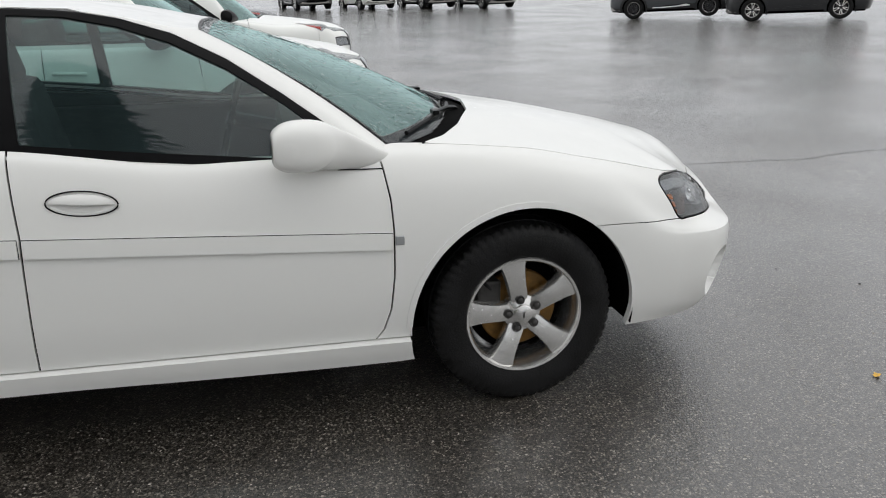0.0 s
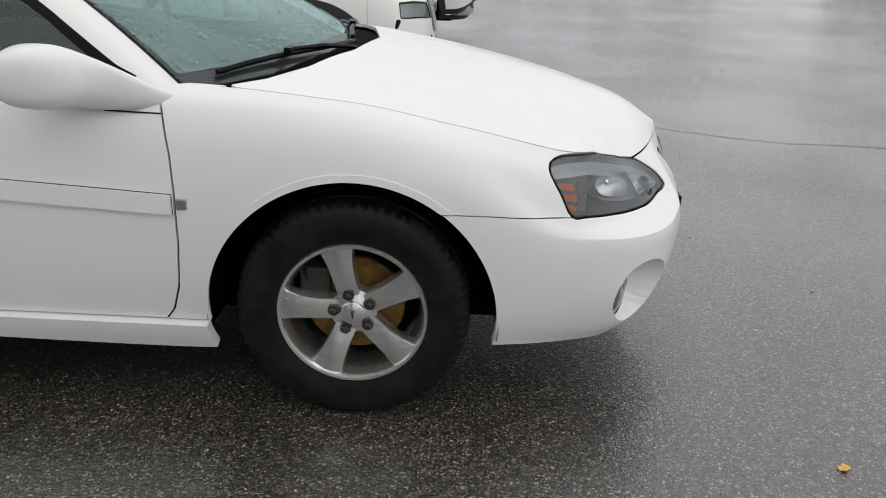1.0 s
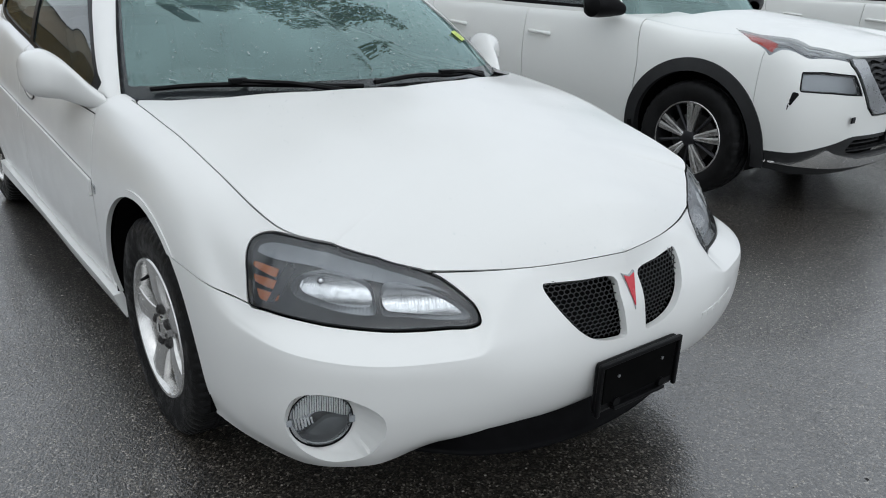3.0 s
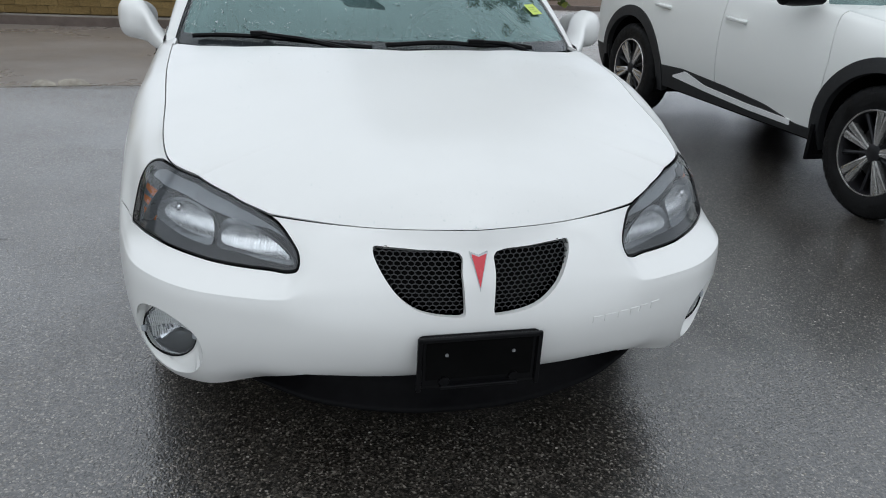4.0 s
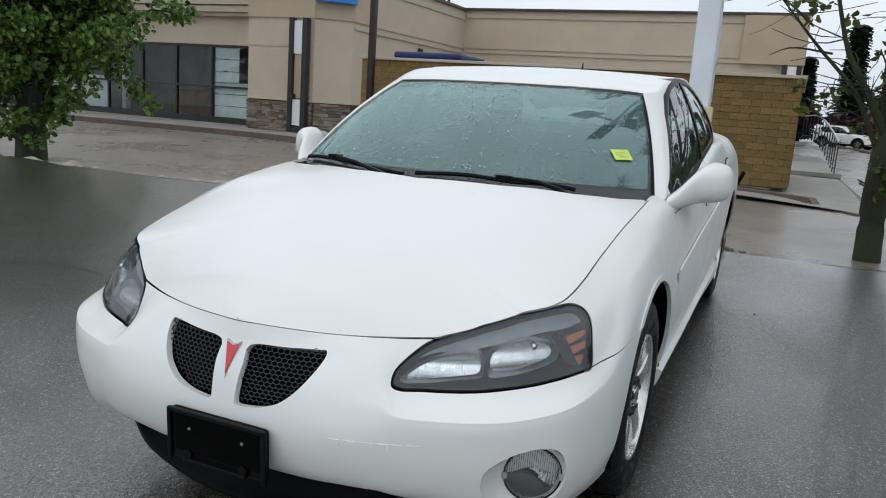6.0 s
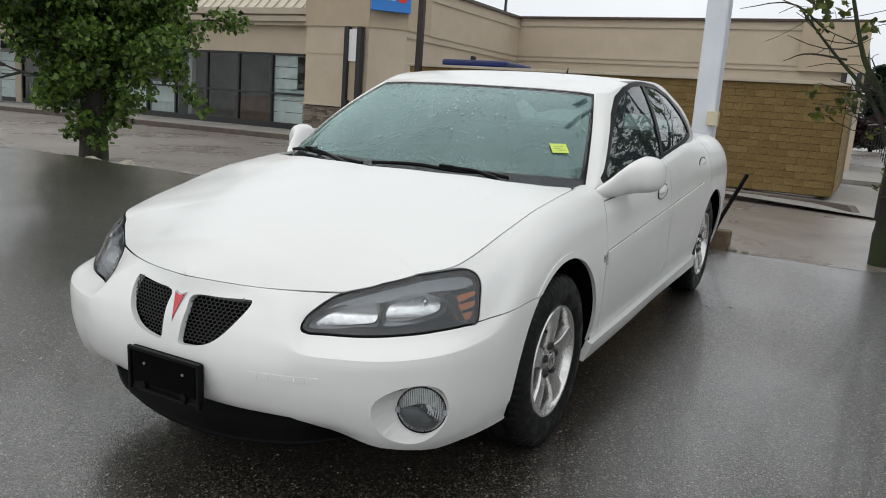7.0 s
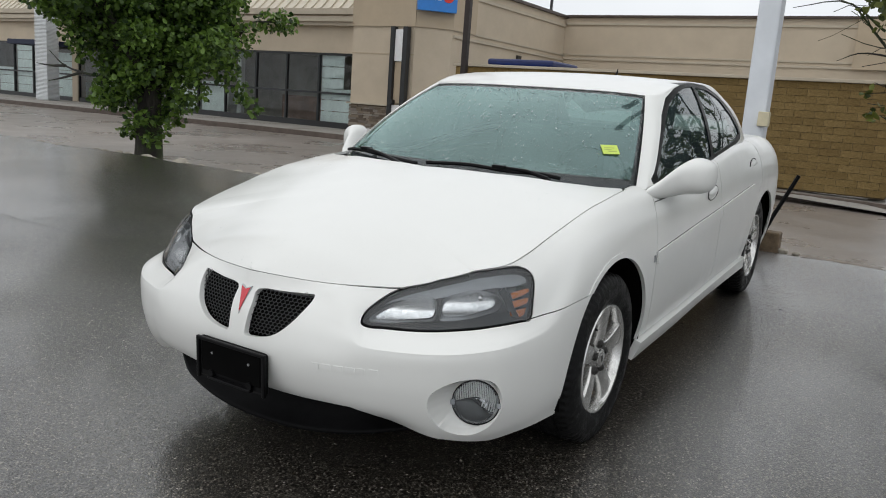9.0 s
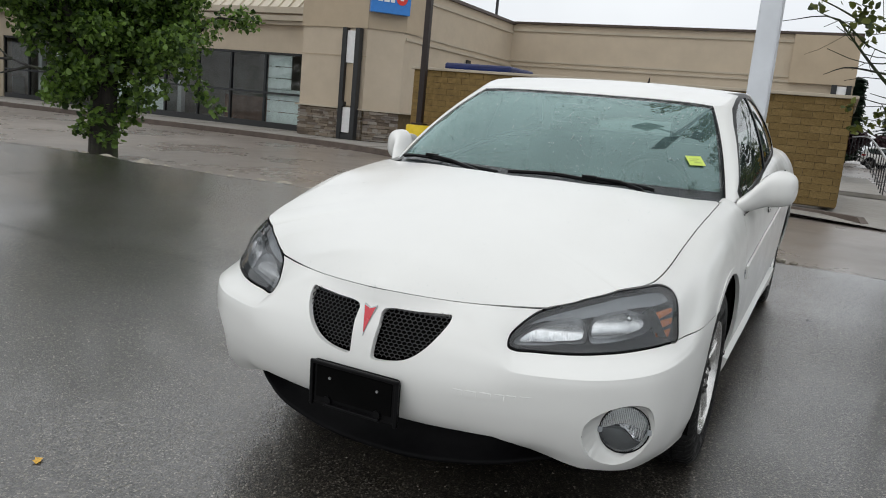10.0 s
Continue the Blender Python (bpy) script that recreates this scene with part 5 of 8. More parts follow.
# ---------- sport utility vehicles ----------
def machined_wheel(parent, tyre_r, rim_r, width, bright, spokes=5, turn=0.0, dark=None, spread=0.19):
    dark = dark or DARKALLOY
    bm = bmesh.new()
    revolve(bm, [(rim_r, 0.096), (rim_r - 0.003, 0.102), (rim_r - 0.008, 0.101), (rim_r - 0.014, 0.085), (rim_r - 0.024, 0.05), (rim_r - 0.03, -0.1)], 56)
    wheel = part("wheel", bm, dark, parent, "two-tone alloy wheel with paired spokes", True)
    bm = bmesh.new()
    revolve(bm, [(rim_r - 0.001, 0.1015), (rim_r - 0.004, 0.1045), (rim_r - 0.011, 0.1035), (rim_r - 0.012, 0.1005)], 56)
    part("rim_edge", bm, ALLOY, wheel, "bright machined rim edge", True)
    for i in range(spokes):
        for dlt in (-spread, spread):
            a = turn + 2 * math.pi * i / spokes + dlt
            bm = bmesh.new()
            spoke(bm, a, [(0.035, 0.011, 0.082), (0.10, 0.015, 0.090), (0.17, 0.021, 0.094), (rim_r - 0.01, 0.026, 0.095)], 0.03)
            part("spoke", bm, bright if bright else dark, wheel, smooth=True)
        a = turn + 2 * math.pi * (i + 0.5) / spokes
        bm = bmesh.new()
        spoke(bm, a, [(0.035, 0.008, 0.066), (0.12, 0.009, 0.070), (rim_r - 0.014, 0.014, 0.076)], 0.02)
        part("spoke", bm, dark, wheel, smooth=True)
    bm = bmesh.new()
    revolve(bm, [(0.055, 0.05), (0.052, 0.082), (0.03, 0.092), (0.0006, 0.093)], 24)
    part("hub_cap", bm, dark, wheel, smooth=True)
    part("tyre", tyre_mesh(tyre_r, width, rim_r, 40), RUBBER, wheel, "black rubber tyre", True)
    bm = bmesh.new()
    revolve(bm, [(0.03, 0.02), (0.16, 0.02), (0.16, 0.0)], 32)
    part("brake_disc", bm, IRON, wheel, smooth=True)
    bm = bmesh.new()
    revolve(bm, [(0.02, -0.02), (rim_r - 0.025, -0.03)], 32)
    part("brake_shield", bm, UNDER, wheel)
    return wheel


def build_suv(m, colour, label, bright, group="parked vehicles", fine=1.0, clad=True, spread=0.19):
    """Nose towards +x, the front axle over the origin."""
    car = thing("sport_utility_vehicle", label, "car", m, group)
    out = Outline([(0.915, 0), (0.895, 0.40), (0.825, 0.66), (0.69, 0.81), (0.50, 0.875), (0.25, 0.895), (0, 0.90), (-0.7, 0.90), (-1.4, 0.90), (-2.2, 0.905), (-2.706, 0.91), (-3.15, 0.885), (-3.50, 0.79), (-3.64, 0.50), (-3.68, 0)])
    f_front = [(0.24, -0.10), (0.34, -0.03), (0.46, 0), (0.58, 0), (0.70, -0.004), (0.80, -0.012), (0.89, -0.028), (0.945, -0.065), (0.975, -0.13)]
    f_corner = [(0.25, -0.10), (0.35, -0.04), (0.46, -0.012), (0.58, 0), (0.70, -0.004), (0.80, -0.018), (0.89, -0.050), (0.945, -0.10), (0.98, -0.18)]
    f_side = [(0.27, -0.08), (0.37, -0.04), (0.48, -0.018), (0.60, -0.004), (0.72, 0), (0.84, -0.006), (0.94, -0.026), (1.00, -0.07), (1.03, -0.14)]
    f_door = [(0.27, -0.08), (0.36, -0.055), (0.46, -0.035), (0.58, -0.012), (0.72, 0), (0.86, -0.002), (0.98, -0.015), (1.06, -0.035), (1.09, -0.07)]
    f_rear = [(0.28, -0.08), (0.38, -0.04), (0.50, -0.012), (0.62, 0), (0.74, 0), (0.86, -0.006), (0.98, -0.022), (1.08, -0.05), (1.12, -0.09)]
    sec = [f_front, f_front, f_corner, f_corner, f_side, f_side, f_side, f_door, f_door, f_door, f_rear, f_rear, f_rear, f_rear, f_rear]
    spine = [0.785, 0.66, 0.5, 0.38, 0.25, 0.1, -0.1, -0.6, -1.3, -2.1, -2.6, -2.9, -3.2, -3.4, -3.5]

    def top(x, y):
        return through_points([-4, -2, -0.6, -0.2, 0.2, 0.5, 0.7, 0.8, 1.0], [1.15, 1.15, 1.155, 1.14, 1.10, 1.055, 1.015, 0.975, 0.85], x) - 0.035 * (np.abs(y) / 0.75) ** 2

    cols = np.concatenate([np.linspace(0, 1.6, int(110 * fine), endpoint=False), np.linspace(1.6, out.length, int(130 * fine))])
    full = body_shell(out, sec, spine, top, cols, int(60 * fine), int(26 * fine))

    def keep(sh, *fns):
        for fn in fns:
            sh = cut(sh, fn(*[sh[0][:, k] for k in range(5)]))
        return sh

    R0, R1, zc = 0.405, 0.500, 0.372
    arch = lambda cx, r: (lambda x, y, z, s, v: np.hypot(x - cx, z - zc) - r)
    in_hood = lambda x, y, z, s, v: np.minimum((v - 1) * 1.5, x - np.interp(y, [0, 0.5, 0.8], [-0.22, -0.32, -0.50]))
    cabin = [(-0.45, -0.1), (-0.45, 0.6), (-0.62, 0.78), (-0.9, 0.81), (-3.0, 0.80), (-3.35, 0.7), (-3.5, 0.5), (-3.5, -0.1)]
    outc = lambda x, y, z, s, v: -inside(np.stack([x, y], 1), cabin)
    S = out.s_of
    lamp = [(0.09, 0.635), (0.29, 0.70), (0.45, 0.685), (0.58, 0.60), (0.70, 0.55), (0.845, 0.455), (0.825, 0.525), (0.654, 0.725), (0.455, 0.856), (0.30, 0.81)]
    in_l = lambda x, y, z, s, v: np.where((x > 0) & (z > 0.8), inside(np.stack([x, y], 1), lamp), -0.3)
    drl = [(S(0.86, 0.56), 0.856), (S(0.76, 0.75), 0.872), (S(0.65, 0.83), 0.866), (S(0.655, 0.83), 0.755), (S(0.80, 0.71), 0.752), (S(0.885, 0.49), 0.735)]
    in_d = lambda x, y, z, s, v: np.where(x > 0.2, inside(np.stack([s, z], 1), drl), -0.3)
    grl = [(-0.24, 0.685), (0.24, 0.685), (0.32, 0.745), (0.44, 0.87), (0.46, 0.945), (-0.46, 0.945), (-0.44, 0.87), (-0.32, 0.745)]
    vee = [(-0.36, 0.612), (0.36, 0.612), (0.42, 0.66), (0.505, 0.79), (0.57, 0.91), (0.55, 0.952), (-0.55, 0.952), (-0.57, 0.91), (-0.505, 0.79), (-0.42, 0.66)]
    in_v = lambda x, y, z, s, v: np.where(x > 0.6, inside(np.stack([y, z], 1), vee), -0.3)
    in_g = lambda x, y, z, s, v: np.where(x > 0.6, inside(np.stack([y, z], 1), grl), -0.3)
    low = lambda x, y, z, s, v: np.where(x > 0.40, np.interp(y, [0, 0.5, 0.55, 0.70, 0.80, 0.9], [0.50, 0.50, 0.493, 0.436, 0.395, 0.375]) - z, -0.3)
    mouth = [(-0.50, 0.39), (-0.40, 0.372), (0.40, 0.372), (0.50, 0.39), (0.53, 0.415), (0.49, 0.475), (-0.49, 0.475), (-0.53, 0.415)]
    in_m = lambda x, y, z, s, v: np.where(x > 0.6, inside(np.stack([y, z], 1), mouth), -0.3)
    gap = 0.003
    x_d1 = lambda z: np.interp(z, [0.3, 0.5, 0.8, 1.1], [-0.50, -0.46, -0.435, -0.47])
    x_d2 = lambda z: 0 * z - 1.50
    x_d3 = lambda z: np.interp(z, [0.3, 0.5, 0.75, 0.9, 1.1], [-2.26, -2.28, -2.42, -2.58, -2.62])
    sill = 0.395
    body_lo = lambda x, y, z, s, v: z - np.interp(x, [-2.5, -1.9, -1.36, -0.95, -0.65, -0.4], [0.46, 0.490, 0.463, 0.432, 0.375, 0.375])
    nose = keep(full, lambda x, *a: x - 0.42, lambda *a: -low(*a), lambda *a: -in_l(*a) - 0.002, lambda *a: -in_d(*a), lambda *a: -in_g(*a), lambda x, y, z, s, v: 1.0 - v, lambda *a: -in_v(*a) - 0.002, arch(0, R1))
    panel("front_bumper", nose, colour, car, both=True, depth=0.02)
    panel("hood", keep(full, in_hood, lambda *a: -in_l(*a) - 0.003), colour, car, both=True, depth=0.015)
    fend = keep(full, lambda x, *a: 0.417 - x, lambda *a: -in_l(*a) - 0.002, lambda x, y, z, s, v: x - x_d1(z) - gap, arch(0, R1), lambda *a: -in_hood(*a) - gap, outc, lambda x, y, z, s, v: y - 0.5, body_lo)
    d1 = keep(full, lambda x, y, z, s, v: x_d1(z) - x - gap, lambda x, y, z, s, v: x - x_d2(z) - gap, outc, body_lo, lambda x, y, z, s, v: y - 0.5)
    d2 = keep(full, lambda x, y, z, s, v: x_d2(z) - x - gap, lambda x, y, z, s, v: x - x_d3(z) - gap, outc, body_lo, arch(-2.706, R1), lambda x, y, z, s, v: y - 0.5)
    qt = keep(full, lambda x, y, z, s, v: x_d3(z) - x - gap, outc, arch(-2.706, R1), lambda x, y, z, s, v: y - 0.4, lambda x, y, z, s, v: z - 0.36 - 0.14 * (x < -3.1))
    tail = keep(full, lambda x, y, z, s, v: -3.0 - x, lambda x, y, z, s, v: 0.42 - y, outc, lambda x, y, z, s, v: z - 0.5)
    rearlow = keep(full, lambda x, y, z, s, v: -2.95 - x, lambda x, y, z, s, v: 0.5 - z, arch(-2.706, R0))
    trims = GREYTRIM if clad else colour
    panel("tailgate", tail, colour, car, both=True)
    panel("rear_cladding", rearlow, trims, car, both=True, label="dark grey plastic cladding")
    chin = keep(full, low, lambda x, y, z, s, v: z - 0.25, arch(0, R1), lambda *a: -in_m(*a))
    panel("lower_bumper", chin, trims, car, both=True, depth=0.02, offset=-0.004, label="dark grey lower bumper")
    skid = keep(full, lambda x, y, z, s, v: x - 0.5, lambda x, y, z, s, v: np.interp(y, [0, 0.43, 0.61, 0.67, 0.78], [0.352, 0.362, 0.40, 0.43, 0.325]) - z, lambda x, y, z, s, v: z - np.interp(y, [0, 0.6, 0.8], [0.295, 0.31, 0.325]))
    panel("lower_intake", keep(full, in_m), UNDER, car, both=True, depth=0, offset=-0.05, label="black lower intake")
    for zs in (0.395, 0.42, 0.445):
        panel("intake_slat", keep(full, in_m, lambda x, y, z, s, v: 0.006 - np.abs(z - zs)), GREYTRIM, car, both=True, depth=0.015, offset=-0.02)
    panel("skid_strip", skid, ALLOY, car, both=True, depth=0.02, offset=0.018, label="silver skid strip")
    panel("grille", keep(full, in_g), TRIM, car, both=True, depth=0, offset=-0.03, label="black slatted grille")
    for zs in np.arange(0.715, 0.945, 0.038):
        strip = keep(full, in_g, lambda x, y, z, s, v: 0.009 - np.abs(z - zs - 0.008 * np.sin(y * 40)))
        panel("grille_slat", strip, GREYTRIM, car, both=True, depth=0.012, offset=-0.012)
    panel("surround_edge", keep(full, in_v, lambda *a: -in_g(*a)), TRIM, car, both=True, depth=0.0, offset=-0.012)
    vband = keep(full, lambda *a: in_v(*a) - 0.012, lambda *a: -in_g(*a) - 0.004, lambda x, y, z, s, v: 0.935 - z)
    panel("grille_surround", vband, SATIN, car, both=True, depth=0.015, offset=0.010, label="satin chrome grille surround")
    bm = bmesh.new()
    tube(bm, [(0.895, 0, 0.81), (0.925, 0, 0.81)], [0.072, 0.068], 28)
    part("round_emblem", bm, SATIN, car, "plain round dark emblem", True)
    for flip in (False, True):
        sgn = -1 if flip else 1
        panel("front_fender", fend, colour, car, mirror=flip)
        doors = [panel("front_door", d1, colour, car, mirror=flip), panel("rear_door", d2, colour, car, mirror=flip)]
        panel("quarter_panel", qt, colour, car, mirror=flip)
        for door, hx in zip(doors, (-1.33, -2.25)):
            bm = bmesh.new()
            tube(bm, [(hx - 0.11, sgn * 0.895, 0.925), (hx - 0.08, sgn * 0.925, 0.928), (hx + 0.07, sgn * 0.925, 0.922), (hx + 0.10, sgn * 0.895, 0.918)], 0.014, 8)
            part("door_handle", bm, colour, door, smooth=True)
        for cx in (0.0, -2.706):
            ringc = keep(full, lambda x, y, z, s, v: R1 + 0.008 - np.hypot(x - cx, z - zc), arch(cx, R0 + 0.022), lambda x, y, z, s, v: z - 0.27)
            panel("arch_cladding", ringc, trims, car, mirror=flip, depth=0.05, offset=0.012, label="dark grey wheel arch cladding")
            bm = bmesh.new()
            rings = []
            for r, y in ((R0 + 0.035, 0.87), (R0 + 0.035, 0.60), (0.05, 0.58)):
                rings.append([bm.verts.new((cx + r * math.cos(a), sgn * y, zc + r * math.sin(a))) for a in np.linspace(-0.3, math.pi + 0.3, 28)])
            for r0, r1 in zip(rings, rings[1:]):
                for k in range(27):
                    bm.faces.new((r0[k], r0[k + 1], r1[k + 1], r1[k]))
            part("wheel_liner", bm, UNDER, car, smooth=True)
        sl = keep(full, lambda *a: 0.004 - body_lo(*a), lambda x, *a: -0.35 - x, lambda x, *a: x + 2.36, lambda x, y, z, s, v: z - 0.315, arch(0, R0 + 0.04), arch(-2.706, R0 + 0.04))
        panel("sill_cladding", sl, trims, car, mirror=flip, depth=0.03, offset=0.006, label="dark grey sill cladding")
        st = keep(full, lambda x, y, z, s, v: np.interp(x, [-2.03, -1.86, -1.61, -1.13, -0.69], [0.428, 0.484, 0.426, 0.402, 0.394]) - z, lambda x, y, z, s, v: z - np.interp(x, [-2.03, -1.6, -1.1, -0.69], [0.414, 0.385, 0.362, 0.358]), lambda x, *a: -0.69 - x, lambda x, *a: x + 2.03)
        # chrome here would mirror dark ground; white paints the bright reflection instead
        panel("sill_strip", st, SIGNWHITE if clad else trims, car, mirror=flip, depth=0.01, offset=0.012, label="sill strip, white in place of chrome's bright reflection")
        ln = panel("headlamp", keep(full, in_l), LENS, car, mirror=flip, depth=0.0, offset=0.0, label="slim clear headlamp")
        ln.visible_shadow = False
        panel("lamp_body", keep(full, in_l), LAMPGREY, ln, mirror=flip, depth=0, offset=-0.018, label="grey lamp interior")
        mk = keep(full, lambda *a: in_l(*a) - 0.008, lambda x, y, z, s, v: 0.46 - x, lambda x, y, z, s, v: y - np.interp(x, [0.1, 0.3, 0.46], [0.60, 0.715, 0.79]))
        panel("side_marker", mk, REDLENS, ln, mirror=flip, depth=0, offset=-0.010, label="orange-red side marker")
        bar = keep(full, lambda *a: in_l(*a) - 0.022, lambda x, y, z, s, v: x - 0.36)
        panel("lamp_reflector", bar, REFLECT, ln, mirror=flip, depth=0, offset=-0.013)
        dl = panel("driving_lamp", keep(full, in_d), LENS, car, mirror=flip, depth=0.0, offset=-0.004, label="clear lower lamp in a dark surround")
        dl.visible_shadow = False
        panel("lamp_body", keep(full, in_d), LAMPDARK, dl, mirror=flip, depth=0, offset=-0.03)
        panel("lamp_reflector", keep(full, lambda *a: in_d(*a) - 0.013), LAMPMID, dl, mirror=flip, depth=0, offset=-0.02)
        panel("lamp_border", keep(full, in_d, lambda *a: 0.008 - in_d(*a)), TRIM, dl, mirror=flip, depth=0.02, offset=0.001)
        panel("lamp_fin", keep(full, lambda x, y, z, s, v: np.where(x > 0.4, inside(np.stack([s, z], 1), [(S(0.665, 0.825), 0.752), (S(0.625, 0.845), 0.752), (S(0.60, 0.852), 0.628)]), -0.3)), TRIM, car, mirror=flip, depth=0.0, offset=0.002)
        bm = bmesh.new()
        box(bm, 0.875, 0.885, sgn * 0.565 - 0.022, sgn * 0.565 + 0.022, 0.585, 0.62, 0.003)
        part("tow_eye_cover", bm, TRIM, car)
        for fx in (-0.46, -3.14):
            bm = bmesh.new()
            box(bm, fx - 0.012, fx + 0.012, sgn * 0.78 - 0.11, sgn * 0.78 + 0.11, 0.20, 0.42, 0.006)
            part("mud_flap", bm, TRIM, car, "black mud flap")
        panel("tail_lamp", keep(full, lambda x, y, z, s, v: -3.12 - x, lambda x, y, z, s, v: z - 0.93 - 0.05 * (x + 3.6), lambda x, y, z, s, v: 1.075 - z, lambda x, y, z, s, v: y - 0.45), REDLENS, car, mirror=flip, depth=0.01, offset=0.008, label="red tail lamp")
        bm = bmesh.new()
        ring_pts = [(0.87, -0.64, 1.13, 0.05, 0.04), (0.93, -0.70, 1.15, 0.09, 0.075), (1.0, -0.72, 1.155, 0.09, 0.085), (1.06, -0.735, 1.15, 0.075, 0.075), (1.085, -0.745, 1.148, 0.03, 0.03)]
        rings = []
        for y, cx, cz, rx, rz in ring_pts:
            rings.append([bm.verts.new((max(cx + rx * math.cos(a), -0.80), sgn * y, cz + rz * math.sin(a))) for a in np.linspace(0, 2 * math.pi, 20, endpoint=False)])
        for r0, r1 in zip(rings, rings[1:]):
            for k in range(20):
                bm.faces.new((r0[k], r0[(k + 1) % 20], r1[(k + 1) % 20], r1[k]))
        bm.faces.new(rings[-1])
        part("door_mirror", bm, TRIM if clad else colour, car, "black door mirror", True)
        w = None
        for cx in (0.0, -2.706):
            w = machined_wheel(car, 0.368, 0.242, 0.225, bright, turn=0.4 if cx == 0 else 0.9, spread=spread)
            w.matrix_basis = pose(cx, sgn * 0.775, 0.367, 0, 0, 0 if sgn > 0 else 180)
    boxed("floor_pan", (-3.45, 0.6, -0.58, 0.58, 0.22, 0.32), UNDER, car, 0.02)
    boxed("engine_bay", (-0.4, 0.72, -0.55, 0.55, 0.32, 0.84), UNDER, car, 0.02)
    boxed("number_plate", (0.885, 0.925, -0.15, 0.15, 0.44, 0.54), TRIM, car, 0.005, None, "empty black plate holder")
    # upper body
    base = [(-0.30, 0, 1.10), (-0.36, 0.40, 1.095), (-0.50, 0.66, 1.085), (-0.66, 0.79, 1.08), (-0.76, 0.825, 1.08), (-1.2, 0.835, 1.08), (-1.8, 0.835, 1.085), (-2.5, 0.83, 1.09), (-2.95, 0.82, 1.10), (-3.3, 0.76, 1.10), (-3.52, 0.60, 1.10), (-3.60, 0.3, 1.10), (-3.62, 0, 1.10)]
    rail = [(-1.05, 0, 1.575), (-1.05, 0.34, 1.572), (-1.04, 0.52, 1.565), (-1.03, 0.62, 1.555), (-1.12, 0.665, 1.565), (-1.4, 0.675, 1.61), (-1.8, 0.675, 1.635), (-2.4, 0.67, 1.63), (-2.85, 0.66, 1.60), (-3.1, 0.63, 1.575), (-3.22, 0.54, 1.565), (-3.25, 0.3, 1.575), (-3.26, 0, 1.58)]
    bul = [0.05, 0.05, 0.045, 0.03, 0.03, 0.03, 0.03, 0.03, 0.03, 0.03, 0.03, 0.03, 0.03]
    spn = [-1.05, -1.1, -1.2, -1.32, -1.45, -1.6, -1.85, -2.3, -2.7, -2.95, -3.1, -3.2, -3.26]
    roof = lambda x, y: through_points([-4, -3.26, -2.6, -1.9, -1.4, -1.05, -0.5], [1.4, 1.58, 1.665, 1.685, 1.655, 1.575, 1.35], x) - 0.025 * (np.abs(y) / 0.65) ** 2
    up = cabin_shell(base, rail, bul, spn, roof, int(150 * fine), int(36 * fine), int(20 * fine), 2.5)
    ws = lambda x, y, z, s, v: np.minimum(2.96 - s, np.minimum(0.98 - v, v + 0.05)) * 0.35
    tp = [(-0.80, 1.115), (-0.98, 1.25), (-1.22, 1.43), (-1.45, 1.535), (-1.8, 1.575), (-2.5, 1.57), (-2.9, 1.53), (-3.05, 1.44), (-2.95, 1.26), (-2.75, 1.15), (-1.8, 1.115)]
    g1 = [(-0.90, 1.135), (-1.02, 1.24), (-1.24, 1.405), (-1.46, 1.51), (-1.58, 1.53), (-1.62, 1.14)]
    g2 = [(-1.70, 1.545), (-2.38, 1.545), (-2.45, 1.16), (-1.72, 1.142)]
    g3 = [(-2.44, 1.543), (-2.85, 1.51), (-2.98, 1.43), (-2.89, 1.28), (-2.70, 1.18), (-2.51, 1.165)]
    side = lambda poly: (lambda x, y, z, s, v: np.where((s > 3.2) & (s < 10.2) & (v < 1.3), inside(np.stack([x, z], 1), poly), -0.3))
    rw = lambda x, y, z, s, v: np.minimum(s - 10.4, np.minimum(0.93 - v, v - 0.12)) * 0.3
    panel("roof", keep(up, lambda *a: -ws(*a), lambda *a: -side(tp)(*a), lambda *a: -rw(*a)), colour, car, both=True, depth=0.02)
    panel("windscreen", keep(up, ws), WSGLASS, car, both=True, depth=0, offset=-0.004).visible_shadow = False
    panel("rear_window", keep(up, rw), SIDEGLASS, car, both=True, depth=0, offset=-0.004).visible_shadow = False
    tr = keep(up, side(tp), lambda *a: -side(g1)(*a), lambda *a: -side(g2)(*a), lambda *a: -side(g3)(*a))
    for flip in (False, True):
        panel("window_trim", tr, TRIM, car, mirror=flip, depth=0.015, offset=-0.002)
        for g in (g1, g2, g3):
            panel("side_window", keep(up, side(g)), SIDEGLASS, car, mirror=flip, depth=0, offset=-0.008).visible_shadow = False
        sgn = -1 if flip else 1
        bm = bmesh.new()
        tube(bm, [(-1.35, sgn * 0.60, 1.63), (-1.5, sgn * 0.61, 1.68), (-2.7, sgn * 0.60, 1.675), (-2.9, sgn * 0.59, 1.63)], 0.016, 8)
        part("roof_rail", bm, SATIN, car, "satin roof rail", True)
    boxed("dashboard", (-0.95, -0.45, -0.7, 0.7, 0.75, 1.06), DASHM, car, 0.06)
    for y in (-0.38, 0.38):
        boxed("front_seat", (-1.75, -1.55, y - 0.25, y + 0.25, 0.55, 1.25), SEATM, car, 0.06)
        boxed("head_restraint", (-1.76, -1.66, y - 0.12, y + 0.12, 1.26, 1.45), SEATM, car, 0.04)
    boxed("rear_seat", (-2.7, -2.45, -0.65, 0.65, 0.55, 1.30), SEATM, car, 0.06)
    return car


build_suv(SLOPE @ pose(-0.85, 3.66, 0, 0, 0, 3.2), PEARL, "pearl white sport utility vehicle with grey cladding, parked beside the sedan", ALLOY, spread=0.135)
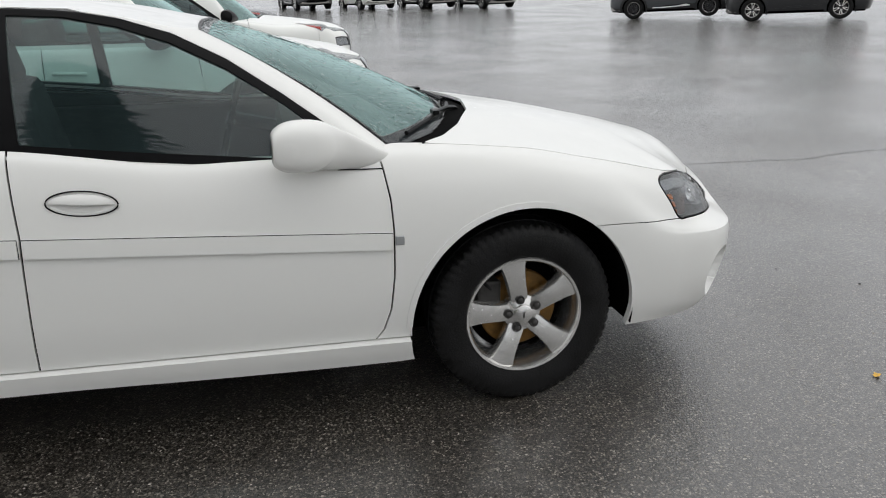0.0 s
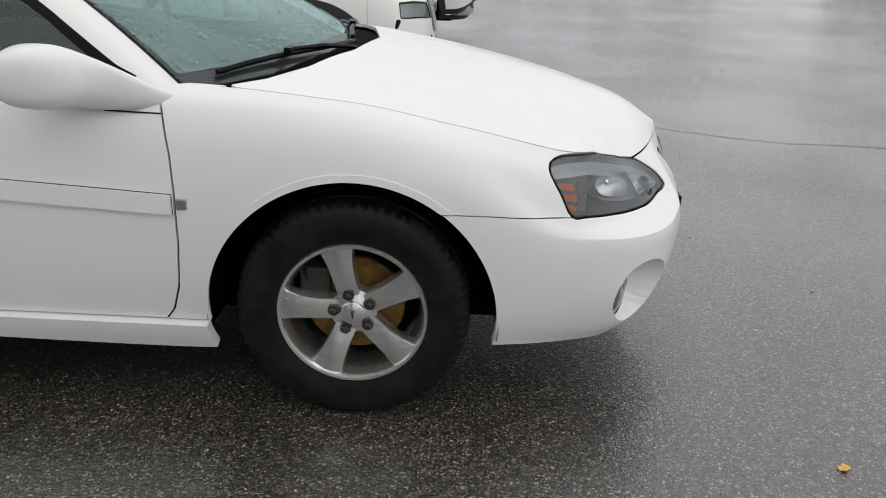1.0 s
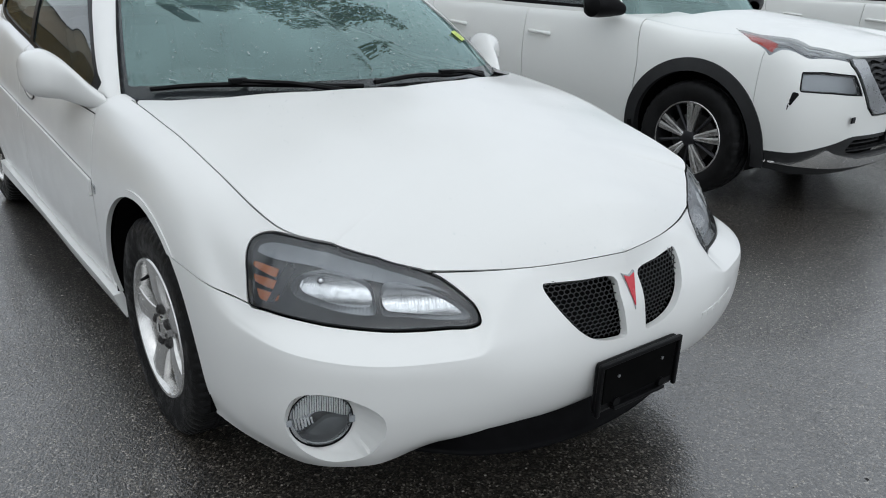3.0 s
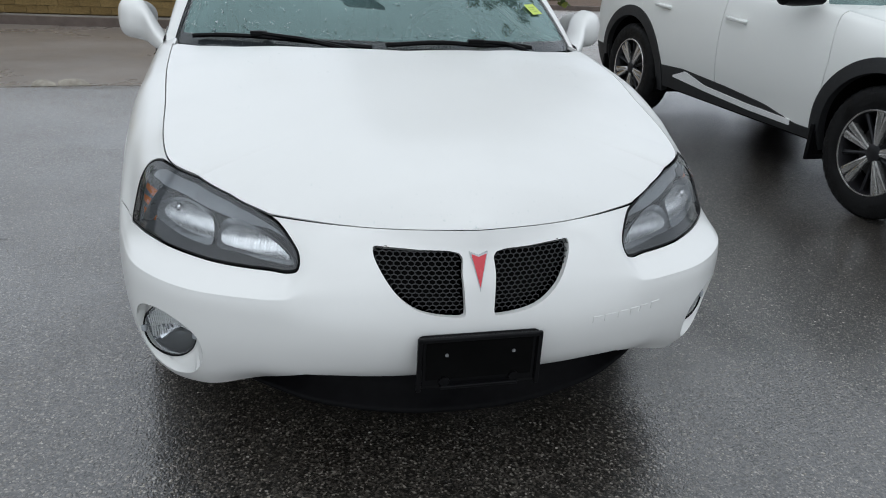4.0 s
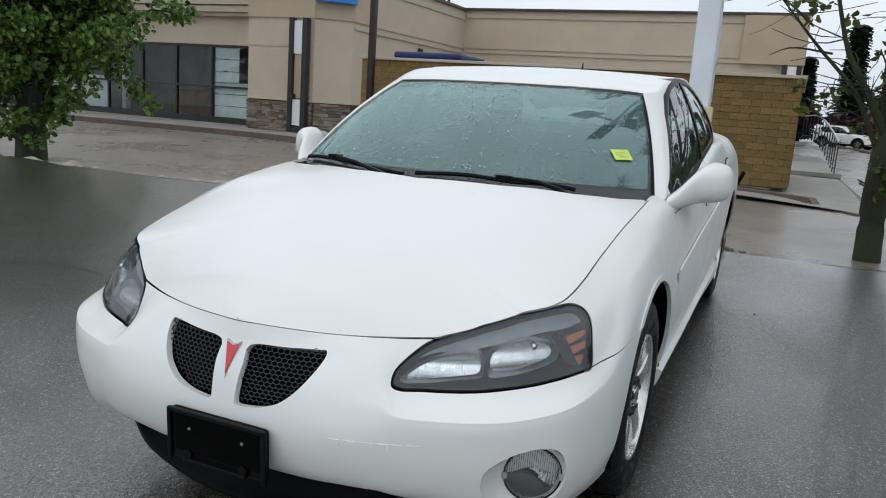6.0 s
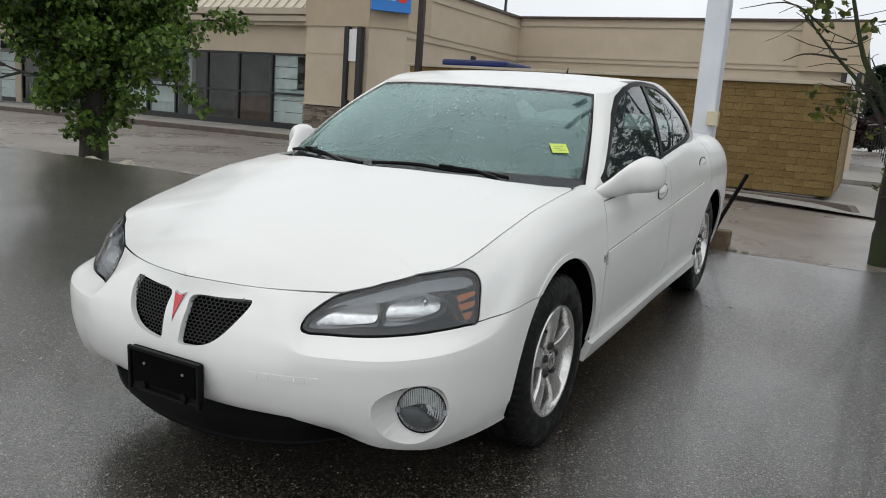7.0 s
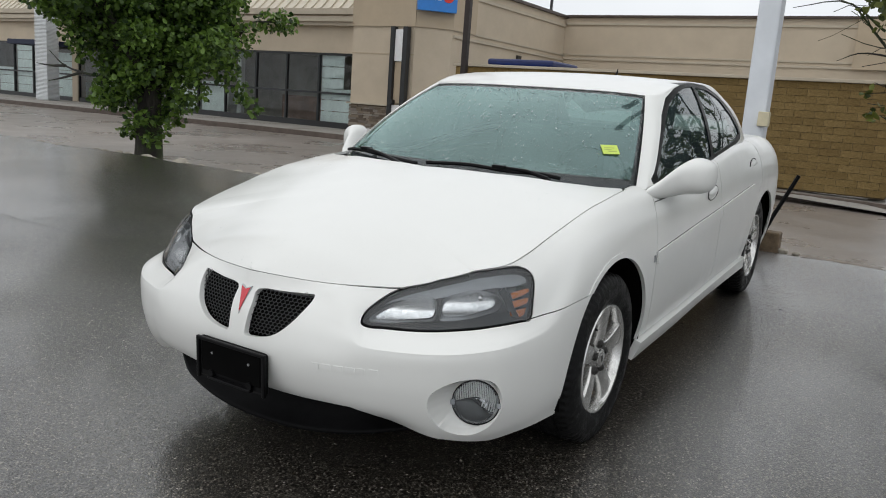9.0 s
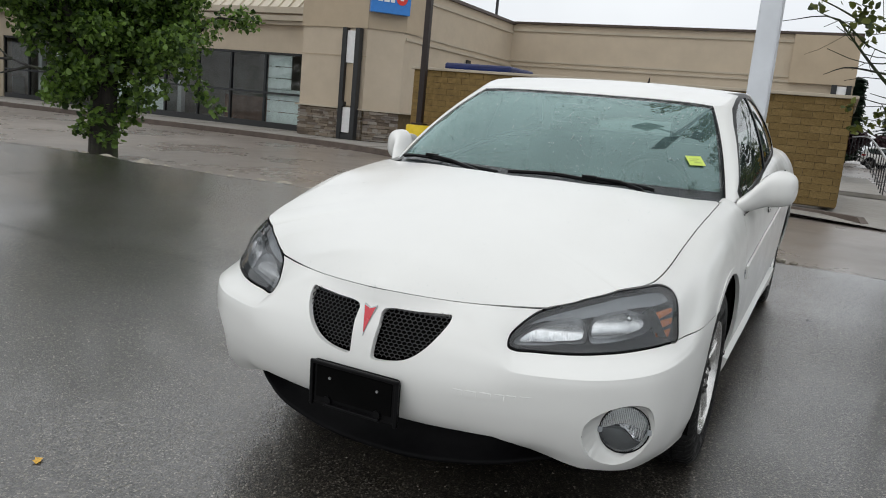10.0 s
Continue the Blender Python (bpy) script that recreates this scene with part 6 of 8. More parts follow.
build_suv(SLOPE @ pose(-0.48, 8.13, 0.03, 0, 0, 2.0), PEARL, "pearl white sport utility vehicle parked second from the sedan", ALLOY, fine=0.8)

# ---------- ground ----------
def ground_height(x, y):
    lot = np.where(x < 6, -0.04313 * x, -0.2588 - 0.2157 * (1 - np.exp(-(np.maximum(x, 6) - 6) / 5)))
    lot = lot + np.clip(y - 9, 0, 40) * (0.014 + 0.012 * np.clip((16 - x) / 8, 0, 1)) * np.clip((x + 4.4) / 4, 0, 1)
    edge = -4.50 + 0.05 * np.sin(y * 1.7) + 0.03 * np.sin(y * 4.3 + 1)
    return lot, edge


def asphalt():
    """Worn wet asphalt: dark binder, brownish and pale stones of two sizes, water lying in the low parts."""
    m, nt, p = material("wet_asphalt")
    co = nt.nodes.new("ShaderNodeTexCoord")
    warp = node(nt, "ShaderNodeTexNoise", Scale=60.0, Detail=3.0)
    nt.links.new(co.outputs["Object"], warp.inputs["Vector"])
    where = nt.nodes.new("ShaderNodeVectorMath")
    where.operation = "MULTIPLY_ADD"
    where.inputs[1].default_value = (0.012, 0.012, 0.012)
    nt.links.new(warp.outputs["Color"], where.inputs[0])
    nt.links.new(co.outputs["Object"], where.inputs[2])
    cells = []
    for scale in (85.0, 190.0):
        v = node(nt, "ShaderNodeTexVoronoi", Scale=scale)
        nt.links.new(where.outputs[0], v.inputs["Vector"])
        cells.append(v)
    coarse, fine = cells

    def tone(v, lo, mid, hi):
        one = nt.nodes.new("ShaderNodeSeparateColor")
        nt.links.new(v.outputs["Color"], one.inputs[0])
        return ramp(nt, one.outputs[0], [(0.0, lo), (0.48, mid), (0.90, hi), (0.985, (0.27, 0.25, 0.22))])

    big = tone(coarse, (0.003, 0.0028, 0.0025), (0.018, 0.0157, 0.0134), (0.122, 0.109, 0.093))
    small = tone(fine, (0.002, 0.0018, 0.0016), (0.013, 0.0114, 0.0096), (0.090, 0.080, 0.068))
    shown = ramp(nt, coarse.outputs["Distance"], [(0.28, (1, 1, 1)), (0.48, (0, 0, 0))])
    stones = mixed(nt, shown, small, big)
    stain = ramp(nt, grain(nt, 0.55, 8, 0.62), [(0.30, (0.74, 0.74, 0.74)), (0.72, (1.28, 1.25, 1.20))])
    nt.links.new(mixed(nt, 1.0, stones, stain, "MULTIPLY"), p.inputs["Base Color"])
    pool = grain(nt, 0.45, 8, 0.62)
    nt.links.new(ramp(nt, pool, [(0.36, (0.34,) * 3), (0.66, (0.44,) * 3)]), p.inputs["Roughness"])
    p.inputs["Specular IOR Level"].default_value = 0.75
    p.inputs["IOR"].default_value = 1.5
    film = ramp(nt, pool, [(0.36, (1.0,) * 3), (0.50, (0.97,) * 3), (0.64, (0.90,) * 3)])
    pores = nt.nodes.new("ShaderNodeSeparateColor")
    nt.links.new(fine.outputs["Color"], pores.inputs[0])
    nt.links.new(mixed(nt, 1.0, film, ramp(nt, pores.outputs[1], [(0.0, (0.5,) * 3), (0.6, (1.0,) * 3)]), "MULTIPLY"), p.inputs["Coat Weight"])
    p.inputs["Coat IOR"].default_value = 1.85
    nt.links.new(ramp(nt, pool, [(0.36, (0.07,) * 3), (0.64, (0.11,) * 3)]), p.inputs["Coat Roughness"])
    h = nt.nodes.new("ShaderNodeMath")
    h.operation = "ADD"
    nt.links.new(ramp(nt, coarse.outputs["Distance"], [(0.0, (1, 1, 1)), (0.5, (0.1,) * 3)]), h.inputs[0])
    nt.links.new(ramp(nt, fine.outputs["Distance"], [(0.0, (0.6,) * 3), (0.5, (0.0,) * 3)]), h.inputs[1])
    b = node(nt, "ShaderNodeBump", Distance=0.005)
    nt.links.new(ramp(nt, pool, [(0.36, (0.2,) * 3), (0.56, (0.45,) * 3)]), b.inputs["Strength"])
    nt.links.new(h.outputs[0], b.inputs["Height"])
    nt.links.new(b.outputs[0], p.inputs["Normal"])
    thin = node(nt, "ShaderNodeBump", Distance=0.005)
    nt.links.new(ramp(nt, pool, [(0.38, (0.12,) * 3), (0.64, (0.28,) * 3)]), thin.inputs["Strength"])
    nt.links.new(h.outputs[0], thin.inputs["Height"])
    nt.links.new(thin.outputs[0], p.inputs["Coat Normal"])
    return m


def road_surface():
    m, nt, p = material("wet_worn_road")
    fine = grain(nt, 130.0, 5)
    base = ramp(nt, fine, [(0.3, (0.17, 0.147, 0.128)), (0.7, (0.265, 0.232, 0.205))])
    stain = ramp(nt, grain(nt, 0.35, 8, 0.6), [(0.3, (0.72, 0.70, 0.68)), (0.7, (1.15, 1.15, 1.15))])
    nt.links.new(mixed(nt, 1.0, base, stain, "MULTIPLY"), p.inputs["Base Color"])
    nt.links.new(ramp(nt, grain(nt, 0.5, 6), [(0.35, (0.22,) * 3), (0.7, (0.45,) * 3)]), p.inputs["Roughness"])
    bump(nt, p, fine, 0.35, 0.003)
    return m


ASPHALT, ROAD = asphalt(), road_surface()
xs = np.concatenate([[-400, -200, -100, -60, -40, -28, -20, -14, -10, -8, -6, -5.3], np.linspace(-4.95, -4.2, 16), np.linspace(-4.0, 7, 30), [9, 12, 16, 20, 26, 34, 45, 60, 90, 150, 400]])
ys = np.concatenate([[-400, -150, -80, -50, -35], np.linspace(-26, 14, 161), [18, 24, 30, 40, 60, 100, 200, 400]])
gv, gf, gm_ = [], [], []
nz = lambda a, b: 0.010 * noise.noise((a * 2.3, b * 2.3, 0.3)) + 0.006 * noise.noise((a * 7, b * 7, 4.0))
for x in xs:
    for y in ys:
        lot, edge = ground_height(np.array(x), np.array(y))
        w = float(np.clip((x - edge + 0.13) / 0.20, 0, 1))
        w = w * w * (3 - 2 * w)
        near = 1.0 if (-5.0 < x < -4.3 and abs(y) < 26) else 0.0
        gv.append((x, y, float(lot) * w + near * nz(x, y)))
ny = len(ys)
for i in range(len(xs) - 1):
    for j in range(ny - 1):
        gf.append((i * ny + j, (i + 1) * ny + j, (i + 1) * ny + j + 1, i * ny + j + 1))
        gm_.append(1 if xs[i] < -4.66 else 0)
gme = bpy.data.meshes.new("ground")
gme.from_pydata(gv, [], gf)
gme.materials.append(ASPHALT)
gme.materials.append(ROAD)
gme.polygons.foreach_set("material_index", gm_)
gme.polygons.foreach_set("use_smooth", [True] * len(gf))
ground = tagged(new("ground", gme), "wet dark asphalt lot meeting a worn brownish road", "ground", kind="structure")


def on_lot(x, y):
    return float(ground_height(np.array(x), np.array(y))[0])


CRACKM = plain("crack_filler", (0.006, 0.006, 0.006), 0.6, vary=0.3)


def crack(points, width, seed, fill=CRACKM, label="thin dark crack in the wet asphalt"):
    rng_ = np.random.default_rng(seed)
    pts = through_points(np.arange(len(points)), np.array(points, float), np.linspace(0, len(points) - 1, 12 * len(points)))
    pts += rng_.normal(0, 0.012, pts.shape)
    bm = bmesh.new()
    prev = None
    for i, (x, y) in enumerate(pts):
        d = pts[min(i + 1, len(pts) - 1)] - pts[max(i - 1, 0)]
        d = np.array([-d[1], d[0]]) / max(np.linalg.norm(d), 1e-6) * width * (0.3 + 0.7 * rng_.random())
        pair = [bm.verts.new((x + s * d[0], y + s * d[1], on_lot(x, y) + 0.0025)) for s in (-1, 1)]
        if prev:
            bm.faces.new((prev[0], pair[0], pair[1], prev[1]))
        prev = pair
    tagged(part("crack", bm, fill), label, "crack", kind="structure")


crack([(2.6, 2.66), (3.39, 2.63), (3.8, 2.57), (4.32, 2.70), (4.9, 2.76), (6.5, 2.9), (9, 2.8)], 0.007, 1)
crack([(-0.3, 3.0), (0.1, 3.50), (0.505, 3.47), (1.1, 3.42), (2.0, 2.9), (2.6, 2.66)], 0.006, 2)
crack([(-0.80, -5.2), (-0.80, -4.5), (-0.79, -3.67), (-0.96, -2.91), (-0.9, -1.6)], 0.004, 4)

# fallen leaf and crumbs
LEAFY = plain("yellow_leaf", (0.62, 0.36, 0.05), 0.6, vary=0.25, scale=60)
bm = bmesh.new()
ring = [(0.022, 0, 0), (0.012, 0.014, 0.006), (0.0, 0.010, 0.002), (-0.010, 0.016, 0.006), (-0.02, 0.004, 0.001), (-0.016, -0.012, 0.006), (-0.002, -0.010, 0.002), (0.010, -0.014, 0.007)]
cv = bm.verts.new((0, 0, 0.002))
rv = [bm.verts.new(p) for p in ring]
for k in range(8):
    bm.faces.new((cv, rv[k], rv[(k + 1) % 8]))
lf = part("leaf", bm, LEAFY)
lf.matrix_basis = pose(1.41, -1.05, on_lot(1.41, -1.05) + 0.003, 0, 2.5, 40)
tagged(lf, "small fallen yellow leaf on wet asphalt", "leaf")

GRIT = plain("pale_grit", (0.34, 0.315, 0.28), 0.7, vary=0.3, scale=40)


def grit(name, count, area, size, mat, label, seed):
    rng_ = np.random.default_rng(seed)
    V, F = [], []
    for _ in range(count):
        x, y = rng_.uniform(*area[0]), rng_.uniform(*area[1])
        z = on_lot(x, y)
        r = size * (0.4 + rng_.random() ** 2 * 1.4)
        o = len(V)
        for k in range(4):
            a = math.pi / 2 * k + rng_.random()
            V.append((x + r * math.cos(a), y + r * math.sin(a), z + 0.0004))
        V.append((x + r * 0.1, y, z + r * 0.6))
        F += [(o + k, o + (k + 1) % 4, o + 4) for k in range(4)]
    return tagged(mesh_object(name, V, F, mat, None, False), label, "grit", kind="stuff")


grit("grit", 12000, ((-2.5, 4.5), (-4.6, 3.4)), 0.0032, GRIT, "pale chips of stone showing in the wet asphalt", 8)
grit("crumbs", 60, ((-3.5, 5), (-6, 6)), 0.009, CRACKM, "dark crumbs of dirt on the asphalt", 9)

# stones along the broken edge of the lot
STONE = plain("weathered_stone", (0.33, 0.30, 0.25), 0.85, vary=0.3, scale=12, relief=0.4, relief_scale=50)


def rock(x, y, z, r, seed, label, group):
    bm = bmesh.new()
    bmesh.ops.create_icosphere(bm, subdivisions=2, radius=r)
    for v in bm.verts:
        k = 1 + 0.28 * noise.noise(v.co / r * 1.1 + Vector((seed * 3.1, 0, 0)))
        v.co = Vector((v.co.x * k * 0.8, v.co.y * k * 1.25, v.co.z * k * 0.62))
    ob = part("rock", bm, STONE, None, "", True)
    ob.matrix_basis = pose(x, y, z, 0, 0, seed * 37 % 180)
    return tagged(ob, label, "rock", group)


rr = random.Random(4)
for k in range(34):
    y = -11.5 + k * 0.33 + rr.uniform(-0.14, 0.14)
    r = rr.choice((0.035, 0.05, 0.06, 0.085, 0.11))
    rock(-4.72 + rr.uniform(-0.06, 0.05), y, 0.11 if r < 0.06 else 0.13, r, k, "weathered pale stone at the broken asphalt edge", "edge stones")

# ---------- kerb and pavement ----------
CONC = plain("damp_concrete", (0.26, 0.245, 0.22), 0.7, vary=0.16, scale=2.5, relief=0.25, relief_scale=90)
KERBM = plain("dark_damp_kerb", (0.11, 0.085, 0.07), 0.65, vary=0.3, scale=4, relief=0.3, relief_scale=60)
kerb_line = [(-13.6, -60), (-14.1, -34), (-14.6, -22), (-14.9, -14.5), (-14.7, -11.4), (-13.95, -9.2), (-13.0, -7.0), (-12.5, -4.6), (-12.25, -1.5), (-12.0, 1.0), (-11.2, 2.0), (-10.85, 2.30), (-11.1, 2.58), (-12.4, 2.62), (-16.0, 2.56), (-24, 2.42), (-34, 2.2)]
kl = through_points(np.arange(len(kerb_line)), np.array(kerb_line, float), np.linspace(0, len(kerb_line) - 1, 150))
HK = 0.14


def ribbon(name, line, a, b, z0, z1, mat, label, cat, drop=None):
    """A bar along a line, from offset a to offset b to its left, from z0 to z1."""
    bm = bmesh.new()
    prev = None
    for i, p in enumerate(line):
        d = line[min(i + 1, len(line) - 1)] - line[max(i - 1, 0)]
        n_ = np.array([-d[1], d[0]]) / np.linalg.norm(d)
        k = drop(p) if drop else 1.0
        q = [bm.verts.new((*(p + n_ * o), z * k if z > 0 else z)) for o, z in ((a, z0), (a, z1), (b, z1), (b, z0))]
        if prev:
            for j in range(4):
                bm.faces.new((prev[j], q[j], q[(j + 1) % 4], prev[(j + 1) % 4]))
        prev = q
    return tagged(part(name, bm, mat), label, cat, kind="structure")


ramp_drop = lambda p: 0.2 if p[1] > 1.6 else 1.0
ribbon("kerb", kl, 0.0, 0.16, -0.05, HK + 0.006, KERBM, "dark damp concrete kerb along the road", "kerb", ramp_drop)
bm = bmesh.new()
inner_line = [(x - 0.15 if y < 2 else x, y - (0.0 if y < 2 else 0.12)) for x, y in kl]
back = [(-30.0, 3.2), (-30.0, -60.0)]
edge_n = int(np.argmax(kl[:, 1] > 1.9))
pts = inner_line[:edge_n] + [(-11.05, 2.3), (-11.3, 2.5), (-16.0, 2.5), (-33, 2.2), (-33, -60)]
fverts = [bm.verts.new((x, y, HK * (0.22 if y > 1.6 else 1.0))) for x, y in pts]
bm.faces.new(fverts)
bmesh.ops.triangulate(bm, faces=bm.faces)
tagged(part("pavement", bm, CONC), "damp pale concrete pavement", "pavement", kind="structure")
for k in range(14):
    y = -36 + k * 2.6
    x1 = float(np.interp(y, kl[:110, 1], kl[:110, 0])) - 0.17
    tagged(boxed("pavement_joint", (x1 - 3.0, x1, y - 0.008, y + 0.008, HK, HK + 0.004), KERBM), "narrow dark joint in the pavement", "joint", kind="structure")

# ---------- building ----------
STUCCO = plain("beige_stucco", (0.52, 0.44, 0.335), 0.92, vary=0.07, scale=1.2, relief=0.5, relief_scale=140)
STUCCO2 = plain("tan_stucco_band", (0.46, 0.375, 0.27), 0.92, vary=0.07, scale=1.2, relief=0.5, relief_scale=140)
CORN = plain("painted_cornice", (0.47, 0.41, 0.32), 0.7, vary=0.08, scale=2)
CAPM = plain("brown_metal_cap", (0.07, 0.05, 0.04), 0.5, vary=0.2, metal=0.3)
ROOFM = plain("cream_metal_roof", (0.58, 0.525, 0.425), 0.45, vary=0.08, scale=2, metal=0.2)
FRAMEM = plain("black_window_frame", (0.015, 0.016, 0.017), 0.4, vary=0.2)
SHOPGL = glass("shop_glass", (0.80, 0.86, 0.85), ior=1.5)
DARKROOM = plain("dim_shop_interior", (0.30, 0.27, 0.23), 0.9, vary=0.3, scale=1.5)
SHELFM = plain("pale_shop_sheet", (0.80, 0.84, 0.83), 0.7, vary=0.12, scale=4)
CORRUG = plain("white_corrugated_metal", (0.62, 0.64, 0.65), 0.4, vary=0.08, scale=5, metal=0.3)
BLUEM = plain("blue_sign_panel", (0.02, 0.20, 0.62), 0.35, vary=0.06, coat=0.3)
SIGNRED = plain("red_sign_disc", (0.70, 0.04, 0.03), 0.35, vary=0.06)
SIGNWH = plain("white_sign_panel", (0.80, 0.80, 0.80), 0.45, vary=0.05)
BRICKM, nt, p_ = material("ochre_split_block")
oi = nt.nodes.new("ShaderNodeObjectInfo")
bc = ramp(nt, oi.outputs["Random"], [(0.0, (0.215, 0.142, 0.048)), (0.5, (0.245, 0.165, 0.058)), (1.0, (0.275, 0.188, 0.070))])
nt.links.new(mixed(nt, 1.0, bc, ramp(nt, grain(nt, 9.0, 8), [(0.3, (0.75,) * 3), (0.7, (1.2,) * 3)]), "MULTIPLY"), p_.inputs["Base Color"])
p_.inputs["Roughness"].default_value = 0.9
bump(nt, p_, grain(nt, 38.0, 8), 0.9, 0.02)
MORTAR = plain("dark_mortar", (0.12, 0.086, 0.042), 0.95, vary=0.2)
VENEER, nt, p_ = material("stacked_ledge_stone")
oi = nt.nodes.new("ShaderNodeObjectInfo")
bc = ramp(nt, oi.outputs["Random"], [(0.0, (0.10, 0.075, 0.055)), (0.35, (0.24, 0.19, 0.14)), (0.7, (0.31, 0.28, 0.24)), (1.0, (0.17, 0.14, 0.12))])
nt.links.new(mixed(nt, 1.0, bc, ramp(nt, grain(nt, 14.0, 8), [(0.3, (0.7,) * 3), (0.7, (1.25,) * 3)]), "MULTIPLY"), p_.inputs["Base Color"])
p_.inputs["Roughness"].default_value = 0.85
bump(nt, p_, grain(nt, 60.0, 6), 0.7, 0.015)

shop = thing("shop_building", "single-storey beige stucco shop building with dark storefront windows", "building")
XW = -18.55


def wall_box(name, dims, mat, parent=shop, bevel=0.0, label=""):
    return boxed(name, dims, mat, parent, bevel, None, label)


# storefront wall: piers, fascia and sill, with the window bays left open
wall_box("fascia_wall", (-18.95, XW, -60, -14.3, 2.70, 3.60), STUCCO, label="beige stucco fascia")
wall_box("sill_wall", (-18.85, XW - 0.05, -60, -14.3, 0.10, 0.24), FRAMEM)
for y0, y1 in ((-31.6, -31.2), (-60, -42)):
    wall_box("pier_wall", (-18.95, XW, y0, y1, 0.1, 2.70), STUCCO)
for nm, x, z0, z1, mt in (("cornice_band", -18.30, 3.60, 3.72, CORN), ("cornice_band", -18.18, 3.72, 3.90, CORN), ("cornice_band", -18.25, 3.90, 3.95, STUCCO2), ("cornice_band", -18.12, 3.95, 4.16, CORN)):
    wall_box(nm, (-18.95, x, -60, -14.26, z0, z1), mt, bevel=0.01)
bm = bmesh.new()
box(bm, -3.6, 0, -60, -14.3, -0.05, 0.0, 0, Matrix.Translation((-18.15, 0, 4.16)) @ pose(0, 0, 0, 0, 42, 0))
mansard = part("metal_roof", bm, ROOFM, shop, "cream standing-seam metal roof")
for k in range(60):
    y = -14.5 - k * 0.42
    bm = bmesh.new()
    box(bm, -3.6, 0.02, y - 0.02, y + 0.02, 0.0, 0.045, 0, Matrix.Translation((-18.15, 0, 4.16)) @ pose(0, 0, 0, 0, 42, 0))
    part("roof_seam", bm, ROOFM, mansard)


def window_bay(y0, edges, z0=0.24, z1=2.70, zt=1.32):
    bay = thing("window_1", "dark-framed storefront window", "window", None, "", "structure")
    lo, hi = min(edges), max(edges)
    for y in edges:
        boxed("mullion", (XW - 0.16, XW - 0.05, y - 0.035, y + 0.035, z0, z1), FRAMEM, bay, 0.004)
    for z, h in ((z0 + 0.03, 0.05), (zt, 0.035), (z1 - 0.03, 0.05)):
        boxed("window_rail", (XW - 0.157, XW - 0.053, lo, hi, z - h, z + h), FRAMEM, bay, 0.004)
    for a, b in zip(edges, edges[1:]):
        for c, d in ((z0, zt), (zt, z1)):
            y0_, y1_ = min(a, b) + 0.03, max(a, b) - 0.03
            mesh_object("pane", [(XW - 0.105, y0_, c + 0.03), (XW - 0.105, y1_, c + 0.03), (XW - 0.105, y1_, d - 0.03), (XW - 0.105, y0_, d - 0.03)], [(0, 1, 2, 3)], SHOPGL, bay, False).visible_shadow = False
    return bay


e1 = [-15.28, -17.0, -18.55, -20.1, -21.75, -23.3, -24.9, -26.5, -28.1, -29.6, -31.2]
window_bay(0, e1)
window_bay(0, [-31.6, -33.2, -34.8, -36.4, -38.0, -39.6, -42.0])
wall_box("pier_wall", (-18.95, XW, -15.26, -14.25, 0.1, 2.70), STUCCO)
wall_box("shop_back_wall", (-23.2, -23.0, -60, -11.5, 0.1, 3.6), DARKROOM)
wall_box("shop_ceiling", (-23.0, -18.95, -60, -11.5, 2.9, 3.0), SHELFM)
wall_box("shop_floor", (-23.0, -18.95, -60, -11.5, 0.05, 0.12), DARKROOM)
# pale blinds; in the left bay they also stand in for bright reflections
for y0, y1, z0, n_ in ((-16.95, -15.35, 0.30, 3), (-16.95, -15.95, 1.45, 3), (-23.2, -21.8, 0.28, 3), (-24.8, -23.4, 0.28, 3), (-28.0, -26.6, 1.4, 3), (-33.1, -31.7, 0.3, 5), (-34.7, -33.3, 0.3, 6), (-36.3, -34.9, 0.3, 6), (-37.9, -36.5, 0.3, 3), (-39.5, -38.1, 0.3, 6)):
    for k in range(n_):
        wall_box("blind_and_glare_sheet", (-18.76, -18.74, y0, y1, z0 + k * 0.40, z0 + 0.375 + k * 0.40), SHELFM)
for y in (-17.1, -21.6, -25.0, -29.7):
    wall_box("shop_column", (-19.4, -19.2, y - 0.10, y + 0.10, 0.1, 2.9), SIGNWH)
for y, w, h, mt in ((-18.2, 0.9, 1.0, RUST), (-19.6, 1.0, 0.9, SEATM), (-23.9, 1.2, 1.1, SHELFM), (-26.0, 1.4, 0.9, SHELFM), (-34, 2.0, 1.0, SHELFM), (-37, 1.4, 1.2, SEATM)):
    wall_box("shop_counter", (-20.8, -20.2, y - w / 2, y + w / 2, 0.12, h), mt, bevel=0.02)

BRICKISH = plain("brown_partition", (0.16, 0.085, 0.055), 0.8, vary=0.35, scale=3)
wall_box("shop_partition", (-20.05, -19.95, -20.0, -17.2, 0.12, 1.15), BRICKISH, label="low brown partition")
wall_box("shop_partition", (-20.05, -19.95, -26.3, -24.9, 0.12, 1.10), BRICKISH)

# corrugated column in front of the shops
col = thing("corrugated_column", "white corrugated metal column in front of the shops", "column")
boxed("column_core", (-17.35, -16.85, -31.55, -30.75, HK, 5.2), CORRUG, col)
for k in range(90):
    z = HK + 0.06 + k * 0.056
    bm = bmesh.new()
    tube(bm, [(-16.84, -31.57, z), (-16.84, -30.70, z), (-17.36, -30.70, z)], 0.026, 6)
    part("corrugation", bm, CORRUG, col)
tagged(boxed("awning", (-18.6, -17.3, -34.6, -31.7, 2.5, 2.72), plain("navy_awning_cloth", (0.012, 0.018, 0.045), 0.7), None, 0.03), "dark blue awning over a shop window", "awning")

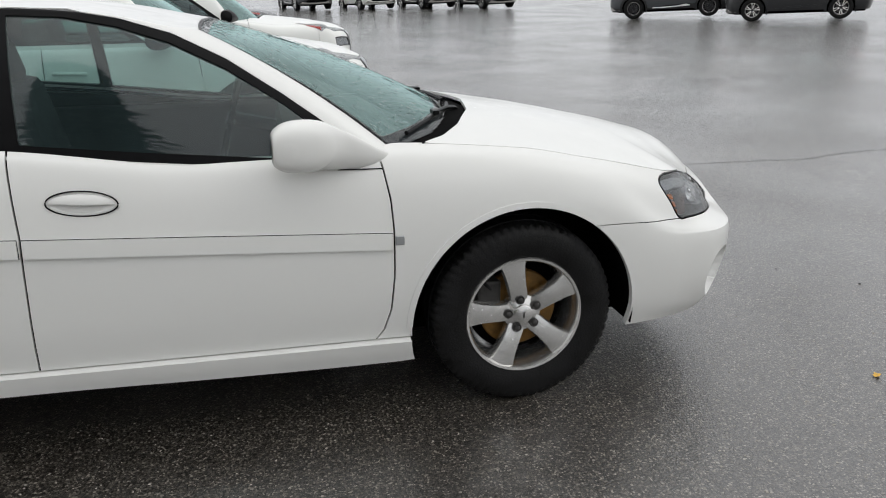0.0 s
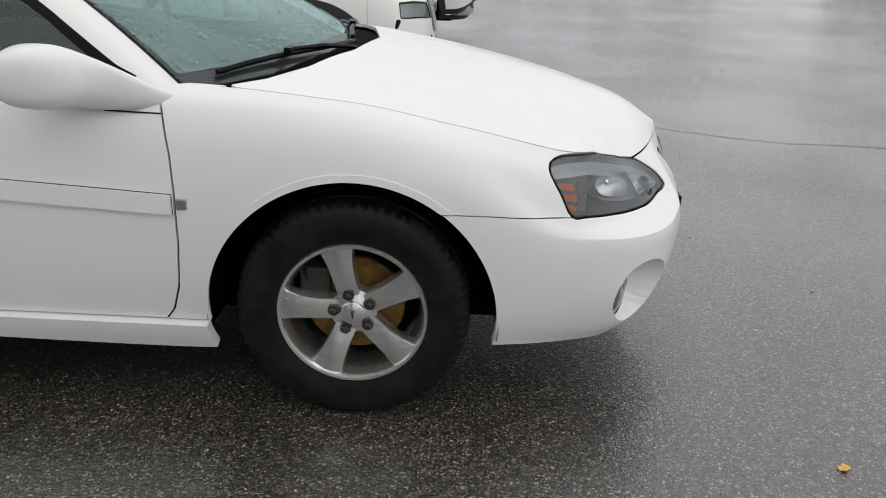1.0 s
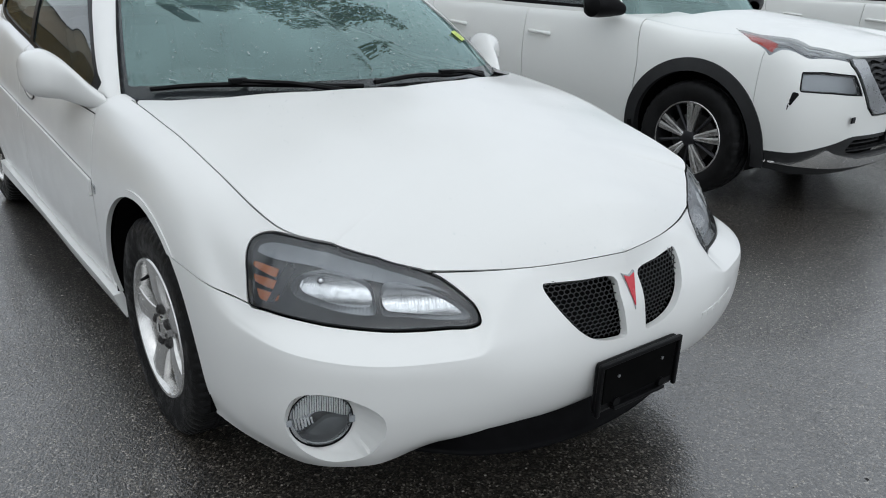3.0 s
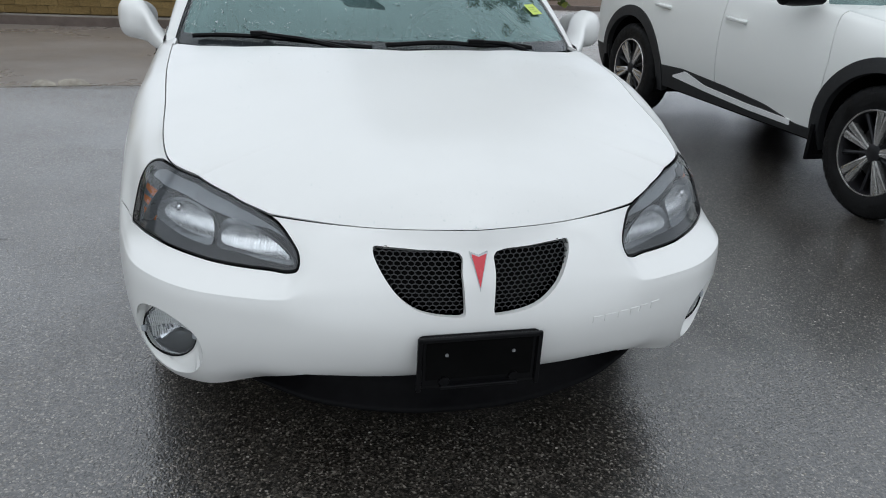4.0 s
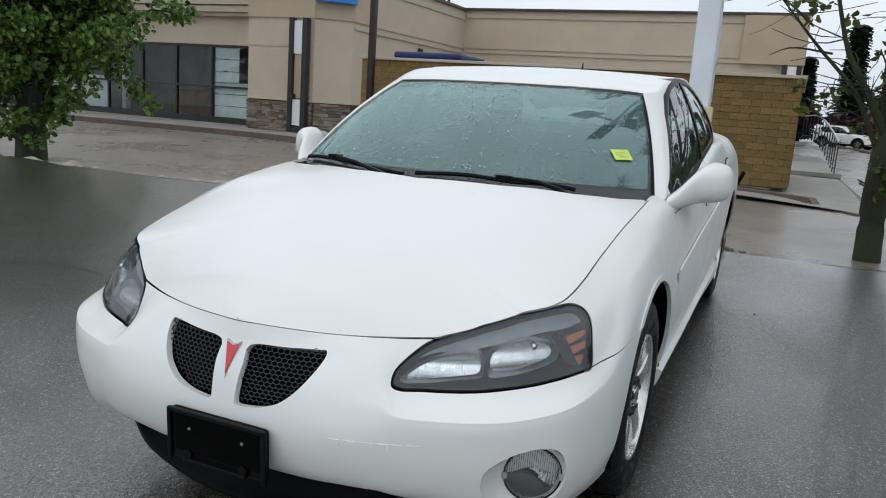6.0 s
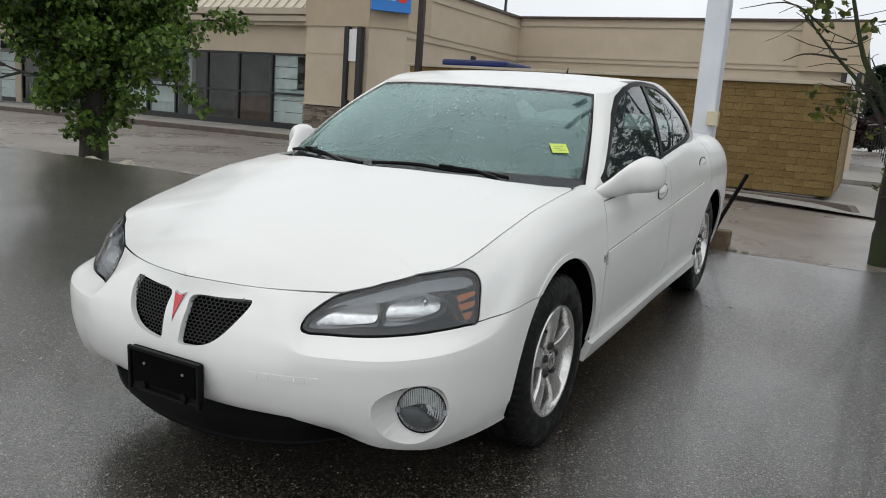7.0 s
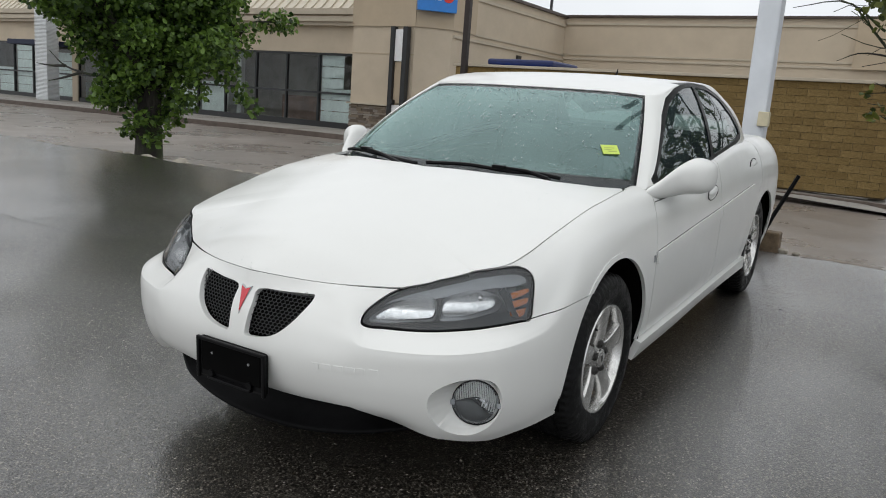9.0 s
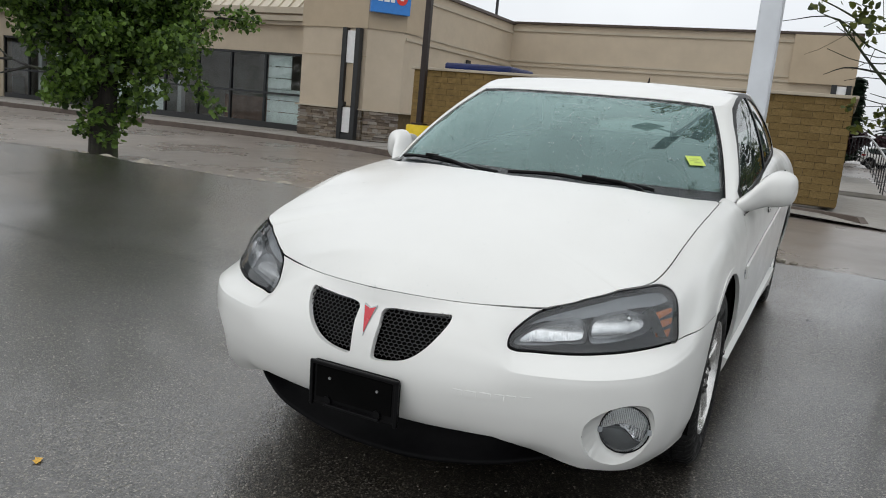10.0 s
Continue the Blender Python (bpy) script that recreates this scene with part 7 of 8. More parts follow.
# corner tower with stone plinth, chamfered corner and side wall
wall_box("tower_wall", (-19.2, -17.05, -14.25, -11.88, 1.04, 3.46), STUCCO, label="beige stucco corner tower")
wall_box("tower_band", (-19.2, -17.00, -14.27, -11.86, 3.46, 8.0), STUCCO2)
wall_box("tower_reveal", (-19.2, -17.035, -14.26, -11.875, 2.62, 2.65), STUCCO2)
wall_box("plinth_core", (-19.2, -17.10, -14.25, -11.88, 0.1, 1.04), MORTAR)
wall_box("plinth_cap", (-19.2, -16.93, -14.33, -11.86, 1.04, 1.09), CORN, bevel=0.01)


def prism(name, plan, z0, z1, mat, parent=shop, label=""):
    bm = bmesh.new()
    a = [bm.verts.new((x, y, z0)) for x, y in plan]
    b = [bm.verts.new((x, y, z1)) for x, y in plan]
    bm.faces.new(list(reversed(a)))
    bm.faces.new(b)
    n_ = len(plan)
    for i in range(n_):
        bm.faces.new((a[i], a[(i + 1) % n_], b[(i + 1) % n_], b[i]))
    return part(name, bm, mat, parent, label)


cha = [(-17.07, -11.882), (-17.85, -11.06), (-19.2, -11.06), (-19.2, -11.882)]
off = lambda d: [(-17.07 + d, -11.878), (-17.85 + d * 0.4, -11.06 + d), (-19.2, -11.06 + d), (-19.2, -11.878)]
prism("chamfer_wall", cha, 1.04, 3.46, STUCCO)
prism("chamfer_band", off(0.05), 3.463, 8.0, STUCCO2)
prism("chamfer_core", off(-0.06), 0.1, 1.04, MORTAR)
prism("chamfer_cap", off(0.10), 1.043, 1.09, CORN)
wall_box("side_wall", (-26.2, -19.2, -11.3, -11.07, 0.1, 4.86), STUCCO, label="beige stucco side wall")
for z0, z1, d in ((3.24, 3.32, 0.06), (3.44, 3.50, 0.04), (4.52, 4.62, 0.05), (4.86, 4.96, 0.10)):
    wall_box("side_trim", (-26.2, -17.9, -11.07, -11.07 + d, z0, z1), CORN if z0 < 4.8 else CAPM)
wall_box("rear_wall", (-26.5, -26.2, -11.07, 1.20, 0.1, 4.90), STUCCO, label="beige stucco rear wall")
for z0, z1, d in ((3.30, 3.37, 0.05), (3.47, 3.53, 0.04), (4.62, 4.70, 0.05)):
    wall_box("rear_trim", (-26.2, -26.2 + d, -11.0, 1.20, z0, z1), CORN)
wall_box("rear_cap", (-26.6, -26.08, -11.0, 1.26, 4.90, 4.98), CAPM)
wall_box("rear_pilaster", (-26.2, -26.02, -0.80, 1.22, 3.30, 4.88), STUCCO2)
wall_box("roof_deck", (-60, -26.5, -60, 1.1, 4.5, 4.7), CAPM)
wall_box("rear_post", (-26.0, -25.85, 0.55, 0.72, 2.0, 3.29), FRAMEM)
wall_box("rear_post", (-26.0, -25.85, 1.0, 1.15, 2.0, 3.29), FRAMEM)
wall_box("rear_panel", (-25.98, -25.9, 0.72, 1.0, 2.0, 3.25), SIGNWH)
wall_box("rear_vent", (-22.5, -22.2, -11.06, -11.0, 2.9, 3.1), FRAMEM)

# ledge stones of the plinth
rs = random.Random(7)
stone_mesh = []
for k in range(6):
    bm = bmesh.new()
    box(bm, -0.5, 0.5, -0.5, 0.5, -0.5, 0.5)
    for v in bm.verts:
        v.co += Vector((rs.uniform(-0.08, 0.08), rs.uniform(-0.04, 0.04), rs.uniform(-0.10, 0.10)))
    me = bpy.data.meshes.new("ledge_stone")
    bm.to_mesh(me)
    bm.free()
    me.materials.append(VENEER)
    stone_mesh.append(me)
plinth = thing("stone_plinth", "stacked brown ledge-stone plinth of the corner tower", "stone wall")


def lay_stones(p0, p1, z0, z1):
    d = Vector((p1[0] - p0[0], p1[1] - p0[1], 0))
    length = d.length
    d.normalize()
    nrm = Vector((d.y, -d.x, 0))
    if nrm.x < 0:
        nrm = -nrm
    ang = math.degrees(math.atan2(d.y, d.x))
    z = z0
    while z < z1 - 0.02:
        h = min(rs.choice((0.05, 0.065, 0.08, 0.10)), z1 - z)
        t = 0.0
        while t < length - 0.03:
            w = min(rs.uniform(0.14, 0.42), length - t)
            o = new("ledge_stone", rs.choice(stone_mesh))
            o.parent = plinth
            c = Vector((p0[0], p0[1], 0)) + d * (t + w / 2) - nrm * (0.03 - rs.uniform(0, 0.03))
            o.matrix_basis = Matrix.Translation((c.x, c.y, z + h / 2)) @ pose(0, 0, 0, 0, 0, ang) @ Matrix.Diagonal((w - 0.008, 0.14, h - 0.008, 1))
            t += w
        z += h


lay_stones((-17.06, -14.25), (-17.06, -11.9), 0.14, 1.03)
lay_stones((-17.08, -11.86), (-17.84, -11.07), 0.14, 1.03)

# tall black sign frame at the tower
fr_ = thing("sign_frame", "tall black steel frame with white sign panels by the tower", "sign")
boxed("post", (-16.98, -16.78, -12.60, -12.46, HK, 3.44), FRAMEM, fr_, 0.01)
boxed("post", (-16.98, -16.78, -12.14, -11.98, HK, 3.44), FRAMEM, fr_, 0.01)
boxed("upper_panel", (-16.93, -16.85, -12.46, -12.14, 2.42, 3.36), SIGNWH, fr_, 0.005, None, "white sign panel")
boxed("middle_panel", (-16.95, -16.90, -12.46, -12.14, 1.15, 2.40), STUCCO2, fr_, 0.005, None, "dull brown panel")
boxed("lower_panel", (-16.93, -16.85, -12.46, -12.14, 0.34, 1.10), SIGNWH, fr_, 0.005, None, "white sign panel")
boxed("bottom_bar", (-16.97, -16.80, -12.46, -12.14, HK, 0.30), FRAMEM, fr_, 0.005)
boxed("lock_box", (-16.90, -16.74, -12.52, -12.38, 1.12, 1.26), FRAMEM, fr_, 0.005)

# blue box sign on the chamfered corner
sg = thing("box_sign", "blue box sign with a red disc and pale bars", "sign", Matrix.Translation((-17.42, -11.42, 4.35)) @ pose(0, 0, 0, 0, 0, 46.5))
boxed("sign_box", (0.06, 0.24, -0.62, 0.58, -0.42, 0.75), BLUEM, sg, 0.01)
bm = bmesh.new()
tube(bm, [(0.24, 0.30, 0.02), (0.252, 0.30, 0.02)], 0.17, 28)
part("sign_disc", bm, SIGNRED, sg, "red disc")
for y0, y1, z0, z1 in ((-0.42, -0.28, -0.10, 0.05), (-0.24, -0.08, -0.10, 0.05), (-0.04, 0.08, -0.10, 0.05), (0.25, 0.35, -0.02, 0.06)):
    boxed("sign_bar", (0.241, 0.256, y0, y1, z0, z1), SIGNWH, sg, 0.0, None, "pale bar")

# enclosure of ochre split blocks
enc = thing("block_wall", "ochre split-face block wall of the waste enclosure", "wall")
boxed("wall_core", (-13.66, -13.32, -8.05, 1.24, HK - 0.02, 2.16), MORTAR, enc)
boxed("wall_core", (-19.5, -13.66, 0.92, 1.24, HK - 0.02, 2.16), MORTAR, enc)
boxed("wall_cap", (-13.72, -13.22, -8.10, 1.32, 2.16, 2.22), CORN, enc, 0.008, None, "tan wall cap")
boxed("wall_cap", (-19.5, -13.72, 0.86, 1.32, 2.16, 2.22), CORN, enc, 0.008)
block_mesh = []
for k in range(5):
    bm = bmesh.new()
    box(bm, -0.5, 0.5, -0.5, 0.5, -0.5, 0.5)
    bmesh.ops.subdivide_edges(bm, edges=bm.edges, cuts=1, use_grid_fill=True)
    for v in bm.verts:
        if v.co.y > 0.4 or v.co.y < -0.4:
            v.co.y *= 1 + rs.uniform(-0.08, 0.16)
    me = bpy.data.meshes.new("brick")
    bm.to_mesh(me)
    bm.free()
    me.materials.append(BRICKM)
    block_mesh.append(me)
rows_, bh, bl = 15, 0.1345, 0.36
far_blocks = bmesh.new()
for r in range(rows_):
    y = -8.05 - (bl / 2 if r % 2 else 0)
    while y < 1.24:
        a, b = max(y, -8.05), min(y + bl, 1.255)
        if b - a > 0.05:
            at_ = Matrix.Translation((-13.33, (a + b) / 2, HK + (r + 0.5) * bh)) @ pose(0, 0, 0, 0, 0, 90) @ Matrix.Diagonal((b - a - 0.009, 0.09, bh - 0.009, 1))
            if y > -5.6:
                o = new("brick", block_mesh[rs.randrange(5)])
                o.parent = enc
                o.matrix_basis = at_
            else:
                box(far_blocks, -0.5, 0.5, -0.5, 0.5, -0.5, 0.5, 0.0, at_)
        y += bl
for r in range(rows_):
    x = -13.66 - (bl / 2 if r % 2 else 0)
    while x > -16.5:
        box(far_blocks, -0.5, 0.5, -0.5, 0.5, -0.5, 0.5, 0.0, Matrix.Translation((x - bl / 2, 1.235, HK + (r + 0.5) * bh)) @ Matrix.Diagonal((bl - 0.009, 0.06, bh - 0.009, 1)))
        x -= bl
tagged(part("far_bricks", far_blocks, BRICKM, enc), kind="stuff")
gate = thing("enclosure_gate", "beige metal gate of the waste enclosure", "gate")
boxed("gate_leaf", (-14.9, -13.75, -8.30, -8.24, 0.2, 2.1), CORN, gate, 0.01)
for z in (0.8, 1.7):
    boxed("hinge", (-13.85, -13.72, -8.24, -8.21, z - 0.08, z + 0.08), FRAMEM, gate)
bin_ = thing("waste_container", "dark blue metal waste container behind the wall", "waste container")
boxed("container_body", (-16.4, -14.6, -7.9, -6.3, HK, 2.3), BLUEM, bin_, 0.03)
boxed("container_lid", (-16.3, -14.7, -8.0, -6.2, 2.3, 2.46), plain("dark_blue_lid", (0.01, 0.02, 0.10), 0.5), bin_, 0.05)

# lamp post on a yellow base
YEL = plain("yellow_paint", (0.80, 0.58, 0.015), 0.5, vary=0.1, scale=6)
POSTM = plain("dark_bronze_post", (0.028, 0.020, 0.018), 0.45, vary=0.2, metal=0.3)
lp = thing("lamp_post", "dark bronze lamp post on a round yellow concrete base", "lamp post")
bm = bmesh.new()
revolve(bm, [(0.30, -0.02), (0.30, 0.84), (0.28, 0.88), (0.001, 0.885)], 36, "z")
bmesh.ops.translate(bm, vec=(-12.75, -7.50, 0), verts=bm.verts)
part("concrete_base", bm, YEL, lp, "yellow painted concrete base", True)
boxed("base_plate", (-12.89, -12.61, -7.64, -7.36, 0.885, 0.93), POSTM, lp, 0.01)
boxed("post", (-12.815, -12.685, -7.565, -7.435, 0.93, 7.5), POSTM, lp, 0.01)

# white steel pole with its junction box
POLEM = plain("white_painted_steel", (0.66, 0.69, 0.73), 0.5, vary=0.06, scale=3, relief=0.1, relief_scale=30)
BOXM = plain("cream_junction_box", (0.58, 0.52, 0.36), 0.55, vary=0.1)
wp = thing("lot_light_pole", "tall square white steel light pole at the lot's edge", "light pole")
boxed("pole", (-4.92, -4.72, 0.32, 0.515, 0.10, 6.9), POLEM, wp, 0.02)
boxed("junction_box", (-4.74, -4.66, 0.46, 0.555, 1.27, 1.40), BOXM, wp, 0.006, None, "cream junction box")
for a, reach in ((5, 0.12), (232, 1.05), (100, 0.55)):
    bm = bmesh.new()
    c, s = math.cos(radians(a)), math.sin(radians(a))
    tube(bm, [(-4.82, 0.42, 6.8), (-4.82 + (reach + 0.1) * c, 0.42 + (reach + 0.1) * s, 6.9)], 0.045, 8)
    part("lamp_arm", bm, POLEM, wp)
    bm = bmesh.new()
    box(bm, reach, reach + 0.85, -0.22, 0.22, -0.06, 0.1, 0.03, Matrix.Translation((-4.82, 0.42, 6.9)) @ pose(0, 0, 0, 0, 0, a))
    part("lamp_head", bm, LAMPDARK, wp, "dark lamp head")

# timber blocks and the leaning iron bar at the pole's foot
WOODM = plain("wet_old_timber", (0.16, 0.115, 0.07), 0.8, vary=0.4, scale=14, relief=0.5, relief_scale=40)
zl = on_lot(-4.5, 0.7)
tb = boxed("timber_block", (-4.72, -4.56, 0.52, 0.81, 0.10, 0.345), WOODM, None, 0.015)
tagged(tb, "wet old timber block at the lot edge", "timber block")
tb2 = boxed("timber_block", (-4.74, -4.60, 0.42, 0.66, 0.345, 0.44), WOODM, None, 0.015, pose(0, 0, 0, 0, 0, 0))
tagged(tb2, "grey weathered timber offcut lying on another", "timber block")
bm = bmesh.new()
tube(bm, [(-4.52, 0.62, 0.19), (-4.53, 0.72, 0.46), (-4.55, 0.89, 0.87)], [0.022, 0.019, 0.018], 8)
tagged(part("iron_bar", bm, TRIM, None, "", True), "black iron bar leaning at the timber block", "iron bar")
rock(-4.52, 0.86, 0.195, 0.045, 91, "flat pale stone beside the timber block", "edge stones")
rock(-4.50, 0.97, 0.19, 0.03, 92, "flat pale stone beside the timber block", "edge stones")

# handrail by the ramp
RAILM = plain("black_handrail_iron", (0.015, 0.015, 0.016), 0.45, vary=0.2)
hr = thing("handrail", "black iron handrail with thin balusters along a ramp", "handrail")
rl = [(-20.4, 2.32, 0.98, 0.14), (-24.0, 2.2, 1.35, 0.45), (-28.5, 1.95, 1.75, 0.85), (-32.0, 1.5, 1.78, 0.9)]
rlp = through_points(np.arange(4), np.array(rl), np.linspace(0, 3, 40))
bm = bmesh.new()
tube(bm, [tuple(p[:3]) for p in rlp], 0.03, 8)
part("top_rail", bm, SATIN, hr, "pale top rail", True)
bm = bmesh.new()
tube(bm, [(p[0], p[1], p[3] + 0.12) for p in rlp], 0.015, 6)
part("bottom_rail", bm, RAILM, hr)
for p in rlp[::3]:
    bm = bmesh.new()
    tube(bm, [(p[0], p[1], p[3] - 0.05), (p[0], p[1], p[2])], 0.016, 6)
    part("baluster", bm, RAILM, hr)
prism("ramp", [(-20.2, 0.9), (-20.2, 2.5), (-33, 2.3), (-33, 0.9)], 0.05, 0.16, CONC, None)
bpy.data.objects["ramp"]["label"] = "pale concrete ramp"
bpy.data.objects["ramp"]["kind"] = "structure"
bpy.data.objects["ramp"]["category"] = "ramp"

# ---------- trees ----------
def leaf_material(name, dark, light, rough=0.5):
    m, nt, p = material(name)
    geo = nt.nodes.new("ShaderNodeNewGeometry")
    mid = tuple((a + b) / 2 for a, b in zip(dark, light))
    c = ramp(nt, geo.outputs["Random Per Island"], [(0.0, dark), (0.55, mid), (1.0, light)])
    nt.links.new(mixed(nt, 1.0, c, ramp(nt, grain(nt, 30.0, 4), [(0.3, (0.8,) * 3), (0.7, (1.15,) * 3)]), "MULTIPLY"), p.inputs["Base Color"])
    p.inputs["Roughness"].default_value = rough
    thru = nt.nodes.new("ShaderNodeBsdfTranslucent")
    both = nt.nodes.new("ShaderNodeMixShader")
    both.inputs[0].default_value = 0.35
    nt.links.new(c, thru.inputs["Color"])
    nt.links.new(p.outputs[0], both.inputs[1])
    nt.links.new(thru.outputs[0], both.inputs[2])
    nt.links.new(both.outputs[0], nt.nodes["Material Output"].inputs["Surface"])
    return m


BARK, nt, p_ = material("wet_dark_bark")
wv = node(nt, "ShaderNodeTexNoise", Scale=9.0, Detail=10.0, Roughness=0.7)
co_ = nt.nodes.new("ShaderNodeTexCoord")
mp_ = nt.nodes.new("ShaderNodeMapping")
mp_.inputs["Scale"].default_value = (3.0, 3.0, 0.45)
nt.links.new(co_.outputs["Object"], mp_.inputs["Vector"])
nt.links.new(mp_.outputs[0], wv.inputs["Vector"])
barkc = ramp(nt, wv.outputs[0], [(0.3, (0.008, 0.007, 0.0065)), (0.7, (0.042, 0.035, 0.029))])
moss = ramp(nt, grain(nt, 1.9, 6), [(0.44, (0, 0, 0)), (0.58, (0.85,) * 3)])
nt.links.new(mixed(nt, moss, barkc, (0.030, 0.046, 0.009)), p_.inputs["Base Color"])
p_.inputs["Roughness"].default_value = 0.8
bump(nt, p_, wv.outputs[0], 0.9, 0.03)
LEAF = leaf_material("green_leaves", (0.014, 0.040, 0.009), (0.20, 0.33, 0.055))
LEAF2 = leaf_material("green_and_yellow_leaves", (0.03, 0.05, 0.012), (0.15, 0.17, 0.03))
NEEDLE = leaf_material("dark_needles", (0.008, 0.02, 0.012), (0.03, 0.055, 0.028))
PLUM = leaf_material("plum_red_leaves", (0.018, 0.008, 0.010), (0.06, 0.025, 0.030))
OLIVE = leaf_material("olive_leaves", (0.03, 0.05, 0.012), (0.11, 0.13, 0.03))
GOLD = leaf_material("golden_leaves", (0.25, 0.15, 0.015), (0.50, 0.34, 0.04))


def leaves(spots, count, size, seed, flat=0.35):
    """Leaf blades strewn round spots of (place, radius)."""
    g = np.random.default_rng(seed)
    V, F = [], []
    w = np.array([max(s[1], 0.05) ** 2 for s in spots])
    pick = g.choice(len(spots), count, p=w / w.sum())
    for i in pick:
        c, r = spots[i]
        d = g.normal(size=3)
        d /= np.linalg.norm(d)
        p = np.array(c) + d * r * (0.35 + 0.65 * g.random() ** 0.5) * (1, 1, 0.75)
        ax = g.normal(size=3) + (0, 0, -0.5)
        ax /= np.linalg.norm(ax)
        b = np.cross(ax, g.normal(size=3) + (0, 0, 1.5))
        b /= max(np.linalg.norm(b), 1e-6)
        n_ = np.cross(ax, b)
        L = size * (0.6 + 0.8 * g.random())
        o = len(V)
        V += [p, p + ax * L * 0.30 + b * L * 0.40 + n_ * L * 0.08, p + ax * L * 0.68 + b * L * 0.30 + n_ * L * 0.03, p + ax * L, p + ax * L * 0.68 - b * L * 0.30 + n_ * L * 0.03, p + ax * L * 0.30 - b * L * 0.40 + n_ * L * 0.08]
        F += [(o, o + 1, o + 2, o + 3), (o, o + 3, o + 4, o + 5)]
    return V, F


def limb(bm, a, b, r0, r1, seed, bend=0.12, n=7):
    g = np.random.default_rng(seed)
    a, b = np.array(a, float), np.array(b, float)
    L = np.linalg.norm(b - a)
    k = g.normal(size=3) * bend * L
    pts = [tuple(a + (b - a) * t + k * math.sin(math.pi * t) + g.normal(size=3) * 0.012 * L) for t in np.linspace(0, 1, n)]
    pts[0] = tuple(a)
    tube(bm, pts, [r0 + (r1 - r0) * t for t in np.linspace(0, 1, n)], 8)
    return pts


def broad_tree(name, label, at, trunk_to, r_trunk, limbs_to, sub, count, size, leafmat, seed, extra=(), spot_r=(0.25, 0.5), keepz=0.0, group="trees"):
    g = np.random.default_rng(seed)
    tree = thing(name, label, "tree", None, group)
    x, y, z = at
    bm = bmesh.new()
    pts = [(x, y, z - 0.15), (x, y, z + 0.05), (x + (trunk_to[0] - x) * 0.4, y + (trunk_to[1] - y) * 0.35, z + (trunk_to[2] - z) * 0.45), trunk_to]
    tp = through_points(np.arange(4), np.array(pts, float), np.linspace(0, 3, 12))
    tube(bm, [tuple(q) for q in tp], [r_trunk * (1.25 - 0.45 * i / 11 + (0.25 if i < 2 else 0)) for i in range(12)], 18)
    for v in bm.verts:
        k = 1 + 0.10 * noise.noise(Vector((v.co.x * 6, v.co.y * 6, v.co.z * 1.5)))
        v.co.x, v.co.y = x + (v.co.x - x) * k, y + (v.co.y - y) * k
    part("trunk", bm, BARK, tree, "dark wet bark with moss", True)
    spots = list(extra)
    for i, (to, r) in enumerate(limbs_to):
        bm = bmesh.new()
        start = tp[rand_int(g, 8, 11)]
        lp_ = limb(bm, start, to, r, r * 0.35, seed * 50 + i, 0.07)
        for j in range(sub):
            k = 2 + int(g.integers(0, len(lp_) - 2))
            d = g.normal(size=3)
            d[2] = abs(d[2]) * 0.6 - 0.1
            d /= np.linalg.norm(d)
            end = np.array(lp_[k]) + d * (0.35 + 0.75 * g.random())
            sp = limb(bm, lp_[k], end, r * 0.30, r * 0.10, seed * 90 + i * 10 + j, 0.1, 5)
            if end[2] > keepz:
                spots.append((tuple(end), g.uniform(*spot_r)))
                spots.append((sp[3], g.uniform(*spot_r) * 0.7))
        spots.append((to, g.uniform(*spot_r)))
        part("limb", bm, BARK, tree, smooth=True)
    V, F = leaves(spots, count, size, seed)
    mesh_object("crown", V, F, leafmat, tree, False, "crown of many small green leaves")
    return tree


def rand_int(g, a, b):
    return int(g.integers(a, b))


T1 = (-5.75, -9.45, 0.0)
g1 = np.random.default_rng(31)
AXIS, DEPTH = np.array((-0.804, 0.595)), np.array((-0.595, -0.804))


def clump(a, z, r, depth=0.35):
    """A leaf clump at a along the crown's broad side and height z."""
    q = np.array(T1[:2]) + AXIS * a + DEPTH * g1.normal() * depth
    return ((q[0], q[1], z), r)


limbs1 = [(clump(-1.5, 2.5, 0)[0], 0.09), (clump(1.5, 2.2, 0)[0], 0.09), (clump(0.2, 3.4, 0)[0], 0.10), (clump(-0.9, 3.3, 0)[0], 0.09), (clump(1.0, 3.4, 0)[0], 0.09), (clump(0, 4.6, 0)[0], 0.10), (clump(-1.3, 3.9, 0)[0], 0.07), (clump(1.4, 3.9, 0)[0], 0.07), (clump(0.6, 2.2, 0)[0], 0.06), (clump(-0.6, 2.1, 0)[0], 0.06)]
low1 = []
for z, a0, a1, n_, r in ((0.48, -0.30, 0.28, 7, 0.17), (0.72, -0.60, 0.50, 11, 0.22), (0.98, -0.75, 0.62, 13, 0.26), (1.28, -0.70, 0.70, 14, 0.30), (1.60, -0.85, 0.9, 16, 0.34), (1.95, -1.1, 1.2, 16, 0.38), (2.35, -1.3, 1.35, 15, 0.42), (2.8, -1.35, 1.4, 15, 0.44)):
    low1 += [clump(g1.uniform(a0, a1), z + g1.normal() * 0.08, r * g1.uniform(0.7, 1.15)) for _ in range(n_)]
low1 += [clump(a, z, r, 0.2) for a, z, r in ((1.25, 1.55, 0.28), (1.45, 1.30, 0.24), (1.60, 1.08, 0.20), (1.70, 0.92, 0.15), (1.1, 1.75, 0.3))]
broad_tree("deciduous_tree", "leafy green tree with a thick dark trunk at the lot's edge", T1, (-5.7, -9.35, 1.7), 0.215, limbs1, 6, 30000, 0.088, LEAF, 3, low1, (0.26, 0.45))
bt = bmesh.new()
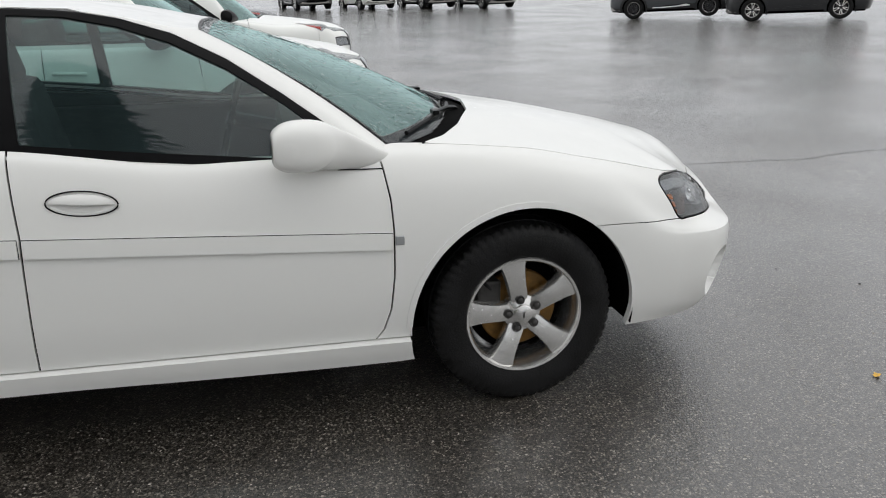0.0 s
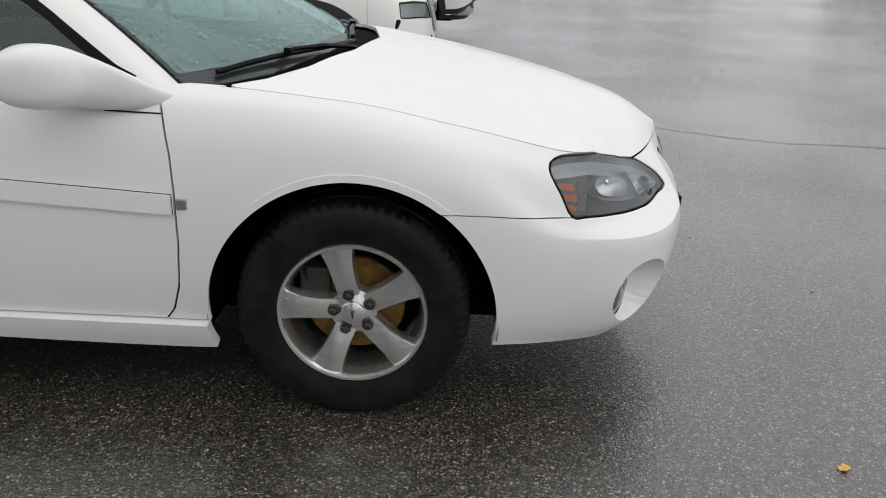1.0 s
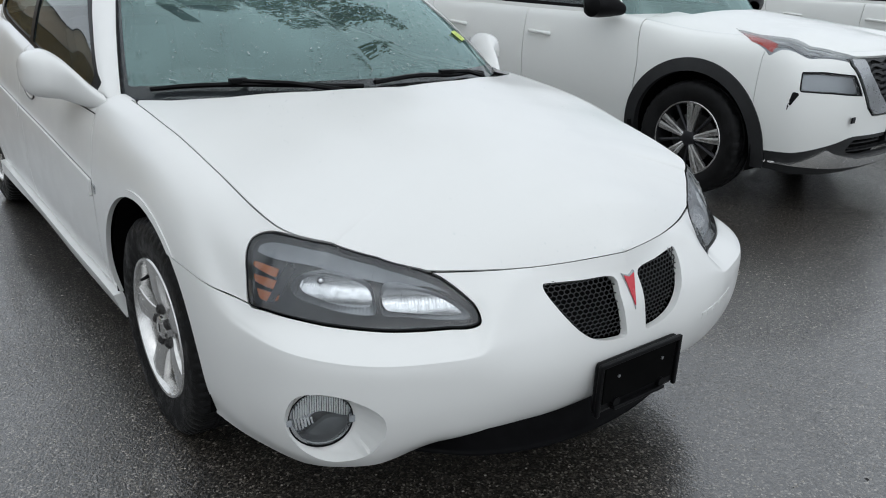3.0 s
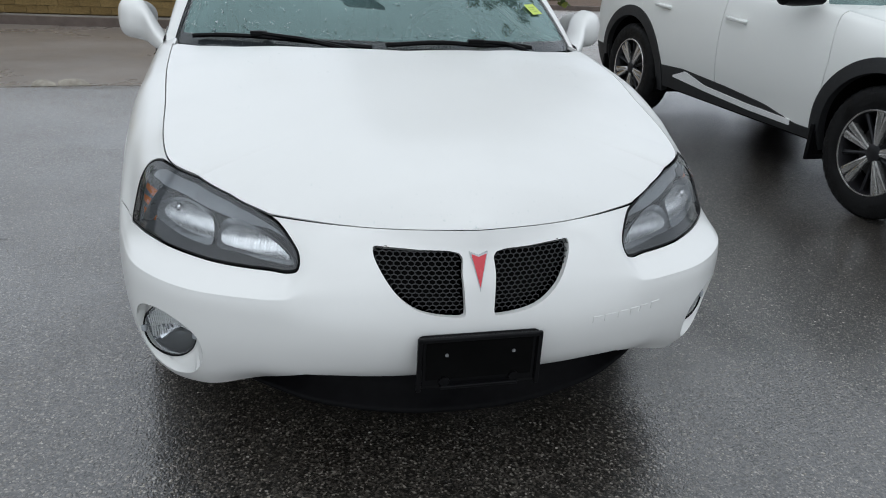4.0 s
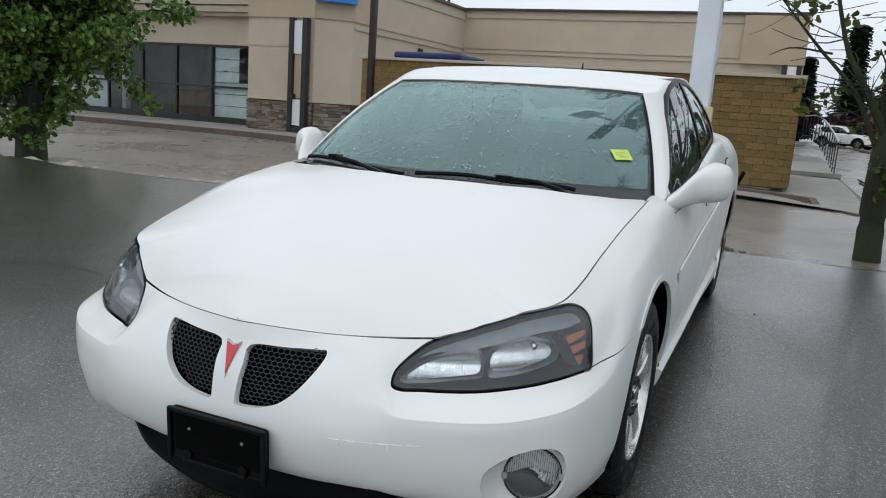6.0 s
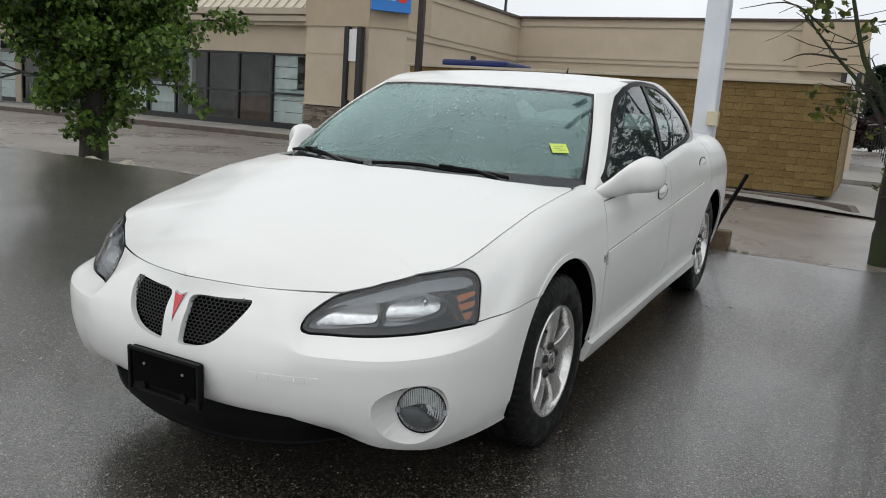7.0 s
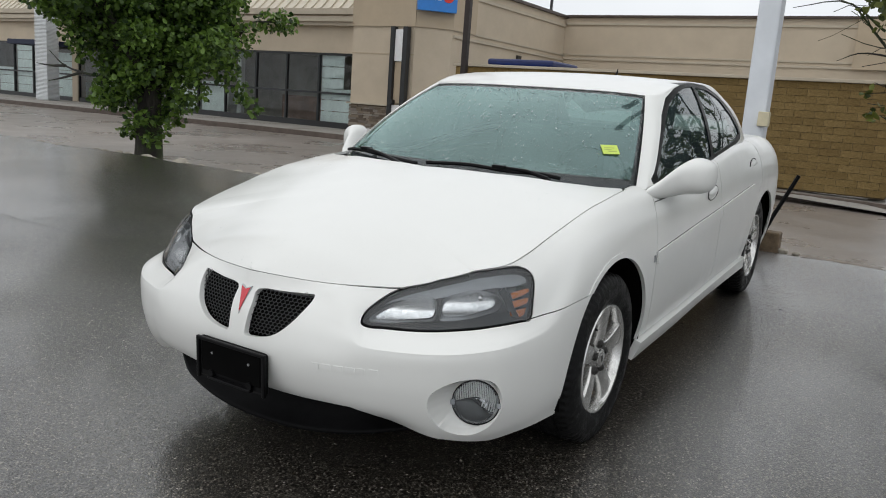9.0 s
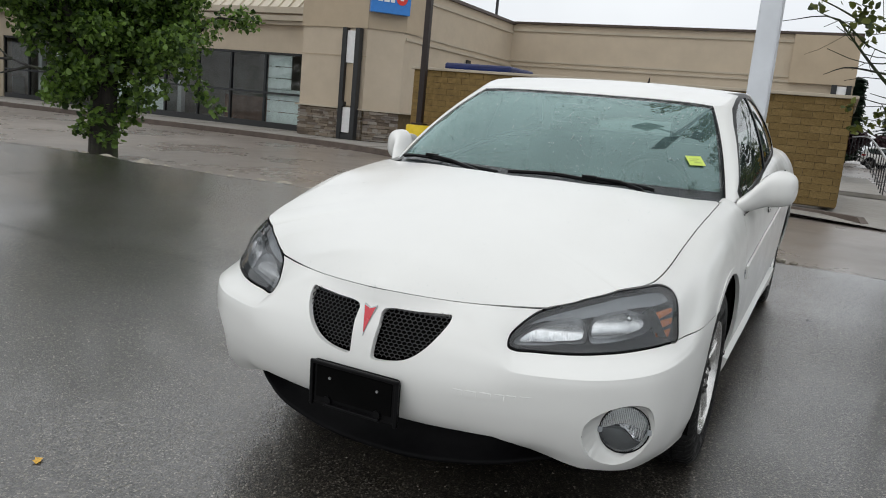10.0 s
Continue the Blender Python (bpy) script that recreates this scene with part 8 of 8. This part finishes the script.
for pts in ([(-5.6, -9.5, 1.25), (-5.3, -10.28, 1.30), (-5.3, -11.09, 1.43), (-5.3, -11.55, 1.68)], [(-5.3, -10.6, 1.34), (-5.25, -11.1, 1.22), (-5.3, -11.6, 1.15)], [(-5.3, -11.09, 1.43), (-5.3, -11.5, 1.42), (-5.3, -11.96, 1.45)]):
    tube(bt, [tuple(q) for q in through_points(np.arange(len(pts)), np.array(pts), np.linspace(0, len(pts) - 1, 12))], list(np.linspace(0.030, 0.006, 12)), 6)
part("limb", bt, BARK, bpy.data.objects["deciduous_tree"], "bare dead branch", True)

g2 = np.random.default_rng(77)


def forked_tree():
    """A mossy trunk that forks low into several dark bare limbs, with leaf clumps along them."""
    tree = thing("deciduous_tree", "thin-leaved tree with many bare dark limbs and a mossy trunk", "tree", Matrix.Translation((2.61, 0.925, 1.26)) @ Matrix.Scale(1.06, 4) @ Matrix.Translation((-2.61, -0.925, -1.26)), "trees")
    path = lambda pts, n: [tuple(q) for q in through_points(np.arange(len(pts)), np.array(pts, float), np.linspace(0, len(pts) - 1, n))]
    bm = bmesh.new()
    tube(bm, path([(-5.7, 2.01, -0.15), (-5.7, 2.01, 0.02), (-5.68, 2.0, 0.58), (-5.66, 2.03, 0.97), (-5.65, 2.04, 1.30)], 18), [0.165, 0.155, 0.142, 0.135, 0.13, 0.127, 0.124, 0.122, 0.12, 0.12, 0.122, 0.126, 0.13, 0.135, 0.14, 0.135, 0.12, 0.09], 20)
    for v in bm.verts:
        k = 1 + 0.16 * noise.noise(Vector((v.co.x * 7, v.co.y * 7, v.co.z * 1.6)))
        v.co.x, v.co.y = -5.68 + (v.co.x + 5.68) * k, 2.02 + (v.co.y - 2.02) * k
    part("trunk", bm, BARK, tree, "dark wet bark with moss", True)
    limbs = [
        ([(-5.65, 1.96, 1.10), (-5.6, 1.87, 1.25), (-5.6, 1.67, 1.64), (-5.6, 1.31, 2.03), (-5.6, 0.95, 2.45)], 0.032, 0.008),
        ([(-5.65, 2.00, 1.22), (-5.6, 1.86, 1.48), (-5.6, 1.68, 1.80), (-5.6, 1.54, 2.07), (-5.55, 1.30, 2.9)], 0.045, 0.014),
        ([(-5.65, 2.02, 1.25), (-5.7, 1.96, 1.51), (-5.7, 1.93, 1.92), (-5.75, 1.95, 3.0), (-5.8, 1.9, 4.2)], 0.058, 0.02),
        ([(-5.6, 2.06, 1.18), (-5.55, 2.11, 1.45), (-5.55, 2.16, 1.85), (-5.5, 2.20, 2.3), (-5.5, 2.25, 4.0)], 0.082, 0.03),
        ([(-5.62, 2.10, 1.05), (-5.55, 2.24, 1.38), (-5.5, 2.44, 1.80), (-5.45, 2.66, 2.10), (-5.3, 3.3, 3.0)], 0.085, 0.03),
        ([(-5.7, 2.06, 1.2), (-5.9, 2.2, 1.6), (-6.2, 2.5, 2.6), (-6.4, 2.7, 4.0)], 0.06, 0.02),
    ]
    spots = []
    for i, (pts, r0, r1) in enumerate(limbs):
        lp_ = path(pts, 18)
        bm = bmesh.new()
        tube(bm, lp_, list(np.linspace(r0, r1, 18)), 9)
        for j in range(14):
            k = int(g2.integers(5, 18))
            d = g2.normal(size=3)
            d[2] = abs(d[2]) * 0.7
            d[1] -= 0.7 if i < 2 else -0.5
            d /= np.linalg.norm(d)
            end = np.array(lp_[k]) + d * g2.uniform(0.2, 0.75)
            tw = limb(bm, lp_[k], end, r0 * 0.16, 0.003, 900 + i * 20 + j, 0.12, 5)
            sub = np.array(tw[2]) + g2.normal(size=3) * 0.18
            limb(bm, tw[2], sub, r0 * 0.09, 0.002, 1900 + i * 20 + j, 0.1, 4)
            if (i >= 2 and g2.random() < 0.75) or end[2] > 2.6 or g2.random() < 0.12:
                spots += [(tuple(end), g2.uniform(0.07, 0.15)), (tuple(sub), g2.uniform(0.05, 0.10))]
        part("limb", bm, BARK, tree, smooth=True)
    spots += [((-5.5, y, z), r) for y, z, r in ((2.00, 0.98, 0.13), (2.08, 0.90, 0.14), (2.12, 0.80, 0.11), (1.96, 0.74, 0.07), (1.86, 0.84, 0.05), (2.25, 1.05, 0.12), (2.30, 1.25, 0.14), (2.22, 1.42, 0.15), (2.34, 1.50, 0.15), (2.20, 1.62, 0.14), (2.42, 1.35, 0.12), (2.33, 0.90, 0.08), (2.38, 0.76, 0.07), (2.46, 0.66, 0.06), (2.36, 0.64, 0.05), (2.45, 0.95, 0.08), (2.80, 1.20, 0.12), (2.86, 1.02, 0.10), (2.75, 1.34, 0.13), (2.62, 1.55, 0.16), (2.85, 1.62, 0.18), (2.5, 1.75, 0.14), (2.05, 2.0, 0.15), (1.92, 2.05, 0.10), (3.1, 1.85, 0.2), (2.0, 1.75, 0.1))]
    spots += [((-5.3, 1.15, 2.38), 0.13), ((-5.3, 1.22, 2.26), 0.09), ((-5.4, 1.1, 2.6), 0.16)]
    spots += [((-5.5 + g2.normal() * 0.9, 2.7 + g2.normal() * 1.3, g2.uniform(3.7, 7.4)), g2.uniform(0.22, 0.42)) for _ in range(120)]
    V, F = leaves(spots, 19000, 0.075, 11)
    mesh_object("crown", V, F, LEAF2, tree, False, "thin crown of green leaves")
    bm = bmesh.new()
    for pts in ([(-5.5, 1.25, 2.2), (-5.4, 0.9, 2.45), (-5.4, 0.45, 2.40)], [(-5.5, 1.2, 2.4), (-5.4, 0.9, 2.55), (-5.4, 0.6, 2.68)], [(-5.5, 1.44, 1.96), (-5.45, 1.1, 2.0), (-5.4, 0.9, 1.92)]):
        tube(bm, path(pts, 8), list(np.linspace(0.012, 0.003, 8)), 5)
    part("twig", bm, BARK, tree, "bare thin twigs")


forked_tree()


def conifer(at, height, radius, seed, mat=None, tiers=40, group="conifers"):
    g = np.random.default_rng(seed)
    tree = thing("conifer", "dark green spruce tree with drooping tiers of needles", "tree", None, group)
    x, y, z = at
    bm = bmesh.new()
    tube(bm, [(x, y, z - 0.2), (x, y, z + height)], [0.018 * height + 0.05, 0.01], 10)
    part("trunk", bm, BARK, tree)
    V, F = [], []
    for t in range(tiers):
        h = 0.08 + 0.92 * t / tiers
        rr_ = radius * (1 - h) ** 0.85 * (0.8 + 0.4 * g.random())
        for k in range(9):
            a = 2 * math.pi * (k + g.random()) / 9
            r1 = rr_ * (0.65 + 0.5 * g.random())
            for s in range(6):
                f = (s + 0.6) / 6
                cx, cy = x + r1 * f * math.cos(a), y + r1 * f * math.sin(a)
                cz = z + height * h - 0.28 * r1 * f * f + g.normal() * 0.03
                w = 0.20 * radius * (1.15 - f) + 0.06
                for q in range(4):
                    b = a + g.normal() * 0.9
                    o = len(V)
                    L = w * (0.8 + g.random())
                    V += [(cx, cy, cz), (cx + L * math.cos(b) - 0.3 * L * math.sin(b), cy + L * math.sin(b) + 0.3 * L * math.cos(b), cz - 0.30 * L), (cx + 1.1 * L * math.cos(b), cy + 1.1 * L * math.sin(b), cz - 0.45 * L), (cx + L * math.cos(b) + 0.3 * L * math.sin(b), cy + L * math.sin(b) - 0.3 * L * math.cos(b), cz - 0.30 * L)]
                    F.append((o, o + 1, o + 2, o + 3))
    mesh_object("crown", V, F, mat or NEEDLE, tree, False)
    return tree


conifer((-74, 5.2, 0), 10.5, 2.2, 1)
conifer((-78, 9.0, 0), 10.0, 2.5, 2)
conifer((-84, 1.5, 0), 8.5, 2.2, 3)
conifer((-90, 16.0, 0), 9.5, 2.6, 4)
conifer((-5.2, -24.0, 0.1), 25.0, 4.5, 5, None, 30)


def thicket(name, label, boxes, count, size, mat, seed):
    g = np.random.default_rng(seed)
    spots = []
    for (x0, x1, y0, y1, z0, z1), n_ in boxes:
        for _ in range(n_):
            spots.append(((g.uniform(x0, x1), g.uniform(y0, y1), g.uniform(z0, z1)), g.uniform(0.5, 1.2) * (z1 - z0) * 0.35))
    V, F = leaves(spots, count, size, seed)
    return tagged(mesh_object(name, V, F, mat, None, False), label, "shrubs", kind="stuff")


thicket("plum_shrubs", "dark plum-red shrubs far behind the road", [((-68, -64, 0, 9, 0.8, 2.6), 26)], 2600, 0.40, PLUM, 21)
thicket("green_thicket", "mixed green trees far behind the road", [((-82, -74, 10, 45, 1.0, 5.5), 60), ((-100, -90, -12, 50, 1.0, 6.5), 60), ((-70, -62, 10.5, 34, 0.6, 3.9), 90)], 13000, 0.6, OLIVE, 22)
thicket("golden_shrub", "small golden-leaved tree far off", [((-70, -69, 8.6, 10.2, 2.2, 4.4), 8)], 500, 0.35, GOLD, 23)
thicket("hedge", "clipped olive hedge on a planting island", [((-56, -40, 6.5, 9.5, 0.15, 1.0), 46), ((-40, -26, 8.6, 11.5, 0.1, 0.6), 30)], 5200, 0.18, OLIVE, 24)
thicket("plum_shrubs", "dark plum-red shrub on a planting island", [((-40, -36, 13, 16, 0.5, 2.2), 14)], 1300, 0.25, PLUM, 25)

ISLE = plain("bark_mulch", (0.10, 0.06, 0.035), 0.9, vary=0.4, scale=3, relief=0.5, relief_scale=30)
isle = np.array([(-60, 5.2), (-45, 6.0), (-30, 7.6), (-24.5, 8.4), (-22.8, 9.6), (-23.0, 14), (-24, 30)])
il = through_points(np.arange(len(isle)), isle, np.linspace(0, 6, 50))
ribbon("kerb", il, 0.0, 0.18, -0.05, 0.15, KERBM, "dark kerb of a planting island", "kerb")
prism("planting_bed", [(float(a), float(b)) for a, b in il[::3]] + [(-24, 30), (-60, 30)], 0.0, 0.10, ISLE, None)
o = bpy.data.objects["planting_bed"]
tagged(o, "brown mulched planting island", "planting bed", kind="structure")
for xx, y0, y1 in ((-58, 7.2, 9.4), (-38, 11.5, 15.5), (-37, 17, 22)):
    br = thing("barrier", "yellow steel barrier rail beside the planting island", "barrier", None, "yellow barriers")
    boxed("rail", (xx - 0.06, xx + 0.06, y0, y1, 0.72, 0.92), YEL, br, 0.02)
    for yy in (y0 + 0.2, y1 - 0.2):
        boxed("post", (xx - 0.055, xx + 0.055, yy - 0.06, yy + 0.06, 0.08, 0.72), YEL, br, 0.01)
UTIL = plain("teal_green_cabinet", (0.035, 0.14, 0.11), 0.5, vary=0.1)
ub = thing("utility_cabinet", "teal green steel utility cabinet beside the planting island", "utility cabinet")
boxed("cabinet_body", (-34.2, -33.2, 8.95, 10.1, 0.1, 1.15), UTIL, ub, 0.03)
boxed("cabinet_lid", (-34.25, -33.15, 8.9, 10.15, 1.15, 1.22), UTIL, ub, 0.02)
REDBR = plain("far_red_brick", (0.20, 0.085, 0.05), 0.9, vary=0.2, scale=1)
fb = thing("far_building", "low red-brown building far behind the trees", "building")
boxed("wall", (-84, -76.5, 7.4, 14, 0, 3.0), REDBR, fb)
boxed("roof", (-84.4, -76.1, 7.0, 14.4, 3.0, 3.35), CAPM, fb, 0.05)
for k in range(2):
    boxed("window", (-76.5, -76.44, 8.2 + k * 2.6, 9.4 + k * 2.6, 1.0, 2.2), FRAMEM, fb)

# white painted lines and wet streaks on the far road
LINEM = plain("worn_white_paint", (0.42, 0.41, 0.39), 0.6, vary=0.25, scale=6)
for (x0, y0, x1, y1) in ((-8.4, 1.9, -9.2, 3.0), (-13.5, 3.6, -15.0, 12.0), (-21.0, 3.3, -21.6, 8.0)):
    d = np.array([x1 - x0, y1 - y0])
    n_ = np.array([-d[1], d[0]]) / np.linalg.norm(d) * 0.05
    bm = bmesh.new()
    bm.faces.new([bm.verts.new((x0 + n_[0], y0 + n_[1], 0.004)), bm.verts.new((x1 + n_[0], y1 + n_[1], 0.004)), bm.verts.new((x1 - n_[0], y1 - n_[1], 0.004)), bm.verts.new((x0 - n_[0], y0 - n_[1], 0.004))])
    tagged(part("road_line", bm, LINEM), "worn white painted line on the road", "road line", kind="structure")

# small lamp on the shop roof
rl_ = thing("roof_lamp", "small dark lamp on a short post above the roof edge", "lamp")
boxed("post", (-31.05, -30.95, -14.05, -13.95, 4.7, 6.65), FRAMEM, rl_)
boxed("lamp_head", (-31.2, -30.8, -14.75, -13.9, 6.6, 6.75), FRAMEM, rl_, 0.02)

# ---------- far parked vehicles ----------
def at_lot(x, y, rz):
    return pose(x, y, on_lot(x, y), 0, 0, rz)


build_suv(at_lot(16.2, 21.8, 144), BLACKP, "black sport utility vehicle parked across the lot", ALLOY, fine=0.5, clad=False)
build_suv(at_lot(13.6, 25.6, 150), DARKP, "dark grey sport utility vehicle parked across the lot", None, fine=0.4)
for k, (x, c, lab) in enumerate(((2.0, DARKP, "dark grey"), (5.1, PEARL, "pearl white"), (8.2, BLACKP, "black"), (11.3, DARKP, "dark grey"))):
    build_suv(at_lot(x, 36.5, -78), c, lab + " sport utility vehicle in the far parking row", ALLOY, fine=0.35, clad=k != 1)
build_suv(at_lot(-1.2, 13.2, 4), BLACKP, "black sport utility vehicle parked beyond the white ones", ALLOY, fine=0.4)
build_suv(pose(-64, 6.0, 0, 0, 0, 60), PEARL, "white vehicle parked far down the road", ALLOY, fine=0.3)
build_suv(pose(-58, 12.5, 0, 0, 0, 80), PEARL, "white vehicle parked far behind the planting island", ALLOY, fine=0.3)
